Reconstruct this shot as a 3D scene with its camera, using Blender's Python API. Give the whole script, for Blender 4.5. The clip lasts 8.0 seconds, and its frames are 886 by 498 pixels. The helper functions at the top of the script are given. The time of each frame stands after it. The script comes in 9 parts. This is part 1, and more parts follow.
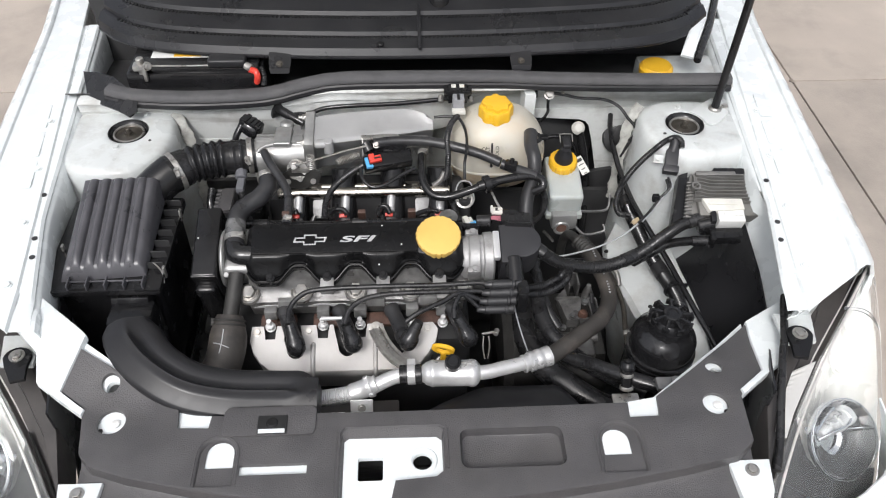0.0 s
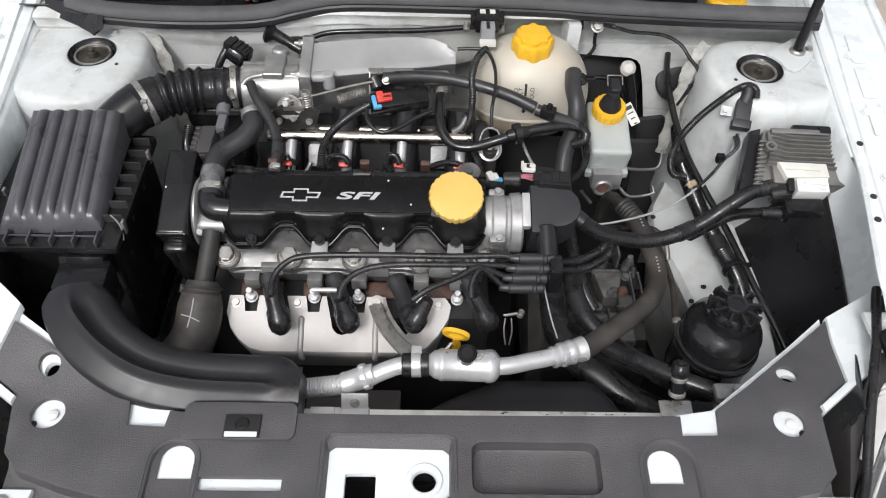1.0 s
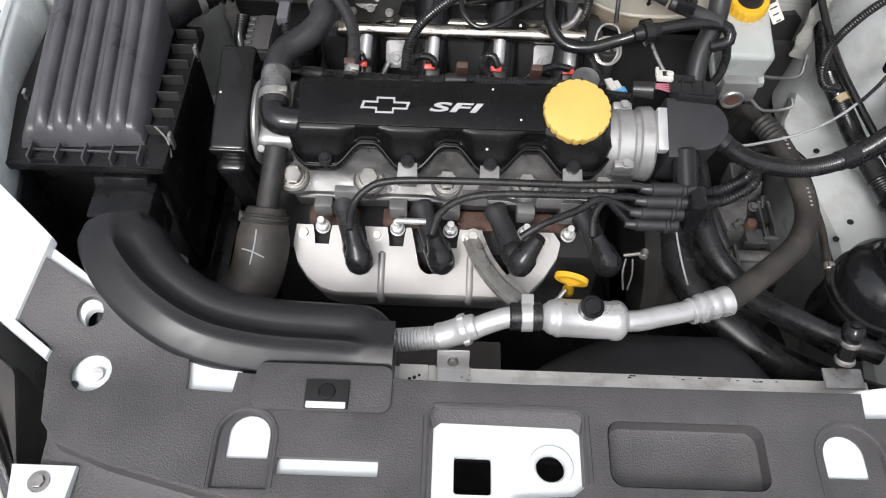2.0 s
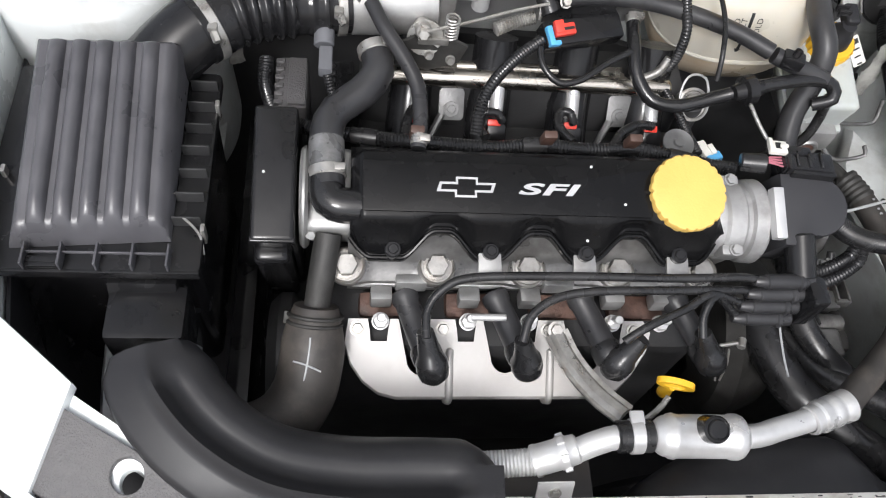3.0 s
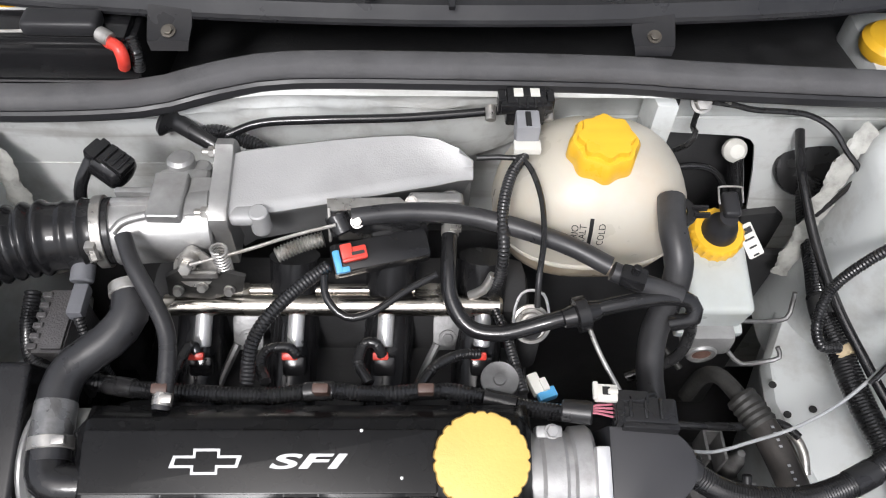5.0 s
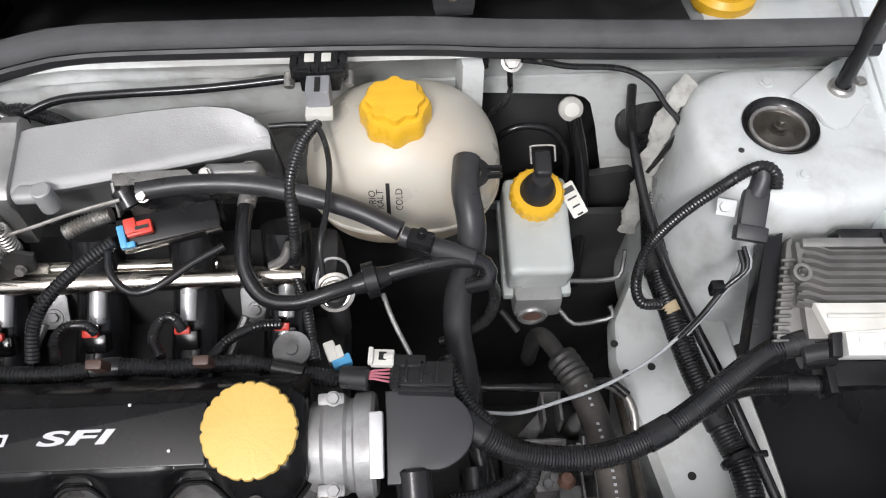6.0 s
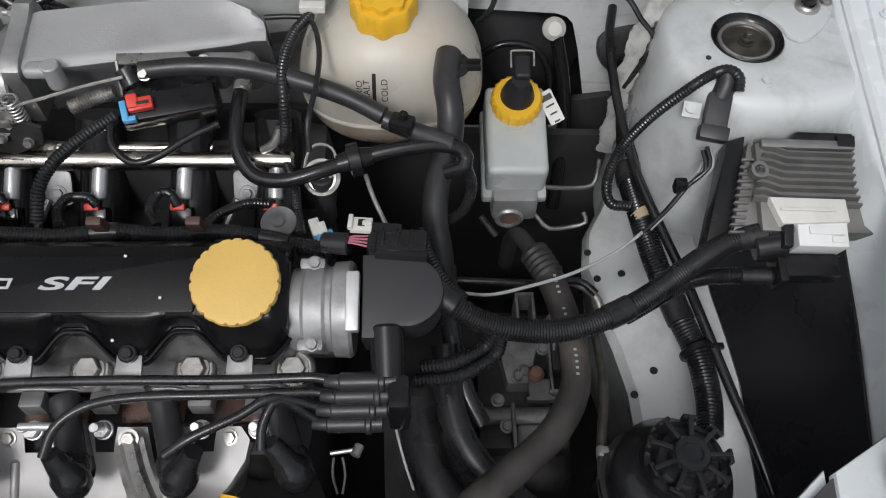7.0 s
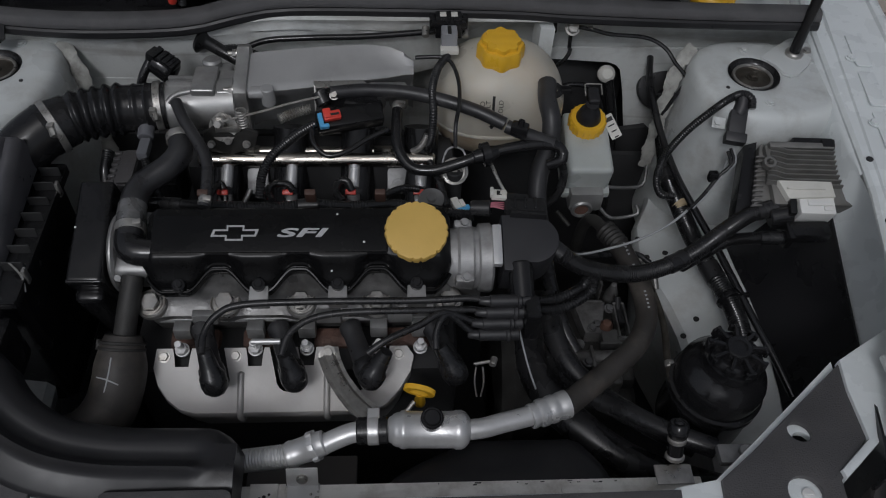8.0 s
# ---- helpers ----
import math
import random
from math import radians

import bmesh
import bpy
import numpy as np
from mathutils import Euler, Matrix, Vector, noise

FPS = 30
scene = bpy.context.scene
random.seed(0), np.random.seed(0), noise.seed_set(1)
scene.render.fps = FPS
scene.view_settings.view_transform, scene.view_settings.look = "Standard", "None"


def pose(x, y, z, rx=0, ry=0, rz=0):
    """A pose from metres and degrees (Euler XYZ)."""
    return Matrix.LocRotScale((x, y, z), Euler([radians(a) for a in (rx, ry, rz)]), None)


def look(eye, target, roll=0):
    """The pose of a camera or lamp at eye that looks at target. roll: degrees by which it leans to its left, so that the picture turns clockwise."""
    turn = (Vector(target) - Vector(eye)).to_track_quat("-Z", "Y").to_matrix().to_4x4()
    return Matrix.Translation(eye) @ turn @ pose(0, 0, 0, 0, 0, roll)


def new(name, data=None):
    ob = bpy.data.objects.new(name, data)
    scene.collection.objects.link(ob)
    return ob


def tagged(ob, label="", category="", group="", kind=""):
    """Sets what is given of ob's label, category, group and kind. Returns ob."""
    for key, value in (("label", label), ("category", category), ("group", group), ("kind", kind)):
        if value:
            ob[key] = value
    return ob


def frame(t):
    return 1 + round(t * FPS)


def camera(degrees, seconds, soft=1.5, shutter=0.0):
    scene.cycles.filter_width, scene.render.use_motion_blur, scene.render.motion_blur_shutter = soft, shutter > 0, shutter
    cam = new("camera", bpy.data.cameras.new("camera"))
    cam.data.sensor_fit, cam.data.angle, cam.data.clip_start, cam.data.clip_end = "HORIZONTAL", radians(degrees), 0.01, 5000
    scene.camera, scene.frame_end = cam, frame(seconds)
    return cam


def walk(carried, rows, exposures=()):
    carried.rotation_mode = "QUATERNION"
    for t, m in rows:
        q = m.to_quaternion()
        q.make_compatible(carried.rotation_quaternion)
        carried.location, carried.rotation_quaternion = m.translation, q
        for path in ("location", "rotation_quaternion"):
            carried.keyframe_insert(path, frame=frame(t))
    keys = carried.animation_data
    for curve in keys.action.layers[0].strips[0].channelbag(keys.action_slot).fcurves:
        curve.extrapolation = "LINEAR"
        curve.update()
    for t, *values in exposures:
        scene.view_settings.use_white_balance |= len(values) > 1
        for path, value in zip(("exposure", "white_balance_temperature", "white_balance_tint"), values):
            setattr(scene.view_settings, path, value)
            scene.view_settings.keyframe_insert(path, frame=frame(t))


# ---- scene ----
cam = camera(58.0, 8.0, soft=1.1)
PATH = [
    (0, (-0.043, -0.036, 1.723), (0.045, 1.396, 0.329), 1.1),
    (0.5, (-0.039, 0.052, 1.666), (0.031, 1.442, 0.23), 0.7),
    (1, (-0.033, 0.156, 1.594), (0.011, 1.465, 0.083), 2.4),
    (1.5, (-0.062, 0.224, 1.541), (-0.075, 1.41, -0.069), 1.5),
    (1.7, (-0.084, 0.25, 1.511), (-0.111, 1.409, -0.119), 1.1),
    (2.8, (-0.291, 0.472, 1.422), (-0.064, 1.426, -0.321), 13.0),
    (3, (-0.31, 0.508, 1.424), (-0.058, 1.484, -0.304), 13.8),
    (3.5, (-0.326, 0.583, 1.428), (-0.06, 1.646, -0.245), 11.9),
    (4, (-0.301, 0.631, 1.43), (-0.071, 1.77, -0.198), 10.4),
    (4.5, (-0.185, 0.665, 1.428), (-0.07, 1.819, -0.202), 6.0),
    (5, (-0.04, 0.681, 1.416), (0.017, 1.854, -0.202), 2.5),
    (6.3, (0.184, 0.668, 1.407), (0.21, 1.781, -0.255), -1.4),
    (6.5, (0.204, 0.646, 1.404), (0.2, 1.77, -0.251), -2.3),
    (7, (0.162, 0.565, 1.392), (0.202, 1.677, -0.27), 1.6),
    (7.5, (0.068, 0.439, 1.439), (0.152, 1.592, -0.194), 3.2),
    (8, (-0.015, 0.294, 1.526), (0.099, 1.584, 0.002), 3.5),
]
EXPOSURES = [(0.0, 0.22, 6470, 11), (1.0, 0.16, 6460, 11), (1.7, 0.22, 6450, 11), (3.0, 0.5, 6420, 11), (4.0, 0.55, 6410, 12), (4.5, 0.48, 6400, 12), (5.2, 0.38, 6400, 12), (6.3, 0.08, 6380, 12), (6.6, -0.03, 6360, 12), (7.0, -0.43, 6290, 11), (7.5, -0.86, 6200, 11), (8.0, -1.55, 6150, 11)]
walk(cam, [(t, look(eye, target, roll)) for t, eye, target, roll in PATH], EXPOSURES)

# ---- daylight: bright overcast sky, weak wide sun ----
world = bpy.data.worlds.new("sky")
scene.world = world
world.use_nodes = True
wn = world.node_tree.nodes
sky = wn.new("ShaderNodeTexSky")
sky.sky_type = "NISHITA"
sky.sun_disc = False
sky.sun_elevation = radians(58)
sky.sun_rotation = radians(200)
sky.dust_density = 4.0
wn["Background"].inputs["Strength"].default_value = 0.15
cloud = wn.new("ShaderNodeHueSaturation")  # an overcast, nearly grey sky
cloud.inputs["Saturation"].default_value = 0.3
world.node_tree.links.new(sky.outputs["Color"], cloud.inputs["Color"])
world.node_tree.links.new(cloud.outputs["Color"], wn["Background"].inputs["Color"])
sun_data = bpy.data.lights.new("sun", "SUN")
sun_data.energy, sun_data.angle, sun_data.color = 1.5, radians(12), (1.0, 0.99, 0.98)
sun = new("sun", sun_data)
sun.matrix_world = look((-1.0, -2.2, 4.0), (0.0, 0.9, 0.8))

CX = -0.033  # the car's middle line


# ---- materials ----
def mat(name, color, rough=0.5, metal=0.0, var=0.15, scale=25.0, bump=0.1, bscale=250.0, coat=0.0,
        dirt=None, dirt_amount=0.3, dirt_scale=14.0, rough_var=0.12, trans=0.0, sss=0.0, dist=0.0015, spec=0.5, streak=None, streak_amount=0.3):
    m = bpy.data.materials.new(name)
    m.use_nodes = True
    nt = m.node_tree
    b = nt.nodes["Principled BSDF"]
    b.inputs["Metallic"].default_value = metal
    b.inputs["Coat Weight"].default_value = coat
    b.inputs["Coat Roughness"].default_value = 0.08
    b.inputs["Transmission Weight"].default_value = trans
    b.inputs["Specular IOR Level"].default_value = spec
    if sss:
        b.inputs["Subsurface Weight"].default_value = sss
        b.inputs["Subsurface Radius"].default_value = (0.02, 0.018, 0.012)
        b.inputs["Subsurface Scale"].default_value = 1.0
    tc = nt.nodes.new("ShaderNodeTexCoord")
    n1 = nt.nodes.new("ShaderNodeTexNoise")
    n1.inputs["Scale"].default_value = scale
    n1.inputs["Detail"].default_value = 6.0
    nt.links.new(tc.outputs["Object"], n1.inputs["Vector"])
    ramp = nt.nodes.new("ShaderNodeMapRange")
    ramp.inputs["From Min"].default_value, ramp.inputs["From Max"].default_value = 0.3, 0.7
    ramp.inputs["To Min"].default_value, ramp.inputs["To Max"].default_value = 1.0 - var, 1.0 + var
    nt.links.new(n1.outputs["Fac"], ramp.inputs["Value"])
    mul = nt.nodes.new("ShaderNodeMix")
    mul.data_type, mul.blend_type = "RGBA", "MULTIPLY"
    mul.inputs["Factor"].default_value = 1.0
    mul.inputs["A"].default_value = (*color, 1)
    nt.links.new(ramp.outputs["Result"], mul.inputs["B"])
    out = mul.outputs["Result"]
    if dirt:
        n3 = nt.nodes.new("ShaderNodeTexNoise")
        n3.inputs["Scale"].default_value, n3.inputs["Detail"].default_value, n3.inputs["Roughness"].default_value = dirt_scale, 9.0, 0.65
        nt.links.new(tc.outputs["Object"], n3.inputs["Vector"])
        r3 = nt.nodes.new("ShaderNodeMapRange")
        r3.inputs["From Min"].default_value, r3.inputs["From Max"].default_value = 0.48, 0.72
        r3.inputs["To Max"].default_value = dirt_amount
        nt.links.new(n3.outputs["Fac"], r3.inputs["Value"])
        mix = nt.nodes.new("ShaderNodeMix")
        mix.data_type = "RGBA"
        mix.inputs["B"].default_value = (*dirt, 1)
        nt.links.new(out, mix.inputs["A"])
        nt.links.new(r3.outputs["Result"], mix.inputs["Factor"])
        out = mix.outputs["Result"]
    if streak:  # long smears, drawn out sideways
        mp = nt.nodes.new("ShaderNodeMapping")
        mp.inputs["Scale"].default_value, mp.inputs["Rotation"].default_value = (3.0, 26.0, 20.0), (0.0, 0.0, 0.12)
        nt.links.new(tc.outputs["Object"], mp.inputs["Vector"])
        n4 = nt.nodes.new("ShaderNodeTexNoise")
        n4.inputs["Scale"].default_value, n4.inputs["Detail"].default_value, n4.inputs["Distortion"].default_value = 1.6, 7.0, 0.8
        nt.links.new(mp.outputs["Vector"], n4.inputs["Vector"])
        r4 = nt.nodes.new("ShaderNodeMapRange")
        r4.inputs["From Min"].default_value, r4.inputs["From Max"].default_value = 0.54, 0.68
        r4.inputs["To Max"].default_value = streak_amount
        nt.links.new(n4.outputs["Fac"], r4.inputs["Value"])
        mix4 = nt.nodes.new("ShaderNodeMix")
        mix4.data_type = "RGBA"
        mix4.inputs["B"].default_value = (*streak, 1)
        nt.links.new(out, mix4.inputs["A"])
        nt.links.new(r4.outputs["Result"], mix4.inputs["Factor"])
        out = mix4.outputs["Result"]
    nt.links.new(out, b.inputs["Base Color"])
    rr = nt.nodes.new("ShaderNodeMapRange")
    rr.inputs["From Min"].default_value, rr.inputs["From Max"].default_value = 0.3, 0.7
    rr.inputs["To Min"].default_value, rr.inputs["To Max"].default_value = max(0.02, rough - rough_var), min(1.0, rough + rough_var)
    nt.links.new(n1.outputs["Fac"], rr.inputs["Value"])
    nt.links.new(rr.outputs["Result"], b.inputs["Roughness"])
    if bump:
        n2 = nt.nodes.new("ShaderNodeTexNoise")
        n2.inputs["Scale"].default_value, n2.inputs["Detail"].default_value = bscale, 3.0
        nt.links.new(tc.outputs["Object"], n2.inputs["Vector"])
        bp = nt.nodes.new("ShaderNodeBump")
        bp.inputs["Strength"].default_value, bp.inputs["Distance"].default_value = bump, dist
        nt.links.new(n2.outputs["Fac"], bp.inputs["Height"])
        nt.links.new(bp.outputs["Normal"], b.inputs["Normal"])
    return m


WHITE = mat("white_paint", (0.79, 0.83, 0.835), 0.28, var=0.03, coat=0.4, bump=0.03, bscale=60)
BAYWHITE = mat("bay_paint", (0.62, 0.645, 0.64), 0.36, var=0.06, scale=9, bump=0.06, bscale=90, dirt=(0.30, 0.28, 0.25), dirt_amount=0.6, dirt_scale=13)
FIREWALL = mat("scuffed_bay_paint", (0.66, 0.675, 0.66), 0.38, var=0.08, scale=12, bump=0.10, bscale=70, dirt=(0.27, 0.25, 0.22), dirt_amount=0.6, dirt_scale=15, streak=(0.25, 0.235, 0.21), streak_amount=0.5)
SEALER = mat("seam_sealer", (0.42, 0.42, 0.39), 0.5, var=0.15, scale=40, bump=0.7, bscale=120, dirt=(0.12, 0.11, 0.10), dirt_amount=0.85, dirt_scale=34, dist=0.002)
TEXBLACK = mat("textured_black_plastic", (0.080, 0.077, 0.079), 0.42, var=0.14, bump=0.9, bscale=560, dirt=(0.14, 0.13, 0.12), dirt_amount=0.2, dist=0.0010)
LIDBLACK = mat("ribbed_lid_plastic", (0.080, 0.079, 0.087), 0.36, var=0.2, bump=0.25, bscale=900, dirt=(0.12, 0.115, 0.11), dirt_amount=0.12, dist=0.0004)
PLASTIC = mat("black_plastic", (0.012, 0.012, 0.013), 0.20, spec=0.38, var=0.25, bump=0.05, bscale=900, dirt=(0.09, 0.085, 0.08), dirt_amount=0.08, dist=0.0008)
GLOSSBLACK = mat("gloss_black_plastic", (0.013, 0.013, 0.014), 0.17, rough_var=0.08, var=0.2, bump=0.05, bscale=300, dirt=(0.07, 0.065, 0.06), dirt_amount=0.10)
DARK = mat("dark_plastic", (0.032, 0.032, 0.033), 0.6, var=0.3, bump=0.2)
RUBBER = mat("rubber", (0.016, 0.016, 0.017), 0.27, var=0.25, scale=40, bump=0.07, bscale=600, dirt=(0.11, 0.105, 0.10), dirt_amount=0.14)
LOOM = mat("loom_sleeve_plastic", (0.013, 0.013, 0.014), 0.26, var=0.3, scale=40, coat=0.15, bump=0.0, bscale=400, dirt=(0.10, 0.095, 0.09), dirt_amount=0.08)
RUBBERG = mat("grey_rubber", (0.026, 0.026, 0.028), 0.36, var=0.2, scale=40, bump=0.08, bscale=600, dirt=(0.15, 0.145, 0.14), dirt_amount=0.2)
COVER = mat("valve_cover_paint", (0.006, 0.006, 0.0065), 0.25, spec=0.22, var=0.2, bump=0.05, bscale=1500, dist=0.0003, rough_var=0.06, dirt=(0.04, 0.038, 0.035), dirt_amount=0.06)
ALU = mat("cast_aluminium", (0.36, 0.36, 0.355), 0.40, metal=0.6, var=0.2, scale=35, bump=0.10, bscale=700, dirt=(0.16, 0.14, 0.12), dirt_amount=0.45, dirt_scale=22)
# cast aluminium with a far darker base and brown blotches, for the head
HEADALU = mat("dark_head_aluminium", (0.075, 0.074, 0.073), 0.45, metal=0.2, var=0.25, scale=45, bump=0.25, bscale=350, dirt=(0.06, 0.052, 0.045), dirt_amount=0.75, dirt_scale=28)
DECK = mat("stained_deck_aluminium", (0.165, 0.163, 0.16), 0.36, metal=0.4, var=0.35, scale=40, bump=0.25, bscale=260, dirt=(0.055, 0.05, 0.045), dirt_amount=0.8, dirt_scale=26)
ALUDIRTY = mat("greasy_aluminium", (0.20, 0.20, 0.20), 0.45, metal=0.6, var=0.3, scale=30, bump=0.2, bscale=300, dirt=(0.05, 0.045, 0.04), dirt_amount=0.8, dirt_scale=20)
PLENUM = mat("plenum_aluminium", (0.39, 0.39, 0.39), 0.5, metal=0.35, var=0.08, scale=20, bump=0.16, bscale=700, dirt=(0.22, 0.21, 0.2), dirt_amount=0.3)
BRIGHT = mat("bright_aluminium", (0.66, 0.66, 0.66), 0.34, metal=0.55, var=0.08, bump=0.15, bscale=300, dirt=(0.25, 0.24, 0.23), dirt_amount=0.3)
STEEL = mat("fuel_rail_steel", (0.62, 0.58, 0.52), 0.25, metal=1.0, var=0.12, bump=0.08)
ZINC = mat("zinc_plated_steel", (0.44, 0.43, 0.41), 0.36, metal=0.75, var=0.2, scale=80, bump=0.2, dirt=(0.2, 0.15, 0.1), dirt_amount=0.4, dirt_scale=60)
TARNISH = mat("tarnished_steel", (0.115, 0.105, 0.09), 0.38, metal=0.7, var=0.3, scale=60, bump=0.2, bscale=300, dirt=(0.07, 0.05, 0.035), dirt_amount=0.6, dirt_scale=50)
SHIELD = mat("heat_shield_steel", (0.47, 0.46, 0.45), 0.52, metal=0.35, var=0.07, scale=18, bump=0.12, bscale=160, dirt=(0.33, 0.30, 0.27), dirt_amount=0.35)
CLIPBROWN = mat("brown_clip_plastic", (0.075, 0.042, 0.032), 0.45, var=0.15)
RUST = mat("rusty_iron", (0.10, 0.055, 0.042), 0.6, var=0.45, scale=60, bump=0.6, bscale=300, dirt=(0.16, 0.08, 0.05), dirt_amount=0.6)
YELLOW = mat("yellow_plastic", (0.72, 0.475, 0.125), 0.42, var=0.06, bump=0.12, bscale=500)
TANKYEL = mat("yellow_tank_cap", (0.82, 0.47, 0.03), 0.35, var=0.05, bump=0.05)
TANK = mat("translucent_tank", (0.57, 0.54, 0.465), 0.34, var=0.07, scale=14, bump=0.05, bscale=60, sss=0.25, dirt=(0.50, 0.36, 0.22), dirt_amount=0.45, dirt_scale=7)
TANKLOW = mat("stained_tank", (0.50, 0.43, 0.33), 0.34, var=0.10, scale=18, bump=0.05, bscale=60, sss=0.2, dirt=(0.36, 0.22, 0.11), dirt_amount=0.75, dirt_scale=12)
RESERVOIR = mat("reservoir_plastic", (0.46, 0.49, 0.475), 0.32, var=0.07, scale=20, bump=0.05, sss=0.15, dirt=(0.30, 0.30, 0.27), dirt_amount=0.3)
ECUMAT = mat("ecu_aluminium", (0.25, 0.246, 0.235), 0.5, metal=0.7, var=0.12, scale=60, bump=0.12, bscale=1200, dirt=(0.2, 0.18, 0.15), dirt_amount=0.35)
OFFWHITE = mat("offwhite_plastic", (0.68, 0.67, 0.62), 0.45, var=0.06, bump=0.1, dirt=(0.4, 0.38, 0.34), dirt_amount=0.3)
GREYPL = mat("grey_plastic", (0.135, 0.138, 0.15), 0.45, var=0.1)
PLUGGREY = mat("pale_grey_plastic", (0.27, 0.275, 0.29), 0.42, var=0.1)
RED = mat("red_plastic", (0.72, 0.06, 0.04), 0.38, var=0.06)
BLUE = mat("blue_plastic", (0.10, 0.40, 0.72), 0.4, var=0.06)
PINK = mat("pink_wire", (0.42, 0.14, 0.18), 0.5)
SILVERPAINT = mat("silver_lettering", (0.56, 0.56, 0.57), 0.4, metal=0.3, var=0.05, bump=0)
INK = mat("black_ink", (0.015, 0.015, 0.015), 0.5, bump=0)
LABELWHITE = mat("label_paper", (0.78, 0.78, 0.76), 0.55, var=0.04)
CONCRETE = mat("concrete", (0.43, 0.375, 0.325), 0.85, var=0.12, scale=3, bump=0.4, bscale=120, dirt=(0.20, 0.185, 0.165), dirt_amount=0.5, dirt_scale=2.2, dist=0.003)
JOINT = mat("joint_dirt", (0.06, 0.055, 0.05), 0.95, var=0.3)
LINER = mat("wheel_liner_plastic", (0.017, 0.017, 0.019), 0.30, var=0.2, scale=12, bump=0.03, bscale=200)
CHROME = mat("lamp_reflector", (0.85, 0.85, 0.86), 0.12, metal=1.0, var=0.03, bump=0.1, bscale=40)
COWLPLASTIC = mat("cowl_plastic", (0.016, 0.016, 0.018), 0.33, var=0.15, scale=12, bump=0.12, bscale=1200, dist=0.0004, dirt=(0.10, 0.098, 0.095), dirt_amount=0.12)
BEZEL = mat("lamp_bezel", (0.016, 0.015, 0.015), 0.42, metal=0.0, var=0.3, scale=30, bump=0)
GREASE = mat("greasy_casting", (0.045, 0.044, 0.042), 0.6, metal=0.3, var=0.4, scale=30, bump=0.3, bscale=200, dirt=(0.02, 0.018, 0.016), dirt_amount=0.8, dirt_scale=18)
GEARALU = mat("grimy_gear_casting", (0.17, 0.168, 0.165), 0.5, metal=0.35, var=0.35, scale=34, bump=0.3, bscale=220, dirt=(0.035, 0.03, 0.026), dirt_amount=0.85, dirt_scale=24)
CAPBLACK = mat("matt_cap_plastic", (0.028, 0.028, 0.031), 0.45, var=0.1, bump=0.04, bscale=900, dist=0.0005)
SLEEVE = mat("silver_sleeve", (0.22, 0.22, 0.22), 0.3, metal=0.5, var=0.4, scale=60, bump=0.4, bscale=150, dirt=(0.05, 0.05, 0.05), dirt_amount=0.6, dirt_scale=40)
WIREGREY = mat("grey_wire", (0.36, 0.37, 0.38), 0.35, var=0.1)
TAPE = mat("tan_tape", (0.55, 0.44, 0.28), 0.6, var=0.1)
SATINBLACK = mat("satin_black_plastic", (0.022, 0.022, 0.024), 0.38, spec=0.32, var=0.15, scale=15, bump=0.08, bscale=900, dist=0.0005, dirt=(0.08, 0.077, 0.074), dirt_amount=0.15)
SATIN = mat("satin_lamp_housing", (0.68, 0.67, 0.64), 0.28, metal=0.2, var=0.08, scale=12, bump=0)
MOUNTGREY = mat("lamp_mount_plastic", (0.055, 0.050, 0.048), 0.5, var=0.15, scale=18, bump=0.1, bscale=600, dirt=(0.12, 0.11, 0.10), dirt_amount=0.25)
BARWHITE = mat("scuffed_bar_paint", (0.78, 0.765, 0.73), 0.42, var=0.07, scale=20, bump=0.12, bscale=150, dirt=(0.30, 0.26, 0.22), dirt_amount=0.6, dirt_scale=30, streak=(0.42, 0.39, 0.35), streak_amount=0.4)
# dusty rubber; the dust's grazing sheen is mixed into this paler colour too
DUSTSHEEN = mat("dust_and_sheen_hose_rubber", (0.040, 0.036, 0.033), 0.55, var=0.25, scale=30, bump=0.08, bscale=500, dirt=(0.15, 0.13, 0.11), dirt_amount=0.5, dirt_scale=18)
DISTALU = mat("dull_distributor_aluminium", (0.36, 0.36, 0.36), 0.48, metal=0.4, var=0.18, scale=40, bump=0.15, bscale=500, dirt=(0.10, 0.09, 0.08), dirt_amount=0.5, dirt_scale=26)
FOAMSEAL = mat("foam_rubber_seal", (0.078, 0.077, 0.080), 0.75, var=0.2, scale=30, bump=0.25, bscale=300, dirt=(0.16, 0.155, 0.15), dirt_amount=0.3)


def glass_mat():
    m = bpy.data.materials.new("clear_lens")
    m.use_nodes = True
    b = m.node_tree.nodes["Principled BSDF"]
    b.inputs["Base Color"].default_value = (0.95, 0.97, 0.97, 1)
    b.inputs["Roughness"].default_value = 0.04
    b.inputs["Transmission Weight"].default_value = 0.97
    b.inputs["IOR"].default_value = 1.35
    return m


LENS = glass_mat()
WINDSCREEN = mat("windscreen_glass", (0.010, 0.012, 0.012), 0.06, var=0.05, bump=0)


# ---- mesh helpers ----
def shade(me, angle=40):
    me.shade_smooth()
    if "flat" in me.attributes:
        for p, a in zip(me.polygons, [d.value for d in me.attributes["flat"].data]):
            p.use_smooth = a == 0
        me.attributes.remove(me.attributes["flat"])
    me.set_sharp_from_angle(angle=radians(angle))


def keep_flat(bm, old, rounded_faces):
    """Marks the large faces of a bevelled solid, so that the bevel does not bend their shading."""
    layer = bm.faces.layers.int.get("flat") or bm.faces.layers.int.new("flat")
    edge = set(rounded_faces)
    for f in bm.faces:
        if f not in old and f.is_valid:
            f[layer] = 0 if f in edge else 1


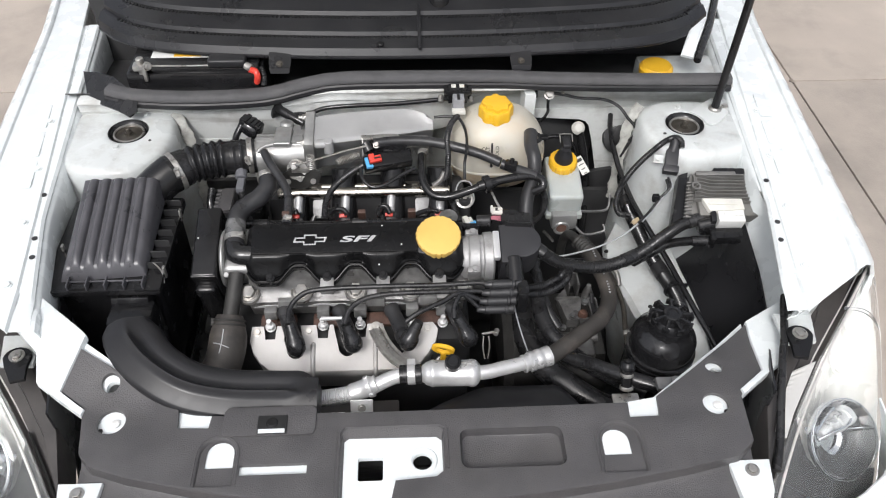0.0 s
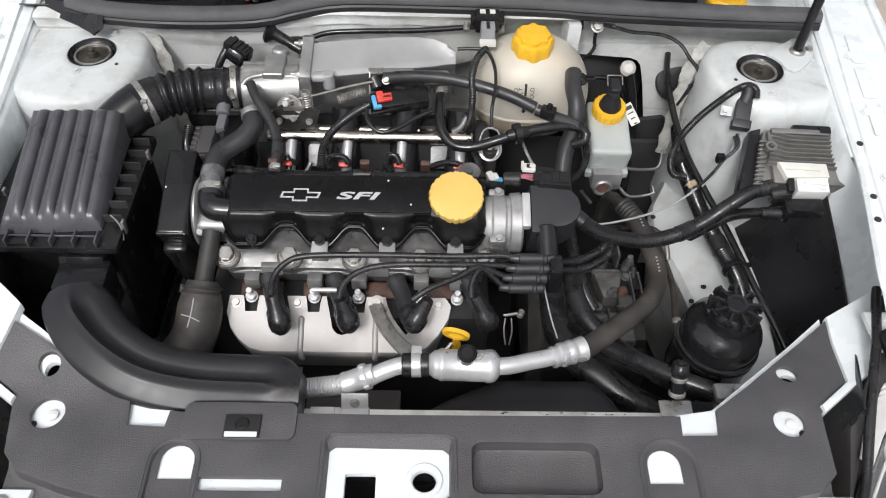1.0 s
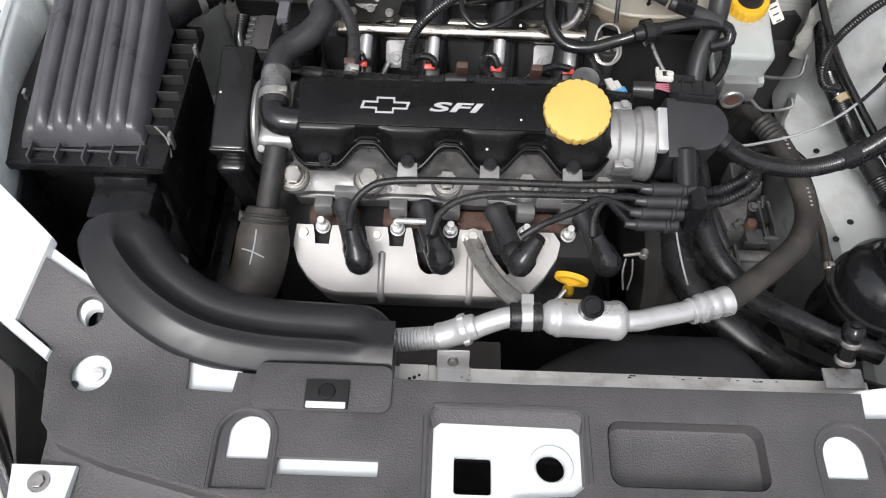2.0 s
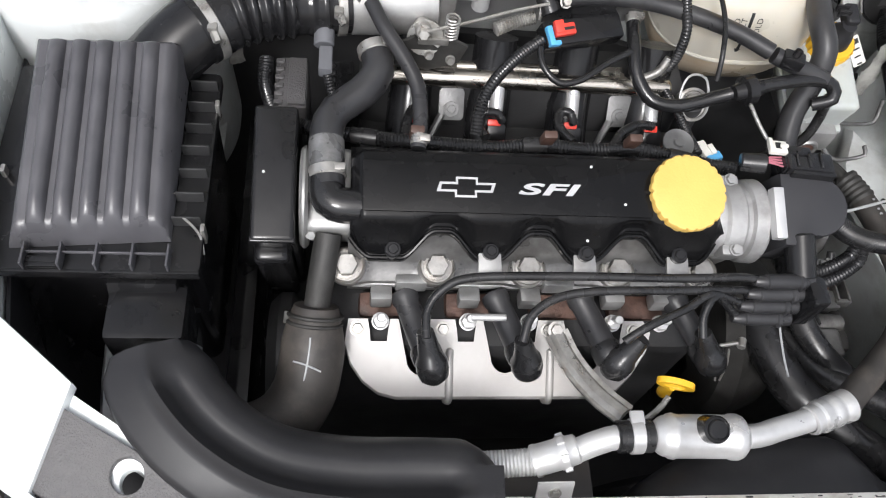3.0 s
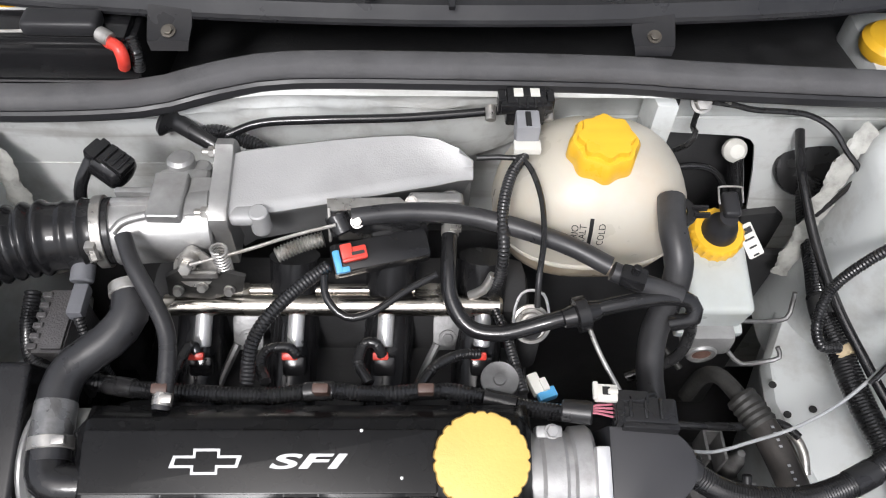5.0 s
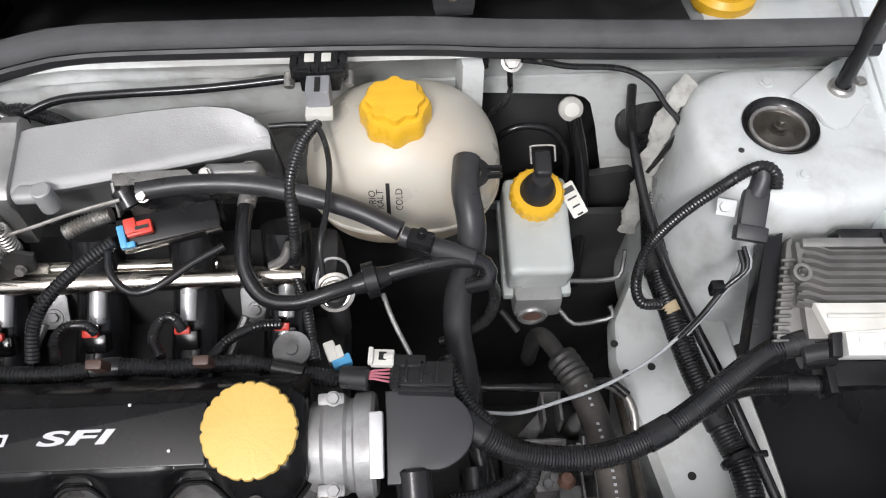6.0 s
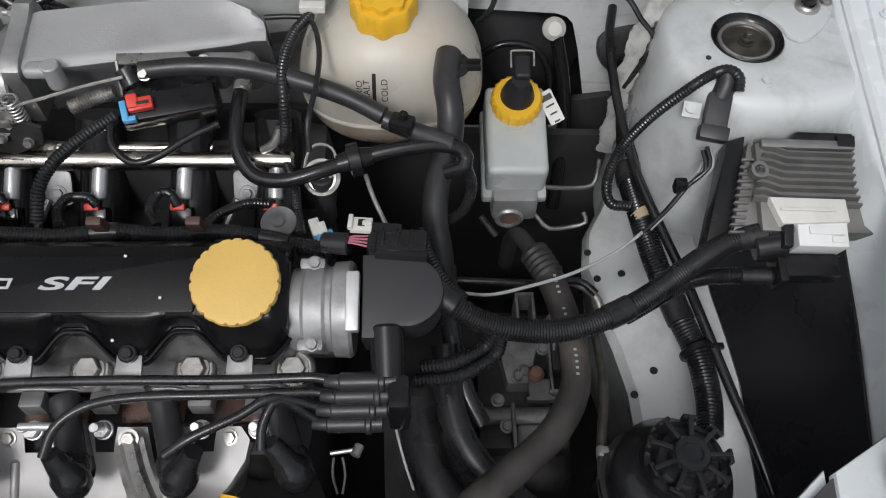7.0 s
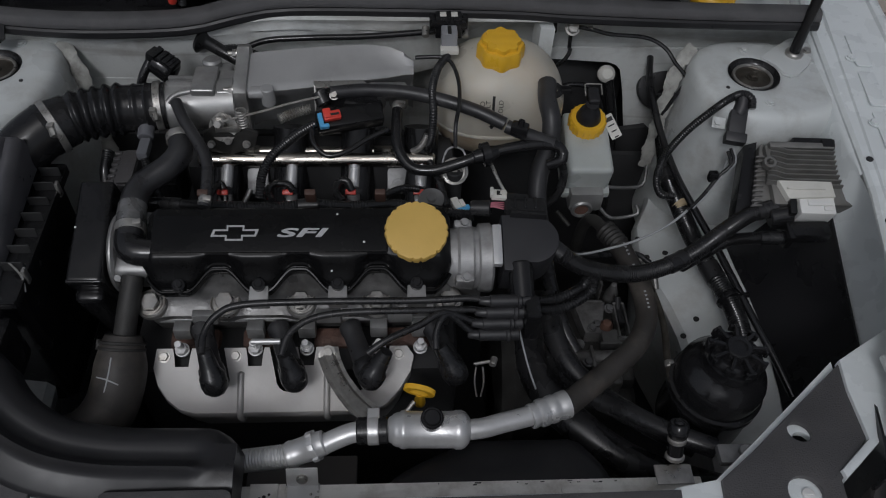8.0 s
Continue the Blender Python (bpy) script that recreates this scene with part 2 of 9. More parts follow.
def link(name, bm, material, angle=40):
    me = bpy.data.meshes.new(name)
    bmesh.ops.recalc_face_normals(bm, faces=bm.faces)
    bm.to_mesh(me)
    bm.free()
    me.materials.append(material)
    shade(me, angle)
    return new(name, me)


def under(ob, parent):
    ob.parent = parent
    ob.matrix_parent_inverse = parent.matrix_world.inverted()
    return ob


def part(name, bm, material, parent, label="", angle=40):
    ob = under(link(name, bm, material, angle), parent)
    if label:
        ob["label"] = label
    return ob


def thing(name, label, category, at, group="", kind=""):
    e = new(name)
    e.matrix_world = Matrix.Translation(at)
    bpy.context.view_layer.update()
    e.empty_display_size = 0.02
    return tagged(e, label, category, group, kind)


def single(name, bm, material, label, category, group="", kind="", angle=40):
    return tagged(link(name, bm, material, angle), label, category, group, kind)


def box(bm, c, s, m=None, bevel=0.0, seg=2):
    layer = bm.faces.layers.int.get("flat") or bm.faces.layers.int.new("flat")
    old = set(bm.faces)
    r = bmesh.ops.create_cube(bm, size=1.0)
    vs = r["verts"]
    mm = Matrix.Translation(c) @ Matrix.Diagonal((*s, 1))
    bmesh.ops.transform(bm, matrix=mm, verts=vs)
    if bevel:
        es = list({e for v in vs for e in v.link_edges})
        r = bmesh.ops.bevel(bm, geom=es, offset=bevel, segments=seg, affect="EDGES", profile=0.6)
        vs = list(set(v for v in r["verts"] if v.is_valid) | set(v for v in vs if v.is_valid))
        if seg < 3:
            keep_flat(bm, old, r["faces"])
    if m is not None:
        bmesh.ops.transform(bm, matrix=m, verts=[v for v in vs if v.is_valid])
    return vs


def axis_matrix(p, d):
    return Matrix.Translation(p) @ Vector(d).to_track_quat("Z", "Y").to_matrix().to_4x4()


def lathe(bm, profile, m=None, seg=28):
    """Turns (radius, height) pairs about z."""
    rings = []
    for r, z in profile:
        if r < 1e-5:
            rings.append([bm.verts.new((0, 0, z))])
        else:
            rings.append([bm.verts.new((r * math.cos(a), r * math.sin(a), z)) for a in (2 * math.pi * i / seg for i in range(seg))])
    for a, b in zip(rings, rings[1:]):
        for i in range(seg):
            j = (i + 1) % seg
            if len(a) == 1 and len(b) == 1:
                continue
            if len(a) == 1:
                bm.faces.new((a[0], b[i], b[j]))
            elif len(b) == 1:
                bm.faces.new((a[i], a[j], b[0]))
            else:
                bm.faces.new((a[i], a[j], b[j], b[i]))
    vs = [v for r in rings for v in r]
    if m is not None:
        bmesh.ops.transform(bm, matrix=m, verts=vs)
    return vs


def cyl(bm, p0, p1, r, r1=None, seg=20, bevel=0.15):
    p0, p1 = Vector(p0), Vector(p1)
    h = (p1 - p0).length
    r1 = r if r1 is None else r1
    k = min(r, r1) * bevel
    return lathe(bm, [(0, 0), (r - k, 0), (r, k), (r1, h - k), (r1 - k, h), (0, h)], axis_matrix(p0, p1 - p0), seg)


def spline(pts, step):
    """Points along a smooth curve through pts."""
    pts = [Vector(p) for p in pts]
    if len(pts) == 2:
        n = max(2, int((pts[1] - pts[0]).length / step))
        return [pts[0].lerp(pts[1], i / n) for i in range(n + 1)]
    ext = [2 * pts[0] - pts[1], *pts, 2 * pts[-1] - pts[-2]]
    out = []
    for i in range(1, len(ext) - 2):
        a, b, c, d = ext[i - 1:i + 3]
        n = max(2, int((c - b).length / step))
        for k in range(n):
            t = k / n
            out.append(0.5 * ((2 * b) + (c - a) * t + (2 * a - 5 * b + 4 * c - d) * t * t + (3 * b - a - 3 * c + d) * t ** 3))
    out.append(pts[-1])
    return out


def sweep(bm, pts, section, closed_ends=True, twist_up=(0, 0, 1)):
    """section(k, s): offsets (sideways, up) of the ring at the k-th point, s metres along."""
    n = len(pts)
    rings, s = [], 0.0
    up = None
    for k, p in enumerate(pts):
        d = (pts[min(k + 1, n - 1)] - pts[max(k - 1, 0)]).normalized()
        if up is None:
            up = Vector(twist_up) if abs(d.dot(Vector(twist_up))) < 0.95 else Vector((0, 1, 0))
        side = d.cross(up).normalized()
        up = side.cross(d).normalized()
        if k:
            s += (p - pts[k - 1]).length
        rings.append([bm.verts.new(p + side * a + up * b) for a, b in section(k, s)])
    m = len(rings[0])
    for a, b in zip(rings, rings[1:]):
        for i in range(m):
            bm.faces.new((a[i], a[(i + 1) % m], b[(i + 1) % m], b[i]))
    if closed_ends:
        bm.faces.new(rings[0])
        bm.faces.new(list(reversed(rings[-1])))


def circle(r, seg):
    return [(r * math.cos(2 * math.pi * i / seg), r * math.sin(2 * math.pi * i / seg)) for i in range(seg)]


def hose(bm, pts, r, seg=12, step=None, r_end=None):
    ps = spline(pts, step or max(0.006, r * 0.8))
    n = len(ps) - 1
    sweep(bm, ps, lambda k, s: circle(r + ((r_end - r) * k / n if r_end else 0), seg))


def loom(bm, pts, r, pitch=0.0032, depth=0.14, seg=10):
    """A corrugated sleeve."""
    ps = spline(pts, pitch / 2)
    sweep(bm, ps, lambda k, s: circle(r * (1.0 if k % 2 else 1.0 - depth), seg))


def prism(bm, outline, z0, z1, m=None, holes=(), bevel=0.0):
    """An outline in the plane, with holes, from height z0 to z1."""
    layer = bm.faces.layers.int.get("flat") or bm.faces.layers.int.new("flat")
    old = set(bm.faces)
    loops, edges = [], []
    for poly in (outline, *holes):
        vs = [bm.verts.new((x, y, z1)) for x, y in poly]
        loops.append(vs)
        edges += [bm.edges.new((vs[i], vs[(i + 1) % len(vs)])) for i in range(len(vs))]
    fill = bmesh.ops.triangle_fill(bm, use_beauty=True, use_dissolve=False, edges=edges)
    faces = [f for f in fill["geom"] if isinstance(f, bmesh.types.BMFace)]
    if not holes:
        bmesh.ops.dissolve_faces(bm, faces=faces)
        faces = list(loops[0][0].link_faces)
    ext = bmesh.ops.extrude_face_region(bm, geom=faces)
    low = [v for v in ext["geom"] if isinstance(v, bmesh.types.BMVert)]
    bmesh.ops.translate(bm, vec=(0, 0, z0 - z1), verts=low)
    top = [v for l in loops for v in l]
    if bevel:
        es = [e for l in loops for e in (bm.edges.get((l[i], l[(i + 1) % len(l)])) for i in range(len(l))) if e]
        r = bmesh.ops.bevel(bm, geom=es, offset=bevel, segments=2, affect="EDGES", profile=0.6)
        top = [v for v in top if v.is_valid] + [v for v in r["verts"] if v.is_valid]
        new_edge = set(r["faces"])
        for f in bm.faces:
            if f not in old:
                f[layer] = 1 if f not in new_edge and abs(f.normal.z) > 0.98 else 0
    vs = list({v for v in top + low if v.is_valid})
    if m is not None:
        bmesh.ops.transform(bm, matrix=m, verts=vs)
    return vs


def rounded(x0, y0, x1, y1, r, n=4):
    out = []
    for cx, cy, a in ((x1 - r, y1 - r, 0), (x0 + r, y1 - r, 90), (x0 + r, y0 + r, 180), (x1 - r, y0 + r, 270)):
        for i in range(n + 1):
            t = radians(a + 90 * i / n)
            out.append((cx + r * math.cos(t), cy + r * math.sin(t)))
    return out


def disc(cx, cy, r, n=20):
    return [(cx + r * math.cos(2 * math.pi * i / n), cy + r * math.sin(2 * math.pi * i / n)) for i in range(n)]


def hexbolt(bm, p, d, r=0.007, h=0.005, flange=1.35):
    m = axis_matrix(p, d)
    lathe(bm, [(0, 0), (r * flange, 0), (r * flange, h * 0.3), (r, h * 0.32)], m, 16)
    lathe(bm, [(r, h * 0.3), (r, h * 0.94), (r * 0.92, h), (r * 0.91, h), (0, h)], m, 6)


def grid_surface(bm, rows):
    vs = [[bm.verts.new(p) for p in r] for r in rows]
    for a, b in zip(vs, vs[1:]):
        for i in range(len(a) - 1):
            bm.faces.new((a[i], a[i + 1], b[i + 1], b[i]))
    return vs


def solid(bm, t):
    bmesh.ops.recalc_face_normals(bm, faces=bm.faces)
    bmesh.ops.solidify(bm, geom=list(bm.faces), thickness=t)


BM = bmesh.new

# ================= ground =================
ground_bm = BM()
prism(ground_bm, [(-60, -60), (60, -60), (60, 60), (-60, 60)], -0.5, -0.012)
ground = single("ground", ground_bm, JOINT, "dirty joint bed under grey concrete slabs", "ground", kind="structure")
for sx in range(-3, 3):
    for sy in range(-2, 4):
        slab_bm = BM()
        x0, y0 = sx * 2.9 + 1.505, sy * 2.75 - 0.10
        prism(slab_bm, rounded(x0 + 0.004, y0 + 0.004, x0 + 2.896, y0 + 2.746, 0.012, 2), -0.012, 0.0, bevel=0.002)
        part("slab", slab_bm, CONCRETE, ground)
far_bm = BM()
prism(far_bm, [(-60, -60), (60, -60), (60, 60), (-60, 60)], -0.012, -0.002, holes=[[(-7.195, -5.60), (10.205, -5.60), (10.205, 10.90), (-7.195, 10.90)]])
part("far_concrete", far_bm, CONCRETE, ground)

# ================= car body =================
car = thing("car", "white car with its bonnet open over the engine bay", "car", (CX, 1.2, 0.0))


def half_width(y):
    """The wing's inner edge, from the middle line."""
    return 0.545 + 0.125 * (y - 0.71)


def rail_edge(y):
    """The inner rail's edge: splays faster ahead of the control unit."""
    return 0.545 + 0.20 * (min(y, 0.95) - 0.715) + 0.09 * max(0.0, y - 0.95)


def rail_height(y):
    return 0.848 + 0.045 * (y - 0.75)


for side in (-1, 1):
    # outer wing
    rows = []
    for i in range(24):
        y = 0.735 + i * 0.055
        h, z = half_width(y) + 0.028, rail_height(y) + 0.003
        # a flat flange, then a step up to the outer skin
        prof = [(0, -0.004), (0.002, 0), (0.03, 0.002), (0.070, 0.002), (0.0735, 0.003), (0.0755, 0.0075), (0.079, 0.0092), (0.090, 0.007), (0.104, -0.008), (0.116, -0.040), (0.124, -0.10), (0.130, -0.25), (0.126, -0.45)]
        k = 1.32 - 0.50 * min(1.0, max(0.0, (y - 0.78) / 0.72))
        rows.append([(CX + side * (h + a * k), y + (-0.021 + 0.92 * a if i == 0 else (0.25 * a if i == 1 else 0.0)), z + b) for a, b in prof])
    bm = BM()
    grid_surface(bm, rows)
    solid(bm, 0.0012 if side > 0 else -0.0012)
    part("wing", bm, WHITE, car, "white painted wing")
    for y in (1.045, 1.125, 1.205):
        bm = BM()
        prism(bm, rounded(-0.011, -0.036, 0.011, 0.036, 0.003, 2), 0, 0.0022, Matrix.Translation((CX + side * (half_width(y) + 0.058), y, rail_height(y) + 0.0052)) @ Matrix.Rotation(-side * radians(7), 4, "Z"), bevel=0.0008)
        part("flange_step", bm, WHITE, car)
    # inner upper rail with pressed steps
    rows = []
    for i, y in enumerate([0.718, 0.745, 0.770, 0.7899] + [0.790 + 0.0387 * j for j in range(20)]):
        h, z = rail_edge(y), rail_height(y)
        step = 0.002 if (i // 4) % 2 else 0.0
        deep = 1.0 if y >= 0.765 else 0.10
        lean = min(1.0, max(0.0, (0.99 - y) / 0.06), max(0.0, (y - 0.70) / 0.05)) if side > 0 else 0.0
        rows.append([(CX + side * (h + a), y, z + b * deep) for a, b in [(-0.010 + 0.042 * lean, -0.20), (-0.010 + 0.048 * lean, -0.158), (-0.009 + 0.066 * lean, -0.134), (-0.009 + 0.074 * lean, -0.10), (-0.008 + 0.074 * lean, -0.05), (-0.006 + 0.056 * lean, -0.014), (-0.003 + 0.012 * lean, -0.010), (0.0, -0.008), (0.0, -0.004), (0.004, 0.0), (0.020 + step, 0.0), (0.022 + step, -0.002), (0.034, -0.002)]])
    bm = BM()
    grid_surface(bm, rows)
    solid(bm, 0.0015)
    part("inner_rail", bm, WHITE, car)
    # bolts and drain holes on the wing flange
    for y in (0.80, 0.93, 1.06, 1.19):
        bm = BM()
        hexbolt(bm, (CX + side * (half_width(y) + 0.045), y, rail_height(y) + 0.005), (0, 0, 1), 0.006, 0.004)
        part("wing_bolt", bm, WHITE, car)
    for y in (0.86, 0.90, 1.0):
        bm = BM()
        lathe(bm, [(0, 0), (0.0045, 0), (0.0045, 0.0012), (0, 0.0012)], Matrix.Translation((CX + side * (rail_edge(y) + 0.010), y, rail_height(y) + 0.0006)), 14)
        part("drain_hole", bm, DARK, car, "dark drain hole")
    # strut tower: a broad flat top that runs into the wing rail and the firewall
    cx, cy, zt = CX + side * 0.513, 1.176 if side > 0 else 1.182, 0.8555
    reach = 0.092 if side > 0 else 0.120
    rows = []
    for k in range(65):
        a = math.pi * 2 * k / 64
        c, s = math.cos(a), math.sin(a)
        e = 1.0 if c * side < 0 and s < 0 else 0.74
        sc, ss = math.copysign(abs(c) ** e, c), math.copysign(abs(s) ** e, s)
        row = [(cx + 0.0345 * c, cy + 0.0345 * s, zt - 0.010), (cx + 0.0355 * c, cy + 0.0355 * s, zt - 0.001), (cx + 0.0375 * c, cy + 0.0375 * s, zt + 0.0005), (cx + 0.050 * c, cy + 0.046 * s, zt)]
        for o, dz in ((-0.016, -0.0005), (-0.007, -0.003), (-0.002, -0.009), (0.001, -0.020), (0.004, -0.06), (0.010, -0.14), (0.018, -0.30)):
            wx = (0.125 if c * side > 0 else 0.082) + (o if c * side < 0 else min(o, 0.0))
            wy = (0.085 if s > 0 else reach) + (o if s > 0 else min(o, 0.002))
            x, y = wx * sc, cy + wy * ss
            limit = rail_edge(y) + 0.002 - 0.513
            row.append((cx + side * min(side * x, limit), y, zt + dz))
        rows.append(row)
    bm = BM()
    grid_surface(bm, rows)
    bmesh.ops.remove_doubles(bm, verts=bm.verts, dist=1e-4)
    tower = part("strut_tower", bm, BAYWHITE, car, "", 60)
    bm = BM()
    lathe(bm, [(0.0358, 0.0004), (0.0352, 0.0012), (0.034, -0.003), (0.0315, -0.007), (0.0285, -0.008), (0.027, -0.016)], Matrix.Translation((cx, cy, zt)), 40)
    part("strut_mount", bm, RUBBER, car, "black rubber strut mount")
    bm = BM()
    lathe(bm, [(0.0288, -0.010), (0.0284, -0.0052), (0.0262, -0.0046), (0.0240, -0.0075), (0.016, -0.0085), (0.012, -0.0060), (0, -0.0060)], Matrix.Translation((cx, cy, zt)), 40)
    part("mount_dish", bm, TARNISH, car, "tarnished steel mount dish")
    bm = BM()
    rim_pts = [Vector((cx + 0.0262 * math.cos(q), cy + 0.0262 * math.sin(q), zt - 0.0046)) for q in (2 * math.pi * i / 44 for i in range(45))]
    sweep(bm, rim_pts, lambda k, s: circle(0.0020, 8), closed_ends=False)
    part("dish_rim", bm, ZINC, car, "dull zinc rim of the mount dish")
    bm = BM()
    hexbolt(bm, (cx, cy, zt - 0.006), (0, 0, 1), 0.0065, 0.006)
    cyl(bm, (cx, cy, zt - 0.002), (cx, cy, zt + 0.006), 0.0035)
    part("strut_nut", bm, TARNISH, car, "tarnished nut")
    for dx, dy in ((0.004, -0.062), (0.001, 0.055)) if side > 0 else ((-0.010, -0.048), (0.022, 0.050)):
        bm = BM()
        hexbolt(bm, (cx + dx, cy + dy, zt), (0, 0, 1), 0.0048, 0.004, 1.5)
        part("tower_bolt", bm, BAYWHITE, car)
    bm = BM()
    lathe(bm, [(0, 0), (0.0028, 0), (0.0028, 0.0008), (0, 0.0008)], Matrix.Translation((cx - side * 0.045, cy - 0.030, zt + 0.0002)), 12)
    part("tower_hole", bm, DARK, car, "dark punched hole")
    # lumpy seam sealer where the tower meets the firewall
    bm = BM()
    bead = spline([(CX + side * 0.446, 1.240, 0.852), (CX + side * 0.428, 1.226, 0.840), (CX + side * 0.418, 1.214, 0.815), (CX + side * 0.414, 1.206, 0.78), (CX + side * 0.410, 1.200, 0.72), (CX + side * 0.408, 1.196, 0.66)], 0.004)
    sweep(bm, bead, lambda k, s: [(p * (2.2 + 0.5 * math.sin(s * 150 + i) + 0.3 * math.sin(s * 430 + 2 * i)), q * (0.55 + 0.2 * math.sin(s * 250 + 3 * i))) for i, (p, q) in enumerate(circle(0.0042, 12))], twist_up=(0, -0.6, 0.8))
    part("seam_sealer", bm, SEALER, car, "grubby seam sealer", 60)
    # chassis rail from tower to the front
    rows = []
    for y, xa, xb, z in ((1.20, 0.425, 0.49, 0.62), (1.15, 0.405, 0.495, 0.621), (1.10, 0.378, 0.497, 0.622), (1.05, 0.371, 0.500, 0.625), (1.0, 0.380, 0.502, 0.627), (0.95, 0.394, 0.507, 0.627), (0.9, 0.404, 0.511, 0.625), (0.8, 0.41, 0.508, 0.615), (0.70, 0.415, 0.50, 0.60), (0.60, 0.415, 0.48, 0.59)):
        xa = xa if side > 0 else max(xa, 0.42)
        rows.append([(CX + side * (xa + 0.055), y, z - 0.30), (CX + side * (xa + 0.008), y, z - 0.04), (CX + side * (xa + 0.001), y, z - 0.010), (CX + side * (xa + 0.008), y, z + 0.002), (CX + side * xb, y, z + 0.022), (CX + side * (xb + 0.004), y, z + 0.016), (CX + side * (xb + 0.012), y, z - 0.3)])
    bm = BM()
    grid_surface(bm, rows)
    solid(bm, 0.002)
    part("chassis_rail", bm, BAYWHITE, car)
    for y, a, b in ((1.069, 0.379, 0.364), (1.034, 0.386, 0.371), (1.038, 0.413, 0.370), (0.920, 0.431, 0.401), (0.895, 0.408, 0.404)):
        if side < 0:
            continue
        z = 0.629 + 0.020 * (a - b - 0.008) / 0.125
        bm = BM()
        lathe(bm, [(0, 0), (0.0042, 0), (0.0042, 0.0008), (0, 0.0008)], axis_matrix((CX + a, y, z), (-0.16, 0, 1)), 14)
        part("rail_hole", bm, INK, car, "dark punched hole")
    # black liner between rail and wing
    rows = []
    for i in range(13):
        y = 0.62 + i * 0.045
        t = i / 12
        lean = min(1.0, max(0.0, (0.99 - y) / 0.06), max(0.0, (y - 0.70) / 0.05)) if side > 0 else 0.0
        rows.append([(CX + side * 0.503, y, 0.59), (CX + side * 0.509, y, 0.58 - 0.05 * (1 - t)), (CX + side * 0.515, y, 0.58 - 0.06 * (1 - t)), (CX + side * 0.535, y, 0.60 - 0.05 * (1 - t)), (CX + side * (rail_edge(y) - 0.014 + 0.042 * lean), y, 0.655), (CX + side * (rail_edge(y) - 0.012 + 0.046 * lean), y, 0.786 - 0.090 * lean)])
    bm = BM()
    grid_surface(bm, rows)
    solid(bm, 0.003)
    part("wheel_arch_liner", bm, LINER, car, "smooth black plastic wheel arch liner")

# firewall: a ledge under the seal, then the bulkhead, with the servo opening
rows = []
for x in [CX - 0.612 + 0.0204 * i for i in range(61)]:
    t = min(1.0, max(0.0, (x + 0.02) / 0.16))
    t = t * t * (3 - 2 * t)
    u = min(1.0, max(0.0, (x + 0.30) / 0.12))
    zs = 0.879 + 0.018 * u
    # shallow pressings, from a line behind the plenum to the servo opening
    r = u * (0.0022 * math.sin(x * 46) + 0.0012 * math.sin(x * 113 + 1.0))
    rows.append([(x, 1.262, zs + 0.002), (x, 1.240, zs + 0.004), (x, 1.233, zs), (x, 1.236 + 0.010 * t, zs - 0.006), (x, 1.237 + 0.016 * t + r, zs - 0.012), (x, 1.236 + 0.022 * t + r, zs - 0.017), (x, 1.240 + 0.028 * t - r, zs - 0.022), (x, 1.239 + 0.034 * t + r, zs - 0.030), (x, 1.240 + 0.040 * t + 0.5 * r, zs - 0.045), (x, 1.242 + 0.05 * t, zs - 0.07), (x, 1.245 + 0.055 * t, zs - 0.10)])
bm = BM()
grid_surface(bm, rows)
solid(bm, 0.002)
part("firewall_ledge", bm, FIREWALL, car)
bm = BM()
W = Matrix.Translation((0, 1.290, 0)) @ Matrix.Rotation(radians(90), 4, "X")
prism(bm, [(CX - 0.62, 0.25), (CX + 0.62, 0.25), (CX + 0.62, 0.815), (CX - 0.62, 0.815)], -0.004, 0.0, W, holes=[[(0.178, 0.600), (0.366, 0.600), (0.360, 0.660), (0.342, 0.735), (0.330, 0.775), (0.322, 0.784), (0.310, 0.789), (0.19, 0.797), (0.180, 0.790)]])
part("bulkhead", bm, FIREWALL, car)
bm = BM()
grid_surface(bm, [[(CX - 0.60, 1.245, 0.79), (-0.06, 1.245, 0.79), (0.03, 1.31, 0.79)], [(CX - 0.60, 1.25, 0.25), (-0.06, 1.25, 0.25), (0.03, 1.31, 0.25)]])
solid(bm, 0.002)
part("bulkhead", bm, FIREWALL, car)
# flat sheet behind the opening; its black stands in for the shade inside
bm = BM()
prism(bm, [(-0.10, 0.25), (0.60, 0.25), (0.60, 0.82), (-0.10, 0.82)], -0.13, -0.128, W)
part("servo_shade_sheet", bm, DARK, car, "black sheet standing in for the shade behind the servo opening")
bm = BM()
prism(bm, [(CX - 0.50, 0.25), (0.41, 0.25), (0.41, 0.60), (0.395, 0.655), (0.150, 0.66), (0.02, 0.70), (CX - 0.45, 0.70)], -0.004, 0.006, Matrix.Translation((0, 1.232, 0)) @ Matrix.Rotation(radians(90), 4, "X"), bevel=0.003)
part("sound_insulation", bm, DARK, car, "black firewall insulation mat")
# scuttle behind the seal and underside closing panels
bm = BM()
grid_surface(bm, [[(CX - 0.64, 1.262, 0.883), (CX + 0.62, 1.262, 0.883)], [(CX - 0.64, 1.325, 0.835), (CX + 0.62, 1.325, 0.835)], [(CX - 0.64, 1.52, 0.80), (CX + 0.62, 1.52, 0.80)], [(CX - 0.66, 1.54, 0.98), (CX + 0.64, 1.54, 0.98)]])
solid(bm, 0.002)
part("scuttle_tray", bm, DARK, car, "black scuttle tray")
bm = BM()
box(bm, (CX, 0.95, 0.20), (1.36, 1.3, 0.02))
part("undertray", bm, DARK, car, "dark underbody tray")
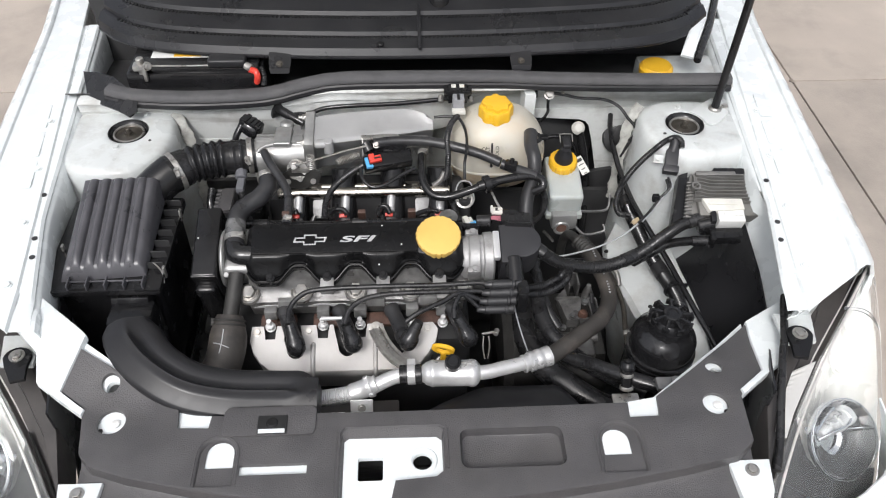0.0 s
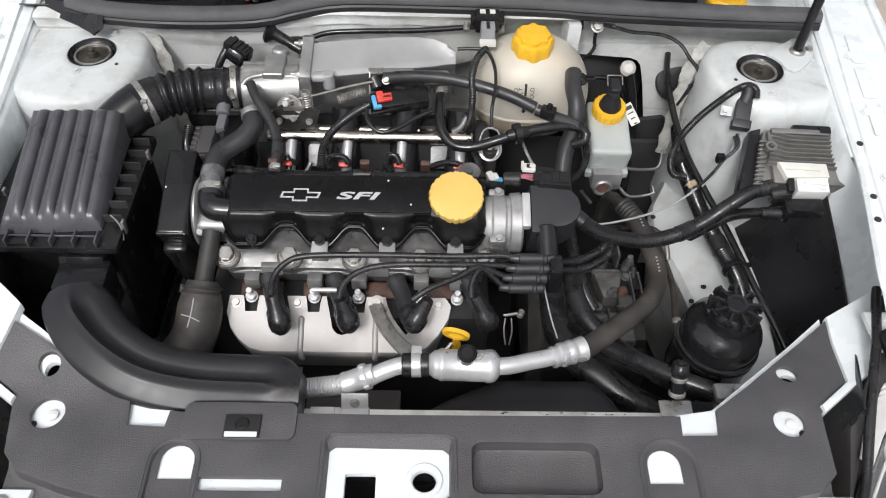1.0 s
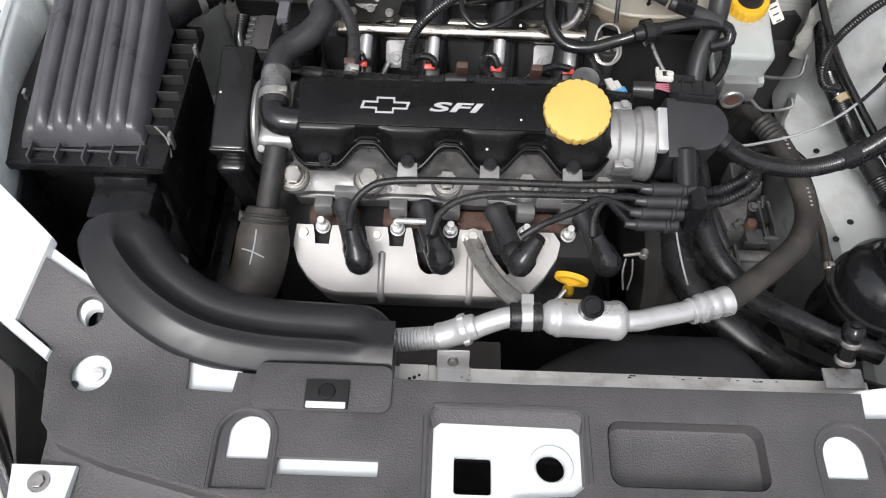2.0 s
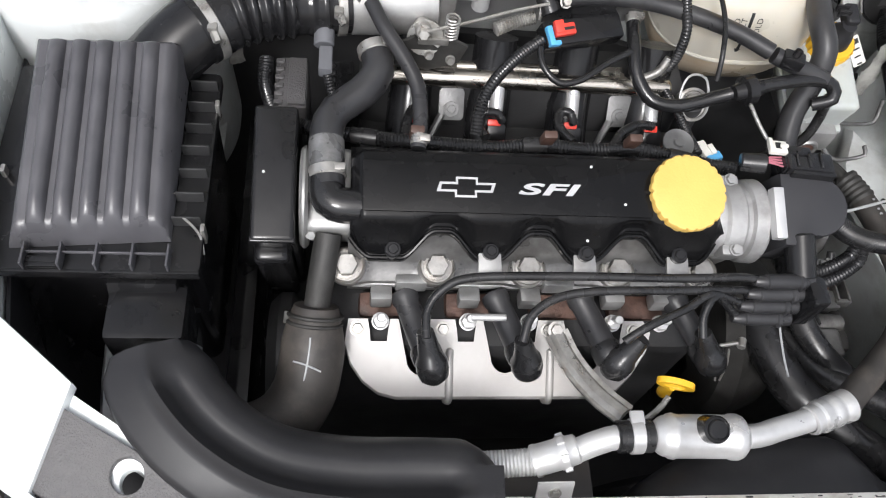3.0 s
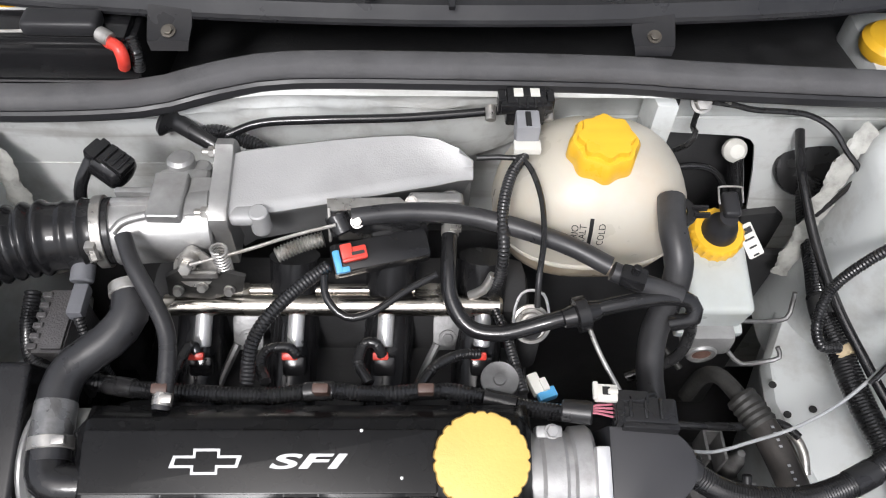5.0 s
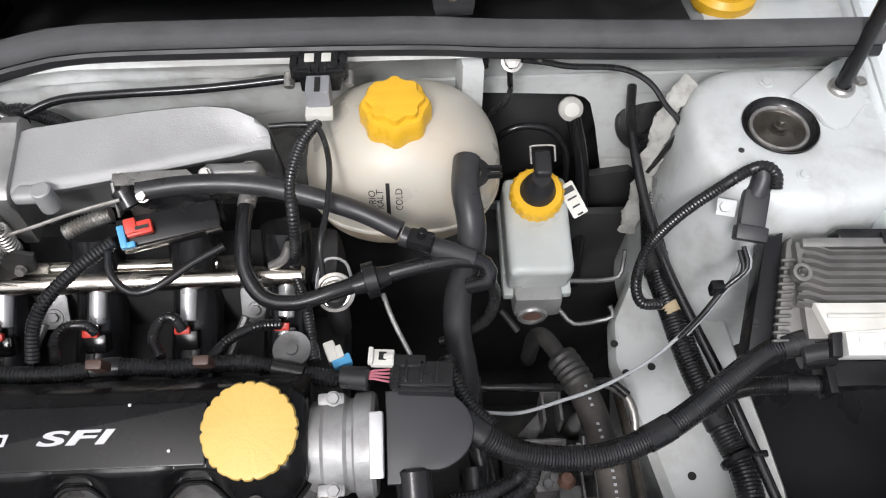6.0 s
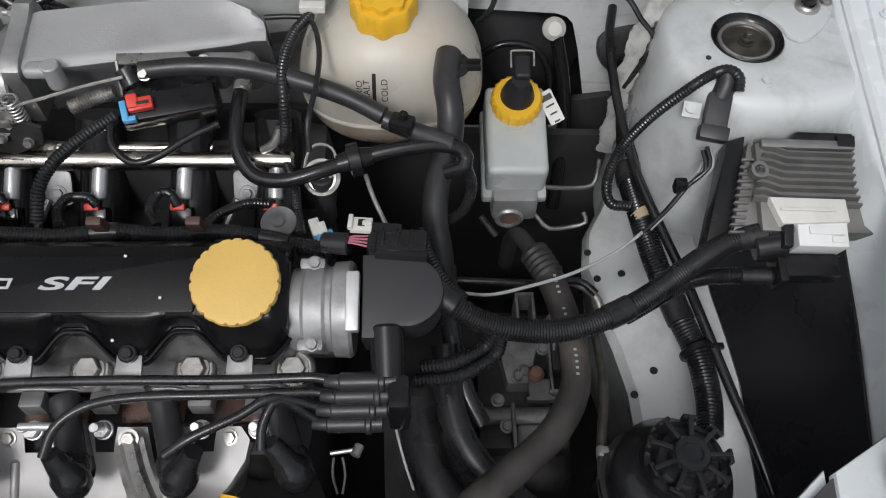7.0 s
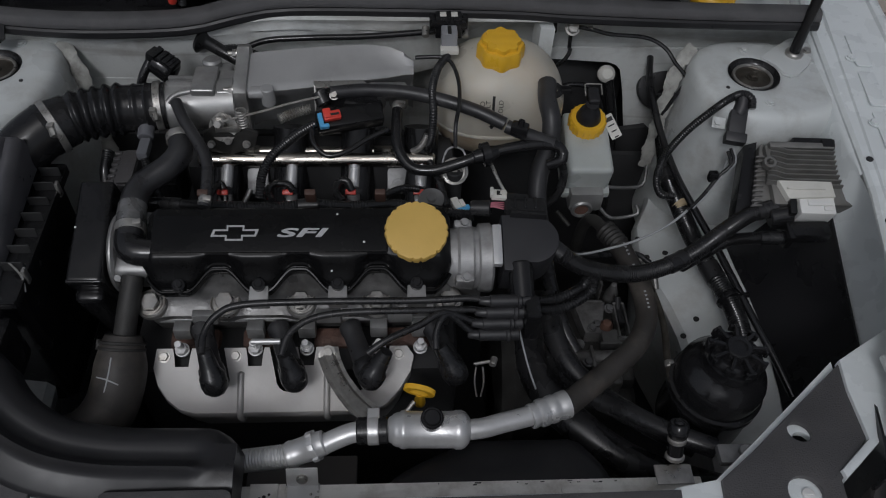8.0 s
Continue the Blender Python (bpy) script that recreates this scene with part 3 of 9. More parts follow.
def rise(y):
    """The front panel's corner climbs to the wing beside the air box; the other sinks a little."""
    t = max(0.0, min(y, 0.73) - 0.61)
    return 6.25 * t * t if t < 0.04 else 0.01 + 0.5 * (t - 0.04)


def climb(bm):
    for y in (0.61, 0.62, 0.63, 0.64, 0.65, 0.73):
        bmesh.ops.bisect_plane(bm, geom=bm.verts[:] + bm.edges[:] + bm.faces[:], plane_co=(0, y, 0), plane_no=(0, 1, 0))
    for v in bm.verts:
        v.co.z += rise(v.co.y) * (1.0 if v.co.x < 0 else -0.4)


# radiator support under the black cover
bm = BM()
prism(bm, [(-0.5197, 0.7256), (-0.5304, 0.6592), (-0.4940, 0.6285), (-0.478, 0.585), (-0.42, 0.548), (-0.30, 0.520), (-0.15, 0.505), (-0.14, 0.478), (0.02, 0.478), (0.02, 0.505), (0.22, 0.515), (0.36, 0.545), (0.412, 0.58), (0.4261, 0.6202), (0.4771, 0.6770), (0.4869, 0.7747), (0.3442, 0.6569), (0.3052, 0.6254), (0.2621, 0.6181), (0.2580, 0.6150), (-0.1300, 0.6144), (-0.1500, 0.6070), (-0.3100, 0.6070), (-0.3218, 0.6214), (-0.3607, 0.6352), (-0.4184, 0.6628)], 0.764, 0.7725,
      holes=[rounded(-0.116, 0.508, -0.083, 0.542, 0.003), disc(-0.030, 0.534, 0.013), disc(-0.4626, 0.6584, 0.0098), disc(0.4129, 0.6711, 0.0098), rounded(0.014, 0.5095, 0.171, 0.585, 0.008)], bevel=0.002)
climb(bm)
part("radiator_support", bm, WHITE, car, "white painted radiator support")
bm = BM()
prism(bm, [(-0.50, 0.70), (-0.46, 0.56), (0.39, 0.56), (0.44, 0.70), (0.39, 0.66), (0.28, 0.60), (-0.35, 0.60), (-0.44, 0.66)], 0.70, 0.704)
part("support_floor", bm, DARK, car, "dark panel below the radiator support")
bm = BM()
lathe(bm, [(0.013, 0.0), (0.015, 0.003), (0.019, 0.003), (0.021, 0.0)], Matrix.Translation((-0.030, 0.534, 0.7725)), 28)
part("pressed_ring", bm, WHITE, car)
bm = BM()
box(bm, (CX, 0.6385, 0.699), (0.70, 0.042, 0.012), bevel=0.002)
box(bm, (CX, 0.620, 0.715), (0.70, 0.004, 0.03), bevel=0.001)
tie_bar = part("tie_bar", bm, BARWHITE, car, "scuffed white tie bar")
for x0, x1 in ((-0.092, 0.132), (0.160, 0.30)):
    bm = BM()
    prism(bm, rounded(x0, 0.6425, x1, 0.6505, 0.0038, 5), 0.7045, 0.7066, bevel=0.0009)
    part("pressed_bead", bm, BARWHITE, tie_bar)
bm = BM()
box(bm, (-0.158, 0.6400, 0.7062), (0.030, 0.041, 0.003), None, 0.001)
box(bm, (-0.139, 0.6400, 0.7055), (0.007, 0.041, 0.0015), None, 0.0005)
part("end_plate", bm, BARWHITE, tie_bar, "white end plate with dark holes")
for x, y, w, d in ((-0.162, 0.6435, 0.004, 0.003), (-0.157, 0.6455, 0.004, 0.004), (-0.152, 0.6480, 0.003, 0.004), (-0.1565, 0.6380, 0.003, 0.003)):
    bm = BM()
    prism(bm, disc(x, y, 0.5 * w, 10), 0.7076, 0.7081)
    part("plate_hole", bm, INK, tie_bar, "dark hole")
chips = random.Random(31)
for k in range(26):
    x, y = chips.uniform(-0.09, 0.24), chips.choice((chips.uniform(0.6365, 0.640), chips.uniform(0.654, 0.657)))
    bm = BM()
    prism(bm, rounded(x, y, x + chips.uniform(0.001, 0.008), y + chips.uniform(0.0006, 0.0014), 0.0002, 1), 0.7050, 0.7053)
    part("paint_chip", bm, INK, tie_bar, "dark chip in the paint")
for side in (-1, 1):
    # white wedge between support and wing
    bm = BM()
    rim = ((0.5002, 0.6512), (0.4632, 0.6259), (0.4659, 0.6168), (0.5351, 0.6633), (0.5403, 0.7010), (0.5959, 0.7554)) if side < 0 else ((0.5097, 0.6640), (0.4644, 0.6275), (0.4661, 0.6171), (0.5514, 0.6842), (0.5742, 0.7463), (0.6436, 0.8178))
    back = ((0.4730, 0.7226), (0.5241, 0.7668), (0.5922, 0.8264)) if side < 0 else ((0.5221, 0.7688), (0.5865, 0.8066), (0.6436, 0.8383))
    prism(bm, [(CX + side * a, b) for a, b in (back[0], *rim, back[2], back[1])], 0.772, 0.785, bevel=0.003)
    climb(bm)
    part("corner_panel", bm, WHITE, car)
    bm = BM()
    prism(bm, [(CX + side * a, b) for a, b in ((0.418, 0.524), (0.476, 0.524), (0.468, 0.478), (0.45, 0.44), (0.425, 0.44))], 0.752, 0.764, bevel=0.002)
    part("lamp_bracket", bm, WHITE, car)
    bm = BM()
    hexbolt(bm, (CX + side * 0.447, 0.508, 0.764), (0, 0, 1), 0.006, 0.005, 1.6)
    part("bracket_bolt", bm, ZINC, car)
for side in (-1, 1):
    bm = BM()
    lathe(bm, [(0.19, -0.08), (0.26, -0.085), (0.285, -0.06), (0.287, 0.06), (0.26, 0.085), (0.19, 0.08)], axis_matrix((CX + side * 0.68, 1.17, 0.287), (side, 0, 0)), 48)
    wheel = part("wheel", bm, RUBBER, car, "black rubber tyre")
    bm = BM()
    lathe(bm, [(0.19, 0.07), (0.17, 0.05), (0.06, 0.055), (0, 0.05)], axis_matrix((CX + side * 0.68, 1.17, 0.287), (side, 0, 0)), 40)
    part("rim", bm, ALU, wheel, "silver rim")
# raised bonnet, held by the prop rod, above the view
rows = []
for i in range(13):
    t = i / 12
    h = 0.60 - 0.10 * t ** 2
    y, z = 1.545 - 0.545 * t + 0.03 * math.sin(math.pi * t), 1.005 + 0.78 * t + 0.03 * math.sin(math.pi * t)
    rows.append([(CX + h * (j / 6 - 1), y - 0.03 * (1 - (j / 6 - 1) ** 2), z + 0.02 * (1 - (j / 6 - 1) ** 2)) for j in range(13)])
bm = BM()
grid_surface(bm, rows)
solid(bm, 0.012)
bonnet = part("bonnet", bm, WHITE, car, "white painted bonnet, raised")
bm = BM()
grid_surface(bm, [[(CX + (x - CX) * 0.93, y - 0.028, z - 0.018) for x, y, z in r] for r in rows[1:-1]])
solid(bm, 0.008)
part("inner_panel", bm, BAYWHITE, bonnet, "bare white painted inner panel")
# plain bumper closing the front
rows = []
for i in range(25):
    a = math.pi * i / 24
    x, y = CX - 0.72 * math.cos(a), 0.62 - 0.26 * math.sin(a) ** 0.7
    rows.append([(x, y + 0.04, 0.70), (x, y, 0.66), (x * 1.02, y - 0.05, 0.55), (x * 1.02, y - 0.04, 0.25)])
bm = BM()
grid_surface(bm, rows)
solid(bm, 0.003)
part("bumper", bm, WHITE, car, "white front bumper")
CABIN = ((2.0, 0.835, 0.94), (2.4, 0.845, 0.945), (3.0, 0.85, 0.95), (3.6, 0.84, 0.96), (3.95, 0.80, 0.97), (4.12, 0.74, 0.98))
for side in (-1, 1):
    bm = BM()
    grid_surface(bm, [[(CX + side * (w - 0.03), y, 0.22), (CX + side * (w + 0.005), y, 0.40), (CX + side * (w + 0.012), y, 0.66), (CX + side * w, y, 0.84), (CX + side * (w - 0.03), y, z)] for y, w, z in CABIN])
    solid(bm, 0.004)
    part("body_side", bm, WHITE, car, "white painted body side")
    bm = BM()
    grid_surface(bm, [[(CX + side * (w - 0.04), y, z), (CX + side * (w - 0.14), y + 0.04, z + 0.24), (CX + side * max(0.50, w - 0.27), y + a, z + b)] for (y, w, z), a, b in zip(CABIN, (0.22, 0.10, 0.0, -0.06, -0.12, -0.22), (0.41, 0.46, 0.47, 0.45, 0.42, 0.37))])
    solid(bm, 0.005)
    part("side_window", bm, WINDSCREEN, car, "dark side glass")
    bm = BM()
    lathe(bm, [(0.19, -0.08), (0.26, -0.085), (0.285, -0.06), (0.287, 0.06), (0.26, 0.085), (0.19, 0.08)], axis_matrix((CX + side * 0.70, 3.61, 0.287), (side, 0, 0)), 48)
    rear_wheel = part("wheel", bm, RUBBER, car, "black rubber tyre")
    bm = BM()
    lathe(bm, [(0.19, 0.07), (0.17, 0.05), (0.06, 0.055), (0, 0.05)], axis_matrix((CX + side * 0.70, 3.61, 0.287), (side, 0, 0)), 40)
    part("rim", bm, ALU, rear_wheel, "silver rim")
bm = BM()
grid_surface(bm, [[(CX + w * (j / 4 - 1), y, z + 0.03 * (1 - (j / 4 - 1) ** 2)) for j in range(9)] for y, w, z in ((2.08, 0.57, 1.35), (2.5, 0.585, 1.41), (3.0, 0.59, 1.425), (3.5, 0.58, 1.415), (3.92, 0.55, 1.36))])
solid(bm, 0.02)
part("roof", bm, WHITE, car, "white painted roof")
bm = BM()
grid_surface(bm, [[(CX + w * (j / 4 - 1), y, z) for j in range(9)] for y, w, z in ((3.90, 0.55, 1.36), (4.06, 0.63, 1.15), (4.13, 0.70, 0.97))])
solid(bm, 0.005)
part("rear_window", bm, WINDSCREEN, car, "dark rear glass")
bm = BM()
grid_surface(bm, [[(CX + w * (j / 4 - 1), y, z) for j in range(9)] for y, w, z in ((4.12, 0.73, 0.98), (4.17, 0.75, 0.75), (4.22, 0.76, 0.55), (4.18, 0.72, 0.24))])
solid(bm, 0.006)
part("tailgate", bm, WHITE, car, "white painted tailgate and bumper")
bm = BM()
box(bm, (CX, 2.9, 0.24), (1.44, 2.5, 0.03))
part("cabin_floor", bm, DARK, car, "dark underbody")
IN = [Vector(p) for p in ((0.739, 0.844, 0.800), (0.678, 0.769, 0.790), (0.612, 0.691, 0.770), (0.552, 0.609, 0.745), (0.498, 0.519, 0.715), (0.47, 0.46, 0.695))]
OUT = [Vector(p) for p in ((0.762, 0.850, 0.780), (0.752, 0.765, 0.735), (0.728, 0.665, 0.690), (0.690, 0.560, 0.650), (0.64, 0.46, 0.62), (0.60, 0.40, 0.60))]
MOUNT = [Vector(p) for p in ((0.588, 0.790, 0.778), (0.562, 0.715, 0.768), (0.530, 0.660, 0.758), (0.506, 0.615, 0.748), (0.492, 0.550, 0.735), (0.480, 0.49, 0.715))]
for side in (-1, 1):
    # headlamp: reflector, lens, edge strip, bulb, and the black mounting top
    def mirror(v, dz=0.0, dy=0.0):
        return (CX + side * v.x, v.y + dy, v.z + dz)
    rows_l, rows_h = [], []
    ins, outs = spline(IN, 0.05), spline(OUT, 0.05)
    n = 12
    for i in range(n + 1):
        p = ins[round(i * (len(ins) - 1) / n)]
        q = outs[round(i * (len(outs) - 1) / n)]
        t = i / n
        rl, rh = [], []
        for j in range(9):
            u = j / 8
            m = p.lerp(q, u)
            rl.append(mirror(m, 0.022 * math.sin(math.pi * u) * math.sin(math.pi * min(1.0, 0.05 + t)) ** 0.6))
            rh.append(mirror(m, -0.012 - 0.085 * math.sin(math.pi * u) * math.sin(math.pi * t), 0.012))
        rows_l.append(rl)
        rows_h.append(rh)
    bm = BM()
    grid_surface(bm, rows_h)
    solid(bm, 0.002)
    lamp = part("headlamp", bm, SATIN, car, "clear headlamp with satin reflector")
    bm = BM()
    grid_surface(bm, [[(x, y, z + 0.010 + 0.003 * math.sin(j * 1.3)) for j, (x, y, z) in enumerate(r)] for r in rows_h[7:]])
    solid(bm, 0.002)
    part("bezel", bm, BEZEL, lamp, "dark lower lamp bezel")
    bm = BM()
    grid_surface(bm, rows_l)
    solid(bm, 0.003)
    lens = part("lens", bm, LENS, lamp, "clear plastic lens")
    lens.visible_shadow = False
    for u, r0, dz, m_edge, words in ((0, 0.0042, -0.003, GREYPL, "grey lens edge"), (0, 0.0022, 0.0035, SATIN, "pale bead along the lens edge"), (1, 0.0022, -0.002, SATIN, "pale bead along the lens edge")):
        bm = BM()
        line = [Vector(r[0]).lerp(Vector(r[1]), 0.55 * u) for r in rows_l]
        hose(bm, [(v.x, v.y, v.z + dz) for v in line], r0, 8)
        part("lens_edge", bm, m_edge, lamp, words)
    c = Vector(mirror(Vector((0.648, 0.602, 0.672))))
    # bulb holder with its sleeve, nose and spring clip
    d = Vector((side * 0.082, 0.052, 0.006)).normalized()
    bc = c + Vector((side * -0.014, 0.022, 0.012))
    bm = BM()
    lathe(bm, [(0, -0.030), (0.006, -0.029), (0.0085, -0.024), (0.0085, -0.010), (0.012, -0.008), (0.0125, 0.004), (0.0155, 0.006), (0.0155, 0.014), (0.0135, 0.016), (0.0135, 0.022), (0.0160, 0.024), (0.0160, 0.034), (0.010, 0.038), (0, 0.038)], axis_matrix(bc, d), 28)
    bulb = part("bulb", bm, BRIGHT, lamp, "bright metal bulb holder")
    bm = BM()
    hose(bm, [bc + d * -0.040 + Vector((0, -0.004, 0.004)), bc + d * -0.010 + Vector((0, -0.012, 0.010)), bc + d * 0.020 + Vector((0, -0.016, 0.008)), bc + d * 0.034 + Vector((0, -0.010, 0.010))], 0.0020, 8)
    hose(bm, [bc + d * -0.040 + Vector((0, 0.006, 0.004)), bc + d * -0.012 + Vector((0, 0.016, 0.008)), bc + d * 0.012 + Vector((0, 0.020, 0.006))], 0.0020, 8)
    box(bm, bc + d * -0.030 + Vector((side * -0.008, 0.008, 0.002)), (0.028, 0.012, 0.002), None, 0.0008)
    part("spring_clip", bm, CHROME, bulb, "bright wire spring clip")
    for k in range(5):
        bm = BM()
        t = 0.10 + 0.055 * k
        p, q = ins[round(t * (len(ins) - 1))], outs[round(t * (len(outs) - 1))]
        hose(bm, [mirror(p.lerp(q, u), -0.016 - 0.085 * math.sin(math.pi * u) * math.sin(math.pi * t) + 0.004, 0.012) for u in (0.12, 0.3, 0.5, 0.7, 0.88)], 0.0022, 6)
        part("reflector_flute", bm, SATIN, lamp)
    bm = BM()
    bowl = axis_matrix(c + Vector((0, 0.004, 0.0)), (side * 0.25, -0.62, 0.75))
    lathe(bm, [(0.006, -0.040), (0.022, -0.038), (0.040, -0.029), (0.053, -0.014), (0.060, 0.002)], bowl, 20)
    solid(bm, 0.001)
    part("reflector_bowl", bm, CHROME, lamp, "faceted chrome reflector bowl", 8)
    bm = BM()
    rows = []
    for i in range(17):
        a = math.pi * (1.02 + 0.96 * i / 16)
        rows.append([bowl @ Vector((r * math.cos(a), r * math.sin(a), z)) for r, z in ((0.026, -0.022), (0.040, -0.016), (0.050, -0.006), (0.057, 0.001))])
    grid_surface(bm, rows)
    solid(bm, 0.001)
    part("visor", bm, BEZEL, lamp, "dark visor below the bulb")
    bm = BM()
    lathe(bm, [(0.060, 0.000), (0.0610, 0.002), (0.0625, 0.002), (0.0632, 0.000), (0.063, -0.006)], bowl, 48)
    solid(bm, 0.001)
    part("bezel_ring", bm, CHROME, lamp, "bright rim of the bowl")
    bm = BM()
    rows = []
    for k in range(6):
        a, b = MOUNT[k], IN[k]
        rows.append([mirror(a, -0.08), mirror(a, -0.005), mirror(a.lerp(b, 0.08), 0.0), mirror(a.lerp(b, 0.46), -0.003), mirror(a.lerp(b, 0.50), -0.014), mirror(a.lerp(b, 0.85), -0.016), mirror(b, -0.006)])
    grid_surface(bm, rows)
    solid(bm, 0.003)
    part("lamp_mounting", bm, MOUNTGREY, car, "brown-grey plastic headlamp mounting", 30)
    if side > 0:
        bm = BM()
        rows = []
        for i in range(25):
            k = 2.05 + 1.35 * i / 24
            a, b = MOUNT[int(k)].lerp(MOUNT[int(k) + 1], k % 1), IN[int(k)].lerp(IN[int(k) + 1], k % 1)
            rows.append([mirror(a.lerp(b, u), 0.002 + 0.0012 * (i % 2) - 0.004 * u) for u in (0.42, 0.6, 0.78, 0.93)])
        grid_surface(bm, rows)
        solid(bm, 0.002)
        part("lamp_side", bm, SATIN, lamp, "pale fluted side of the lamp")
    bm = BM()
    ear = [(0.575 + 0.020 * math.cos(radians(a)), 0.708 + 0.018 * math.sin(radians(a))) for a in range(-10, 191, 20)]
    prism(bm, [(CX + side * x, y) for x, y in ear + [(0.556, 0.690), (0.552, 0.668), (0.572, 0.664), (0.588, 0.69)]], 0.797, 0.803, bevel=0.002)
    part("lamp_ear", bm, PLASTIC, car, "black headlamp mounting ear")
    bm = BM()
    prism(bm, [(CX + side * x, y) for x, y in ((0.553, 0.755), (0.553, 0.698), (0.600, 0.70), (0.612, 0.755))], 0.788, 0.795, bevel=0.0015)
    part("wing_bracket", bm, BAYWHITE, car, "scuffed white wing bracket")
    bm = BM()
    m0 = Vector((CX + side * 0.575, 0.709, 0.803))
    hexbolt(bm, m0, (0, 0, 1), 0.0075, 0.006, 1.5)
    part("lamp_bolt", bm, ZINC, car)
    if side > 0:
        bm = BM()
        hose(bm, [mirror(Vector(v)) for v in ((0.584, 0.792, 0.795), (0.576, 0.773, 0.795), (0.556, 0.715, 0.795), (0.541, 0.675, 0.790), (0.520, 0.607, 0.770), (0.506, 0.554, 0.750), (0.492, 0.519, 0.740))], 0.0062, 10)
        part("rubber_strip", bm, RUBBER, car, "black rubber strip beside the headlamp")

# ================= radiator cover =================
rad = thing("radiator_cover", "grained black plastic radiator cover with clip holes", "cover", (CX, 0.6, 0.762))
STEP_L = [(-0.488, 0.560), (-0.470, 0.540), (-0.42, 0.522), (-0.33, 0.500), (-0.24, 0.484), (-0.15, 0.472)]
STEP_R = [(0.02, 0.470), (0.12, 0.478), (0.22, 0.490), (0.32, 0.506), (0.40, 0.524), (0.424, 0.545)]
outline = [(-0.5288, 0.7160), (-0.5364, 0.6548), (-0.5015, 0.6319), *STEP_L, *STEP_R, (0.4301, 0.6181), (0.4827, 0.6723), (0.4952, 0.7708),
           (0.4286, 0.7178), (0.3499, 0.6534), (0.3225, 0.6329), (0.3081, 0.6223), (0.304, 0.589), (0.262, 0.588), (0.2640, 0.6125), (0.1000, 0.6110), (-0.0700, 0.6100), (-0.1720, 0.6110), (-0.3000, 0.6110), (-0.3200, 0.6120), (-0.322, 0.592), (-0.364, 0.594), (-0.3681, 0.6302), (-0.4110, 0.6505), (-0.4591, 0.6782)]


def hump(cx, cy, w, h):
    return [(cx - w, cy - h), (cx + w, cy - h)] + [(cx + w * math.cos(radians(a)), cy + (h * 0.25) + w * math.sin(radians(a))) for a in range(0, 181, 20)]


RECESS = rounded(0.022, 0.517, 0.163, 0.577, 0.012)


def pocket(x0, x1, grow=0.0):
    """A round-headed pocket, open towards the car's nose."""
    r, cx = (x1 - x0) / 2 + grow, (x0 + x1) / 2
    return [(cx - r, 0.5035 - grow), (cx + r, 0.5035 - grow)] + [(cx + r * math.cos(radians(a)), 0.5505 + r * math.sin(radians(a))) for a in range(0, 181, 15)]


POCKETS = ((-0.3285, -0.2775, -0.299), (0.2105, 0.270, 0.235))
cover_holes = [pocket(a, b) for a, b, _ in POCKETS] + [
               rounded(-0.272, 0.518, -0.183, 0.533, 0.001, 1), disc(-0.456, 0.607, 0.019), disc(0.389, 0.606, 0.018), disc(-0.4657, 0.6620, 0.0125), disc(0.4095, 0.6770, 0.0125),
               [(-0.139, 0.575), (-0.138, 0.475), (-0.072, 0.475), (-0.066, 0.503), (-0.012, 0.507), (-0.002, 0.515), (-0.001, 0.578), (-0.008, 0.583), (-0.131, 0.583)], RECESS]
bm = BM()
prism(bm, outline, 0.774, 0.780, holes=cover_holes, bevel=0.0014)
climb(bm)
part("panel", bm, TEXBLACK, rad, "", 30)


def scaled(poly, d):
    cx, cy = sum(p[0] for p in poly) / len(poly), sum(p[1] for p in poly) / len(poly)
    return [(x - math.copysign(d, x - cx), y - math.copysign(d, y - cy)) for x, y in poly]


bm = BM()
rings = [[bm.verts.new((x, y, z)) for x, y in scaled(RECESS, d)] for d, z in ((-0.0005, 0.7792), (0.0006, 0.7786), (0.0022, 0.7655), (0.0045, 0.7640))]
for r0, r1 in zip(rings, rings[1:]):
    for i in range(len(r0)):
        j = (i + 1) % len(r0)
        bm.faces.new((r0[i], r0[j], r1[j], r1[i]))
bm.faces.new(rings[-1])
part("recess", bm, TEXBLACK, rad)
bm = BM()
front_line = STEP_L + STEP_R
rows = []
for x, y in front_line:
    rows.append([(x, y + 0.003, 0.7795), (x, y - 0.0008, 0.7788), (x, y - 0.0025, 0.7620), (x, y - 0.010, 0.7575), (x, y - 0.05, 0.753), (x * 0.99, y - 0.10, 0.738), (x * 0.97, y - 0.14, 0.71)])
grid_surface(bm, rows)
solid(bm, 0.003)
part("front_skirt", bm, TEXBLACK, rad, "", 30)
for x0, x1, cx in POCKETS:
    bm = BM()
    rings = [[bm.verts.new((x, y, z)) for x, y in pocket(x0, x1, g)] for g, z in ((0.0006, 0.7796), (-0.0006, 0.7790), (-0.0022, 0.7752))]
    for r0, r1 in zip(rings, rings[1:]):
        for i in range(len(r0)):
            j = (i + 1) % len(r0)
            bm.faces.new((r0[i], r0[j], r1[j], r1[i]))
    prism(bm, pocket(x0, x1, -0.0016), 0.7738, 0.7752, holes=[hump(cx + (0.0 if cx > 0 else -0.001), 0.549, 0.0185, 0.017)])
    part("pocket", bm, TEXBLACK, rad)
    bm = BM()
    arch = [Vector((x, y, 0.7797)) for x, y in pocket(x0, x1, 0.003)[2:]]
    arch = [Vector((x1 + 0.003, 0.505, 0.7797))] + arch + [Vector((x0 - 0.003, 0.505, 0.7797))]
    sweep(bm, arch, lambda k, s: [(-0.0016, -0.001), (-0.0008, 0.0014), (0.0008, 0.0014), (0.0016, -0.001)])
    part("arch_rib", bm, TEXBLACK, rad)
bm = BM()
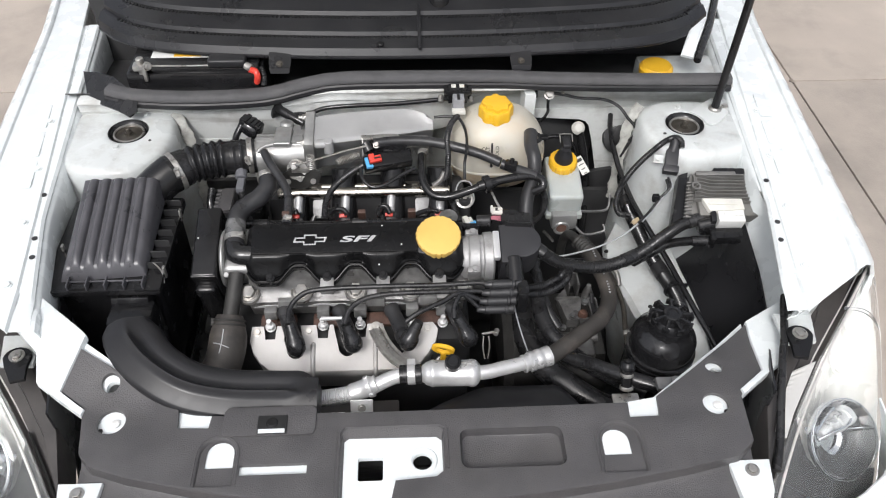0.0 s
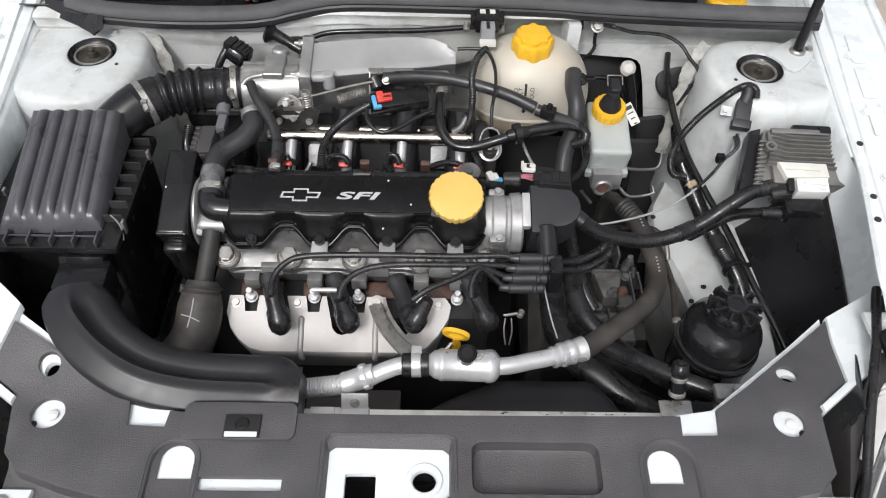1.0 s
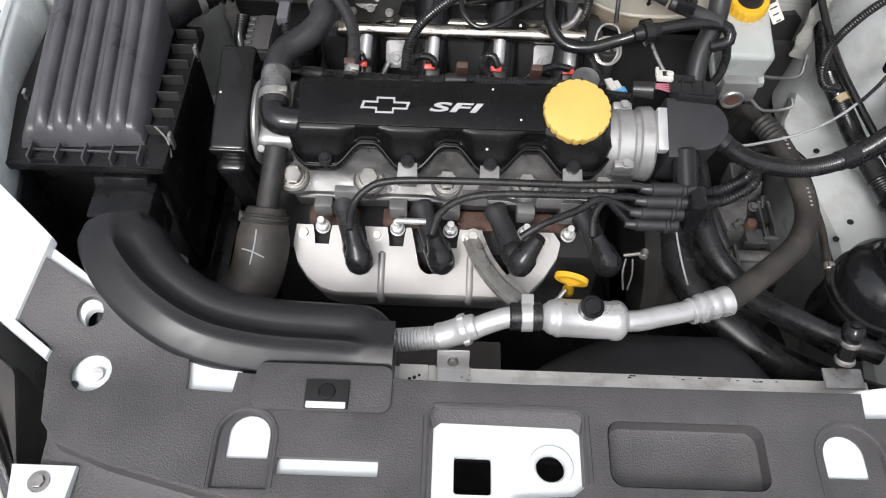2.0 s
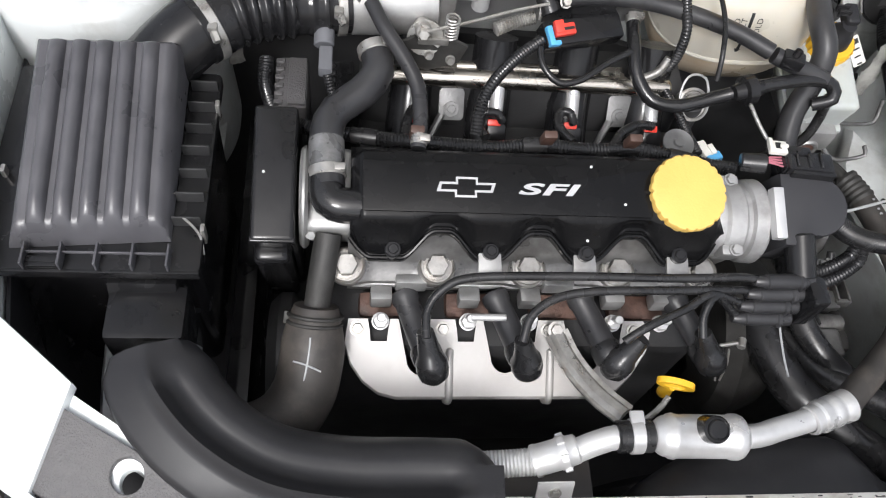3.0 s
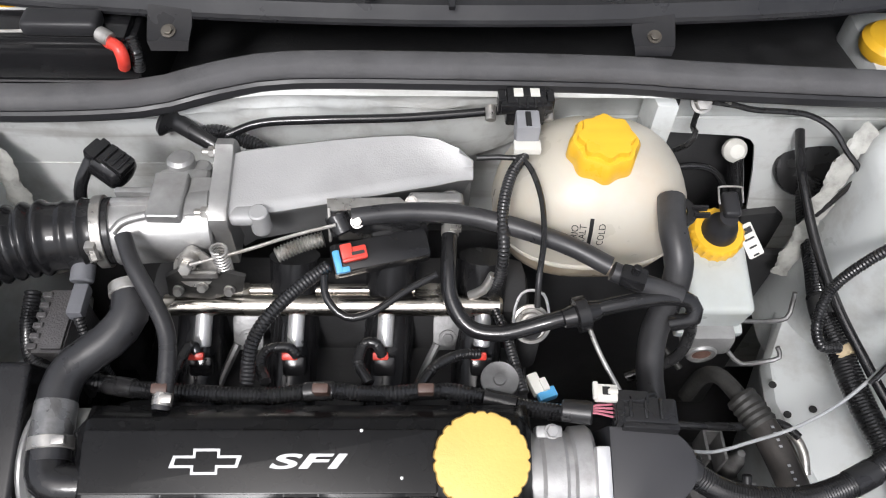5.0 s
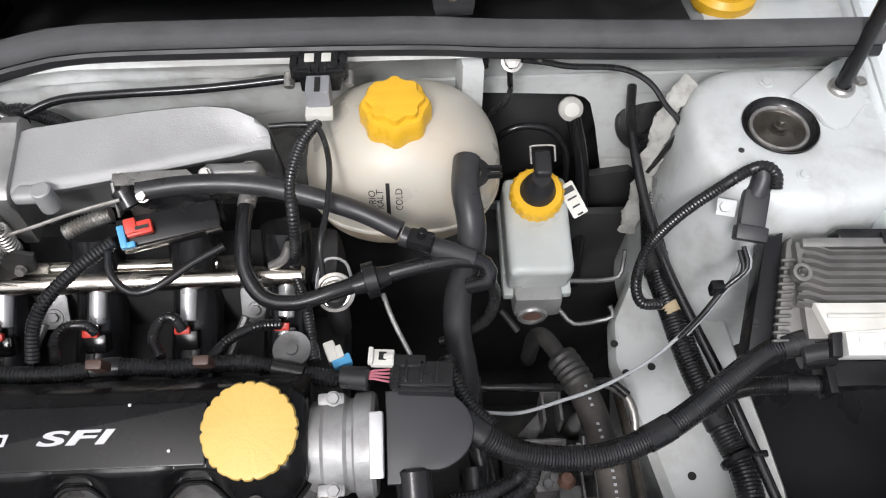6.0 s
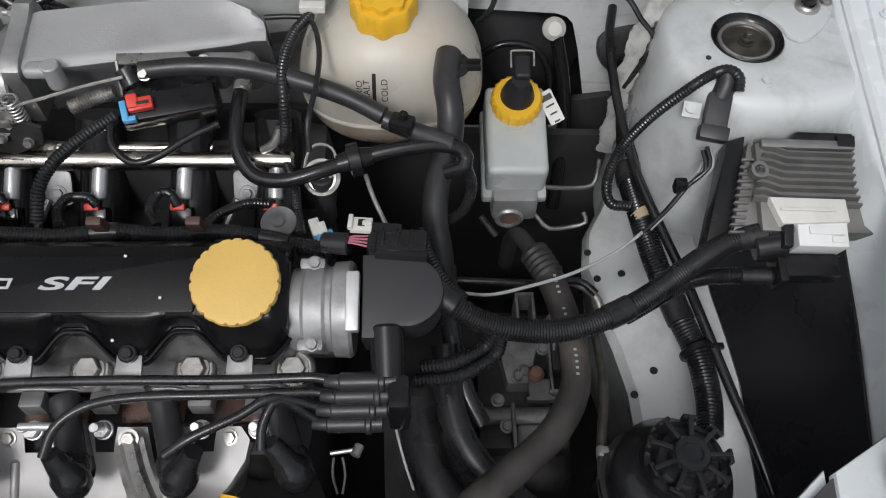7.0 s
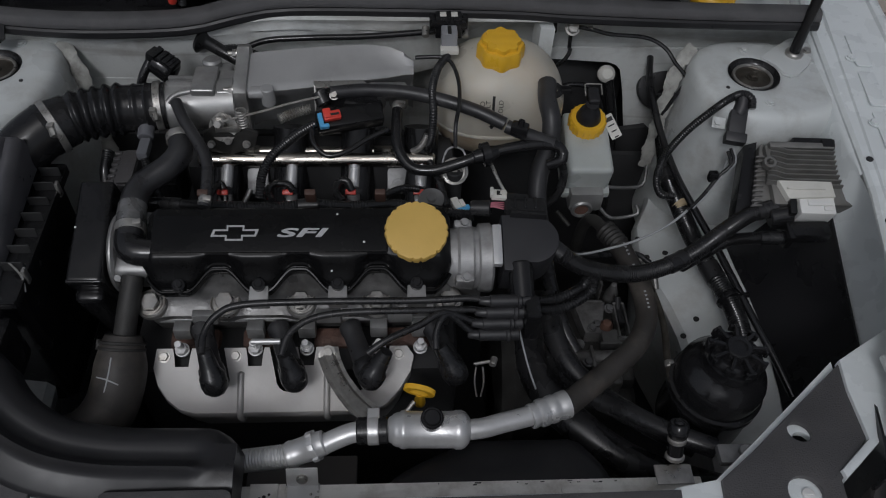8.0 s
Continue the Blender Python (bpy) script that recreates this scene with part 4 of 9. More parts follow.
grid_surface(bm, [[(-0.1385, 0.475, 0.7792), (-0.1388, 0.575, 0.7792), (-0.131, 0.5832, 0.7792), (-0.008, 0.5832, 0.7792), (-0.0008, 0.578, 0.7792), (-0.0016, 0.515, 0.7792)], [(-0.1355, 0.475, 0.7735), (-0.1355, 0.566, 0.7735), (-0.129, 0.5715, 0.7735), (-0.010, 0.5700, 0.7735), (-0.0030, 0.564, 0.7735), (-0.0030, 0.517, 0.7735)]])
solid(bm, 0.0008)
part("window_wall", bm, TEXBLACK, rad, "", 25)
bm = BM()
ps = [Vector((x, y, 0.7795)) for x, y in ((-0.1425, 0.48), (-0.1425, 0.576), (-0.135, 0.5865), (-0.004, 0.5865), (0.0035, 0.580), (0.004, 0.518))]
sweep(bm, ps, lambda k, s: [(-0.004, -0.002), (-0.0015, 0.002), (0.0015, 0.002), (0.004, -0.002)])
part("window_rib", bm, TEXBLACK, rad)
bm = BM()
prism(bm, rounded(-0.30, 0.40, -0.05, 0.448, 0.01), 0.752, 0.7615, bevel=0.002)
part("skirt_rib", bm, TEXBLACK, rad)
for x, y in ((-0.456, 0.607), (0.389, 0.606)):
    bm = BM()
    lathe(bm, [(0, 0), (0.006, 0), (0.0065, 0.003), (0.004, 0.004), (0, 0.0035)], Matrix.Translation((x + 0.004, y, 0.7730)), 18)
    box(bm, (x + 0.004, y, 0.7770), (0.008, 0.0015, 0.002))
    part("clip", bm, LABELWHITE, rad, "white plastic clip")
    bm = BM()
    prism(bm, disc(x + math.copysign(0.0145, x), y - 0.011, 0.0042, 10), 0.7735, 0.7745)
    part("notch", bm, INK, rad, "dark notch beside the clip")

# ================= seal and scuttle =================
seal = thing("bonnet_seal", "black foam rubber seal along the firewall edge", "seal", (-0.03, 1.24, 0.88))
bm = BM()
seal_pts = [(-0.588, 1.252, 0.890), (-0.54, 1.236, 0.888), (-0.43, 1.228, 0.886), (-0.30, 1.232, 0.889), (-0.23, 1.245, 0.899), (-0.16, 1.252, 0.907), (0.0, 1.252, 0.908), (0.15, 1.25, 0.907), (0.22, 1.246, 0.905), (0.40, 1.238, 0.904), (0.57, 1.235, 0.904)]
sec = [(-0.012, 0.003), (0.010, 0.003), (0.0125, 0.0045), (0.0130, 0.0075), (0.0118, 0.0105), (0.0088, 0.0155), (0.006, 0.0172), (-0.006, 0.0180), (-0.011, 0.0165), (-0.013, 0.012)]
sweep(bm, spline(seal_pts, 0.02), lambda k, s: sec)
part("seal_bulb", bm, FOAMSEAL, seal, "matt grey-black foam bulb", 35)
bm = BM()
carrier = [(-0.013, -0.009), (0.014, -0.009), (0.0155, -0.006), (0.0150, 0.0005), (0.0125, 0.0030), (-0.012, 0.0030)]
sweep(bm, spline(seal_pts, 0.02), lambda k, s: carrier)
part("seal_carrier", bm, SATINBLACK, seal, "", 30)
bm = BM()
grid_surface(bm, [[(-0.652, 1.322, 0.896), (-0.640, 1.286, 0.890), (-0.630, 1.250, 0.876)], [(-0.622, 1.312, 0.899), (-0.606, 1.270, 0.896), (-0.600, 1.232, 0.880)], [(-0.588, 1.292, 0.902), (-0.574, 1.252, 0.899), (-0.568, 1.211, 0.882)], [(-0.560, 1.262, 0.902), (-0.545, 1.228, 0.898), (-0.540, 1.192, 0.880)], [(-0.545, 1.248, 0.900), (-0.530, 1.226, 0.896), (-0.528, 1.206, 0.884)]])
solid(bm, 0.005)
single("seal_end_flap", bm, RUBBER, "black rubber flap at the end of the bonnet seal", "seal")
cowl = thing("cowl_grille", "black plastic windscreen scuttle grille", "grille", (CX, 1.4, 0.93))
rows = []
for i in range(33):
    x = CX - 0.60 + 1.20 * i / 32
    q = ((x - CX) / 0.62) ** 2
    y0 = 1.283 + 0.055 * q + 0.10 * q ** 5
    rows.append([(x, y0 + 0.006, 0.932), (x, y0 + 0.001, 0.936), (x, y0 + 0.001, 0.939), (x, y0 + 0.005, 0.9405), (x, y0 + 0.012, 0.952), (x, y0 + 0.04, 0.957), (x, y0 + 0.044, 0.953), (x, y0 + 0.056, 0.953), (x, y0 + 0.060, 0.960), (x, y0 + 0.095, 0.968), (x, y0 + 0.099, 0.964), (x, y0 + 0.111, 0.966), (x, y0 + 0.115, 0.973), (x, y0 + 0.17, 0.995), (x, y0 + 0.20, 1.01)])
bm = BM()
grid_surface(bm, rows)
solid(bm, 0.003)
part("panel", bm, COWLPLASTIC, cowl, "", 30)
COWL = ((0.008, 0.953), (0.04, 0.957), (0.044, 0.953), (0.056, 0.953), (0.060, 0.960), (0.095, 0.968), (0.099, 0.964), (0.111, 0.966), (0.115, 0.973), (0.17, 0.995), (0.20, 1.01))
for dy in (0.050, 0.105):
    z = next(za + (zb - za) * (dy - ya) / (yb - ya) for (ya, za), (yb, zb) in zip(COWL, COWL[1:]) if ya <= dy <= yb)
    bm = BM()
    for i in range(150):
        x = CX - 0.56 + 1.12 * i / 149
        if abs(x - CX - 0.02) < 0.012:
            continue
        q = ((x - CX) / 0.62) ** 2
        box(bm, (x, 1.283 + 0.055 * q + 0.10 * q ** 5 + dy, z + 0.001), (0.0030, 0.0075, 0.0025))
    tagged(part("grille_mesh", bm, INK, cowl), kind="stuff")
for x in (-0.272, 0.178):
    bm = BM()
    grid_surface(bm, [[(x - 0.020, 1.300, 0.945), (x + 0.020, 1.300, 0.945)], [(x - 0.0205, 1.283, 0.934), (x + 0.0205, 1.283, 0.934)], [(x - 0.019, 1.268, 0.929), (x + 0.019, 1.268, 0.929)], [(x - 0.017, 1.265, 0.920), (x + 0.017, 1.265, 0.920)]])
    solid(bm, 0.002)
    tab = part("tab", bm, COWLPLASTIC, cowl, "", 30)
    bm = BM()
    hexbolt(bm, (x, 1.277, 0.933), (0, -0.4, 0.9), 0.0045, 0.004, 1.5)
    part("tab_screw", bm, TARNISH, tab, "dull screw")
bm = BM()
box(bm, (0.0, 1.34, 0.972), (0.006, 0.12, 0.006), Matrix.Translation((-0.012, 0, 0)) @ Matrix.Translation((0, 1.34, 0.972)) @ Matrix.Rotation(radians(13), 4, "X") @ Matrix.Translation((0, -1.34, -0.972)), 0.001)
part("middle_rib", bm, COWLPLASTIC, cowl)
bm = BM()
cyl(bm, (-0.085, 1.303, 0.954), (-0.085, 1.303, 0.959), 0.007)
part("fastener", bm, GLOSSBLACK, cowl)
wiper = thing("wiper_arm", "black wiper arm resting on the scuttle grille", "wiper", (0.05, 1.43, 0.98))
bm = BM()
hose(bm, [(0.03, 1.425, 0.992), (-0.02, 1.45, 1.005), (-0.14, 1.52, 1.03)], 0.009, 8)
part("arm", bm, PLASTIC, wiper)
bm = BM()
lathe(bm, [(0.02, -0.03), (0.02, 0.008), (0.015, 0.014), (0, 0.015)], Matrix.Translation((0.03, 1.425, 0.985)), 20)
part("pivot", bm, PLASTIC, wiper)
bm = BM()
grid_surface(bm, [[(CX - 0.64, 1.545, 0.99), (CX, 1.48, 0.995), (CX + 0.62, 1.545, 0.99)], [(CX - 0.55, 2.1, 1.36), (CX, 2.05, 1.38), (CX + 0.53, 2.1, 1.36)]])
solid(bm, 0.005)
part("windscreen", bm, WINDSCREEN, car, "dark windscreen glass")

# white hinge strip and rubber at the scuttle's end
HINGE = [(0.500, 1.296, 0.925), (0.517, 1.331, 0.938), (0.550, 1.401, 0.942), (0.588, 1.496, 0.944), (0.60, 1.53, 0.945)]
bm = BM()
sweep(bm, spline(HINGE, 0.02), lambda k, s: [(-0.011, -0.003), (0.011, -0.003), (0.012, 0.001), (0.009, 0.004), (-0.009, 0.004), (-0.012, 0.001)])
part("bonnet_hinge", bm, WHITE, car, "white painted bonnet hinge arm")
bm = BM()
hose(bm, [(x + 0.021, y - 0.004, z - 0.006) for x, y, z in HINGE], 0.0075, 10)
part("wing_rubber", bm, RUBBER, car, "black rubber strip beside the bonnet hinge")

# bonnet prop
prop = thing("bonnet_prop", "black steel prop rod standing in its bracket", "prop rod", (0.545, 1.20, 0.86))
bm = BM()
hose(bm, [(0.546, 1.214, 0.862), (0.563, 1.238, 1.050), (0.534, 1.176, 1.180), (0.422, 0.946, 1.400)], 0.0075, 12)
part("rod", bm, PLASTIC, prop)
bm = BM()
prism(bm, [(0.497, 1.207), (0.506, 1.199), (0.514, 1.187), (0.519, 1.172), (0.528, 1.166), (0.540, 1.169), (0.562, 1.192), (0.574, 1.212), (0.579, 1.235), (0.571, 1.258), (0.552, 1.252), (0.525, 1.232)], 0.8572, 0.8612, bevel=0.0012)
part("bracket", bm, BAYWHITE, prop, "white painted bracket")
bm = BM()
lathe(bm, [(0.0125, 0.0), (0.0125, 0.004), (0.0105, 0.006), (0.0078, 0.006)], Matrix.Translation((0.547, 1.214, 0.861)), 24)
hexbolt(bm, (0.568, 1.222, 0.8612), (0, 0, 1), 0.005, 0.004)
part("bolt", bm, ZINC, prop)

# battery behind the seal
battery = thing("battery", "black battery with zinc terminal clamp and red cable", "battery", (-0.43, 1.36, 0.80))
bm = BM()
box(bm, (-0.43, 1.345, 0.862), (0.25, 0.16, 0.12), bevel=0.008)
box(bm, (-0.43, 1.345, 0.924), (0.235, 0.145, 0.01), bevel=0.003)
part("case", bm, GLOSSBLACK, battery)
bm = BM()
box(bm, (-0.523, 1.268, 0.937), (0.026, 0.020, 0.012), bevel=0.004)
cyl(bm, (-0.523, 1.272, 0.92), (-0.523, 1.272, 0.952), 0.007)
hexbolt(bm, (-0.510, 1.264, 0.940), (1, -1, 0.4), 0.006, 0.008)
box(bm, (-0.516, 1.262, 0.925), (0.007, 0.007, 0.030), None, 0.002)
part("terminal", bm, ZINC, battery, "zinc terminal clamp")
bm = BM()
hose(bm, [(-0.326, 1.267, 0.928), (-0.314, 1.257, 0.930), (-0.311, 1.252, 0.922), (-0.315, 1.257, 0.908)], 0.0060, 10)
part("positive_cable", bm, RED, battery, "red battery cable")
bm = BM()
hose(bm, [(-0.508, 1.268, 0.938), (-0.43, 1.270, 0.936), (-0.37, 1.276, 0.934)], 0.0016, 8)
part("clamp_rod", bm, ZINC, battery, "thin steel clamp rod")
bm = BM()
box(bm, (-0.368, 1.282, 0.938), (0.070, 0.026, 0.016), None, 0.006, 3)
part("terminal_cover", bm, SATINBLACK, battery, "soft black terminal cover")
bm = BM()
cyl(bm, (-0.334, 1.272, 0.934), (-0.322, 1.265, 0.932), 0.0072, seg=14)
part("cable_lug", bm, ZINC, battery, "zinc cable lug")
bm = BM()
loom(bm, [(-0.306, 1.272, 0.930), (-0.302, 1.262, 0.918), (-0.304, 1.262, 0.900)], 0.006, 0.003, 0.15, 10)
part("cable_sleeve", bm, LOOM, battery)
bm = BM()
box(bm, (-0.46, 1.345, 0.9298), (0.11, 0.07, 0.0012), None)
part("label", bm, LABELWHITE, battery, "pale battery label")
bm = BM()
box(bm, (-0.448, 1.318, 0.9306), (0.05, 0.012, 0.0008), None)
part("label_stripe", bm, TANKYEL, battery, "yellow stripe of the battery label")
# washer bottle neck
washer = thing("washer_filler", "yellow washer filler cap on a white neck", "filler cap", (0.47, 1.33, 0.84))
bm = BM()
box(bm, (0.52, 1.368, 0.832), (0.16, 0.11, 0.05), bevel=0.012)
part("neck", bm, BAYWHITE, washer)
bm = BM()
lathe(bm, [(0.034, 0), (0.036, 0.004), (0.036, 0.014), (0.030, 0.02), (0, 0.021)], Matrix.Translation((0.468, 1.358, 0.852)) @ Matrix.Diagonal((0.95, 0.95, 1, 1)), 30)
part("cap", bm, TANKYEL, washer, "yellow cap")

# ================= engine =================
TILT_E = radians(18)
EM = Matrix.Translation((0, 0.906, 0.832)) @ Matrix.Rotation(TILT_E, 4, "X")
engine = thing("engine", "transverse four-cylinder engine with black valve cover", "engine", (-0.13, 0.9, 0.35))
BX = (-0.264, -0.174, -0.084, 0.007)


def arch_at(x, half=0.0375):
    """1 at the crown of an arch between two bolts, 0 at the lobes."""
    k = ((x - BX[0]) / 0.0903) % 1.0
    d = abs(k - 0.5) * 0.0903 / half
    if x < BX[0] - 0.004 or x > BX[3] + 0.004 or d >= 1:
        return 0.0
    w = min(1.0, max(0.0, (1 - d) * 1.18))
    return w * w * (3 - 2 * w)


def front_edge(x):
    """How far the cover's skirt reaches forward: lobes at the bolts, arches between."""
    corner = max(0.0, (BX[0] - 0.020 - x) / 0.020, (x - BX[3] - 0.020) / 0.020)
    return -0.0605 + 0.0235 * arch_at(x) + 0.020 * min(1.0, corner) ** 1.6


rows = []
lip_line = []
N = 150
for i in range(N + 1):
    x = -0.303 + 0.350 * i / N
    e = min(1.0, min(i, N - i) / 5.0)
    f = front_edge(x)
    A = arch_at(x)
    drop = -0.031 + 0.011 * A
    B = arch_at(x, 0.031)
    ends = 0.012 * (1 - e) ** 1.5
    lip_line.append(EM @ Vector((x, f + 0.0012, drop + 0.0005)))
    wall = max(f + 0.006, -0.0475 + 0.0185 * B)
    rows.append([EM @ Vector(p) for p in ((x, 0.046, -0.034), (x, 0.041 - ends, -0.020), (x, 0.034 - ends, -0.004 - ends * 0.3), (x, 0.030 - ends, 0.0 - ends), (x, -0.0255 + ends, 0.0 - ends), (x, -0.0305 + 0.004 * B + ends, -0.0025 - ends), (x, -0.0345 + 0.0070 * B, -0.009), (x, wall, -0.020 + 0.004 * B), (x, f + 0.0050, drop + 0.004), (x, f + 0.0042, drop + 0.0005), (x, f, drop - 0.001), (x, f - 0.0008, drop - 0.003), (x, f - 0.0008, drop - 0.010))])
bm = BM()
vs = grid_surface(bm, rows)
bm.faces.new(vs[0])
bm.faces.new(vs[-1])
cover = part("valve_cover", bm, COVER, engine, "black painted valve cover", 50)
bm = BM()
sweep(bm, lip_line, lambda k, s: circle(0.0021, 8))
part("cover_bead", bm, COVER, cover)
bm = BM()
prism(bm, rounded(-0.293, -0.0235, -0.026, 0.0235, 0.002), -0.001, 0.0022, EM, bevel=0.0012)
part("name_plate", bm, COVER, cover)
# emblem outline, a plain shape
bm = BM()
o = [(-0.027, -0.0045), (-0.0105, -0.0045), (-0.0105, -0.0095), (0.0095, -0.0095), (0.0095, -0.0045), (0.024, -0.0045), (0.027, 0.0045), (0.0105, 0.0045), (0.0105, 0.0095), (-0.0095, 0.0095), (-0.0095, 0.0045), (-0.024, 0.0045)]
i_ = [(-0.0233, -0.0025), (-0.0086, -0.0025), (-0.0086, -0.0075), (0.0076, -0.0075), (0.0076, -0.0025), (0.0222, -0.0025), (0.0233, 0.0025), (0.0086, 0.0025), (0.0086, 0.0075), (-0.0076, 0.0075), (-0.0076, 0.0025), (-0.0222, 0.0025)]
prism(bm, o, 0.0018, 0.0029, EM @ Matrix.Translation((-0.200, 0, 0)), holes=[i_])
part("emblem", bm, SILVERPAINT, cover, "silver outline emblem")


def lettering(name, text, size, m, material, parent, extrude=0.0005, shear=0.0, spacing=1.0, offset=0.0):
    cu = bpy.data.curves.new(name, "FONT")
    cu.body, cu.size, cu.extrude, cu.align_x, cu.align_y = text, size, extrude, "CENTER", "CENTER"
    cu.shear, cu.space_character, cu.offset = shear, spacing, offset
    tmp = new(name, cu)
    me = bpy.data.meshes.new_from_object(tmp.evaluated_get(bpy.context.evaluated_depsgraph_get()))
    bpy.data.objects.remove(tmp)
    me.transform(m)
    me.materials.clear()
    me.materials.append(material)
    return under(new(name, me), parent)


lettering("lettering", "SFI", 0.0205, EM @ Matrix.Translation((-0.1265, -0.0005, 0.0024)) @ Matrix.Diagonal((2.12, 0.72, 1, 1)), SILVERPAINT, cover, shear=0.26, offset=0.0006, spacing=1.06)["label"] = "silver lettering SFI"
# oil filler cap
bm = BM()
prof = []
seg = 96
for r, z in ((0.026, -0.012), (0.0335, -0.010), (0.0342, -0.008), (0.0370, 0.0065), (0.0358, 0.0095), (0.031, 0.0105), (0, 0.0108)):
    prof.append((r, z))
vs = lathe(bm, prof, None, seg)
for v in bm.verts:
    r = math.hypot(v.co.x, v.co.y)
    if r > 0.0325:
        a = math.atan2(v.co.y, v.co.x)
        k = 1 - 0.055 * max(0.0, math.cos(a * 22)) ** 4
        v.co.x *= k
        v.co.y *= k
bm.transform(EM @ Matrix.Translation((0.007, 0.0, 0.0)))
part("oil_filler_cap", bm, YELLOW, engine, "yellow plastic oil filler cap")
# cover bolts and their tongues
for k, x in enumerate(BX):
    bm = BM()
    cyl(bm, EM @ Vector((x, -0.0535, -0.036)), EM @ Vector((x, -0.0535, -0.0195)), 0.0078)
    cyl(bm, EM @ Vector((x, -0.0535, -0.020)), EM @ Vector((x, -0.0535, -0.0165)), 0.0048)
    part("cover_bolt", bm, PLASTIC, engine, "black cover bolt")
    if k:
        bm = BM()
        tongue = [(x + 0.0105 * math.cos(radians(a)), -0.0535 + 0.0105 * math.sin(radians(a))) for a in range(0, 181, 15)] + [(x - 0.0112, -0.0745), (x + 0.0112, -0.0745)]
        prism(bm, tongue, -0.0295, -0.0262, EM, bevel=0.001)
        box(bm, (x, -0.0735, -0.036), (0.0215, 0.0035, 0.020), EM, 0.001)
        part("cover_tongue", bm, ALU, engine, "dull silver tongue under the cover bolt")
for x in (-0.243, -0.118, -0.035):
    bm = BM()
    box(bm, (x, 0.056, -0.016), (0.013, 0.008, 0.022), EM, 0.002)
    part("loom_clip", bm, CLIPBROWN, engine, "brown loom clip")
# cylinder head
bm = BM()
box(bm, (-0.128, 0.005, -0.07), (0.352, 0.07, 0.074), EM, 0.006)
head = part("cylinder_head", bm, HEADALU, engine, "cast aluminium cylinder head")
HB = (-0.305, -0.219, -0.130, -0.040, 0.046)
bm = BM()
rows = []
for i in range(89):
    x = -0.304 + 0.352 * i / 88
    b = max(max(0.0, 1 - abs(x - h) / 0.026) for h in HB)
    b = b * b * (3 - 2 * b)
    rows.append([EM @ Vector(q) for q in ((x, -0.024, -0.036), (x, -0.036, -0.036), (x, -0.044, -0.044 - 0.004 * b), (x, -0.051, -0.058), (x, -0.058, -0.067 + 0.003 * b), (x, -0.070 - 0.002 * b, -0.070 + 0.003 * b), (x, -0.0745 - 0.003 * b, -0.072 + 0.002 * b), (x, -0.0755 - 0.003 * b, -0.078), (x, -0.0755, -0.118))])
grid_surface(bm, rows)
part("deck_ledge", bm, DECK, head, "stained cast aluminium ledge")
for x in HB:
    bm = BM()
    lathe(bm, [(0.0185, -0.004), (0.0180, 0.003), (0.0165, 0.0045), (0.0150, 0.003), (0, 0.003)], EM @ Matrix.Translation((x, -0.0615, -0.066)), 28)
    hexbolt(bm, EM @ Vector((x, -0.0615, -0.064)), EM.to_3x3() @ Vector((0, 0, 1)), 0.0108, 0.011, 1.2)
    part("head_bolt", bm, ZINC, head, "zinc-plated head bolt")
# end housings
bm = BM()
box(bm, (-0.320, 0.004, -0.056), (0.052, 0.082, 0.052), EM, 0.012, 3)
cyl(bm, EM @ Vector((-0.349, 0.004, -0.062)), EM @ Vector((-0.341, 0.004, -0.062)), 0.049, 0.049, 36, 0.06)
hexbolt(bm, EM @ Vector((-0.338, -0.036, -0.040)), EM.to_3x3() @ Vector((0, -0.6, 0.8)), 0.0045, 0.006)
part("cam_housing", bm, ALU, engine, "cast aluminium end housing")
bm = BM()
DHM = EM @ Matrix.Translation((0.044, -0.011, -0.051)) @ Matrix.Rotation(radians(90), 4, "Y")
lathe(bm, [(0, 0), (0.034, 0), (0.036, 0.004), (0.036, 0.012), (0.0385, 0.015), (0.0395, 0.030), (0.0375, 0.033), (0.0375, 0.037), (0.0415, 0.039), (0.0425, 0.052), (0.040, 0.055), (0, 0.055)], DHM, 40)
box(bm, (0.066, -0.012, -0.092), (0.046, 0.066, 0.05), EM, 0.006)
dist_housing = part("distributor_housing", bm, DISTALU, engine, "dull cast aluminium distributor housing", 30)
for y in (-0.046, 0.024):
    bm = BM()
    box(bm, (0.064, y, -0.036), (0.022, 0.010, 0.020), EM, 0.003)
    hexbolt(bm, EM @ Vector((0.066, y, -0.026)), EM.to_3x3() @ Vector((0, 0, 1)), 0.0048, 0.005, 1.3)
    part("lug", bm, DISTALU, dist_housing)
bm = BM()
box(bm, (0.101, -0.014, -0.006), (0.011, 0.050, 0.012), EM, 0.002)
part("mount_plate", bm, BRIGHT, engine)
# timing belt cover
bm = BM()
box(bm, (-0.372, 0.016, -0.145), (0.040, 0.128, 0.245), EM, 0.005, 3)
box(bm, (-0.372, -0.046, -0.030), (0.041, 0.006, 0.012), EM, 0.002, 3)
box(bm, (-0.374, -0.052, -0.160), (0.034, 0.020, 0.215), EM, 0.008, 3)
part("timing_cover", bm, PLASTIC, engine, "black plastic timing belt cover")
bm = BM()
cyl(bm, (-0.385, 0.84, 0.58), (-0.350, 0.84, 0.58), 0.075, 0.075, 36)
cyl(bm, (-0.385, 1.0, 0.62), (-0.355, 1.0, 0.62), 0.045, 0.045, 30)
part("pulley", bm, DARK, engine, "dark belt pulley")
# block
bm = BM()
box(bm, (-0.14, 0.92, 0.52), (0.40, 0.22, 0.34), bevel=0.02)
part("engine_block", bm, DARK, engine, "dark engine block")
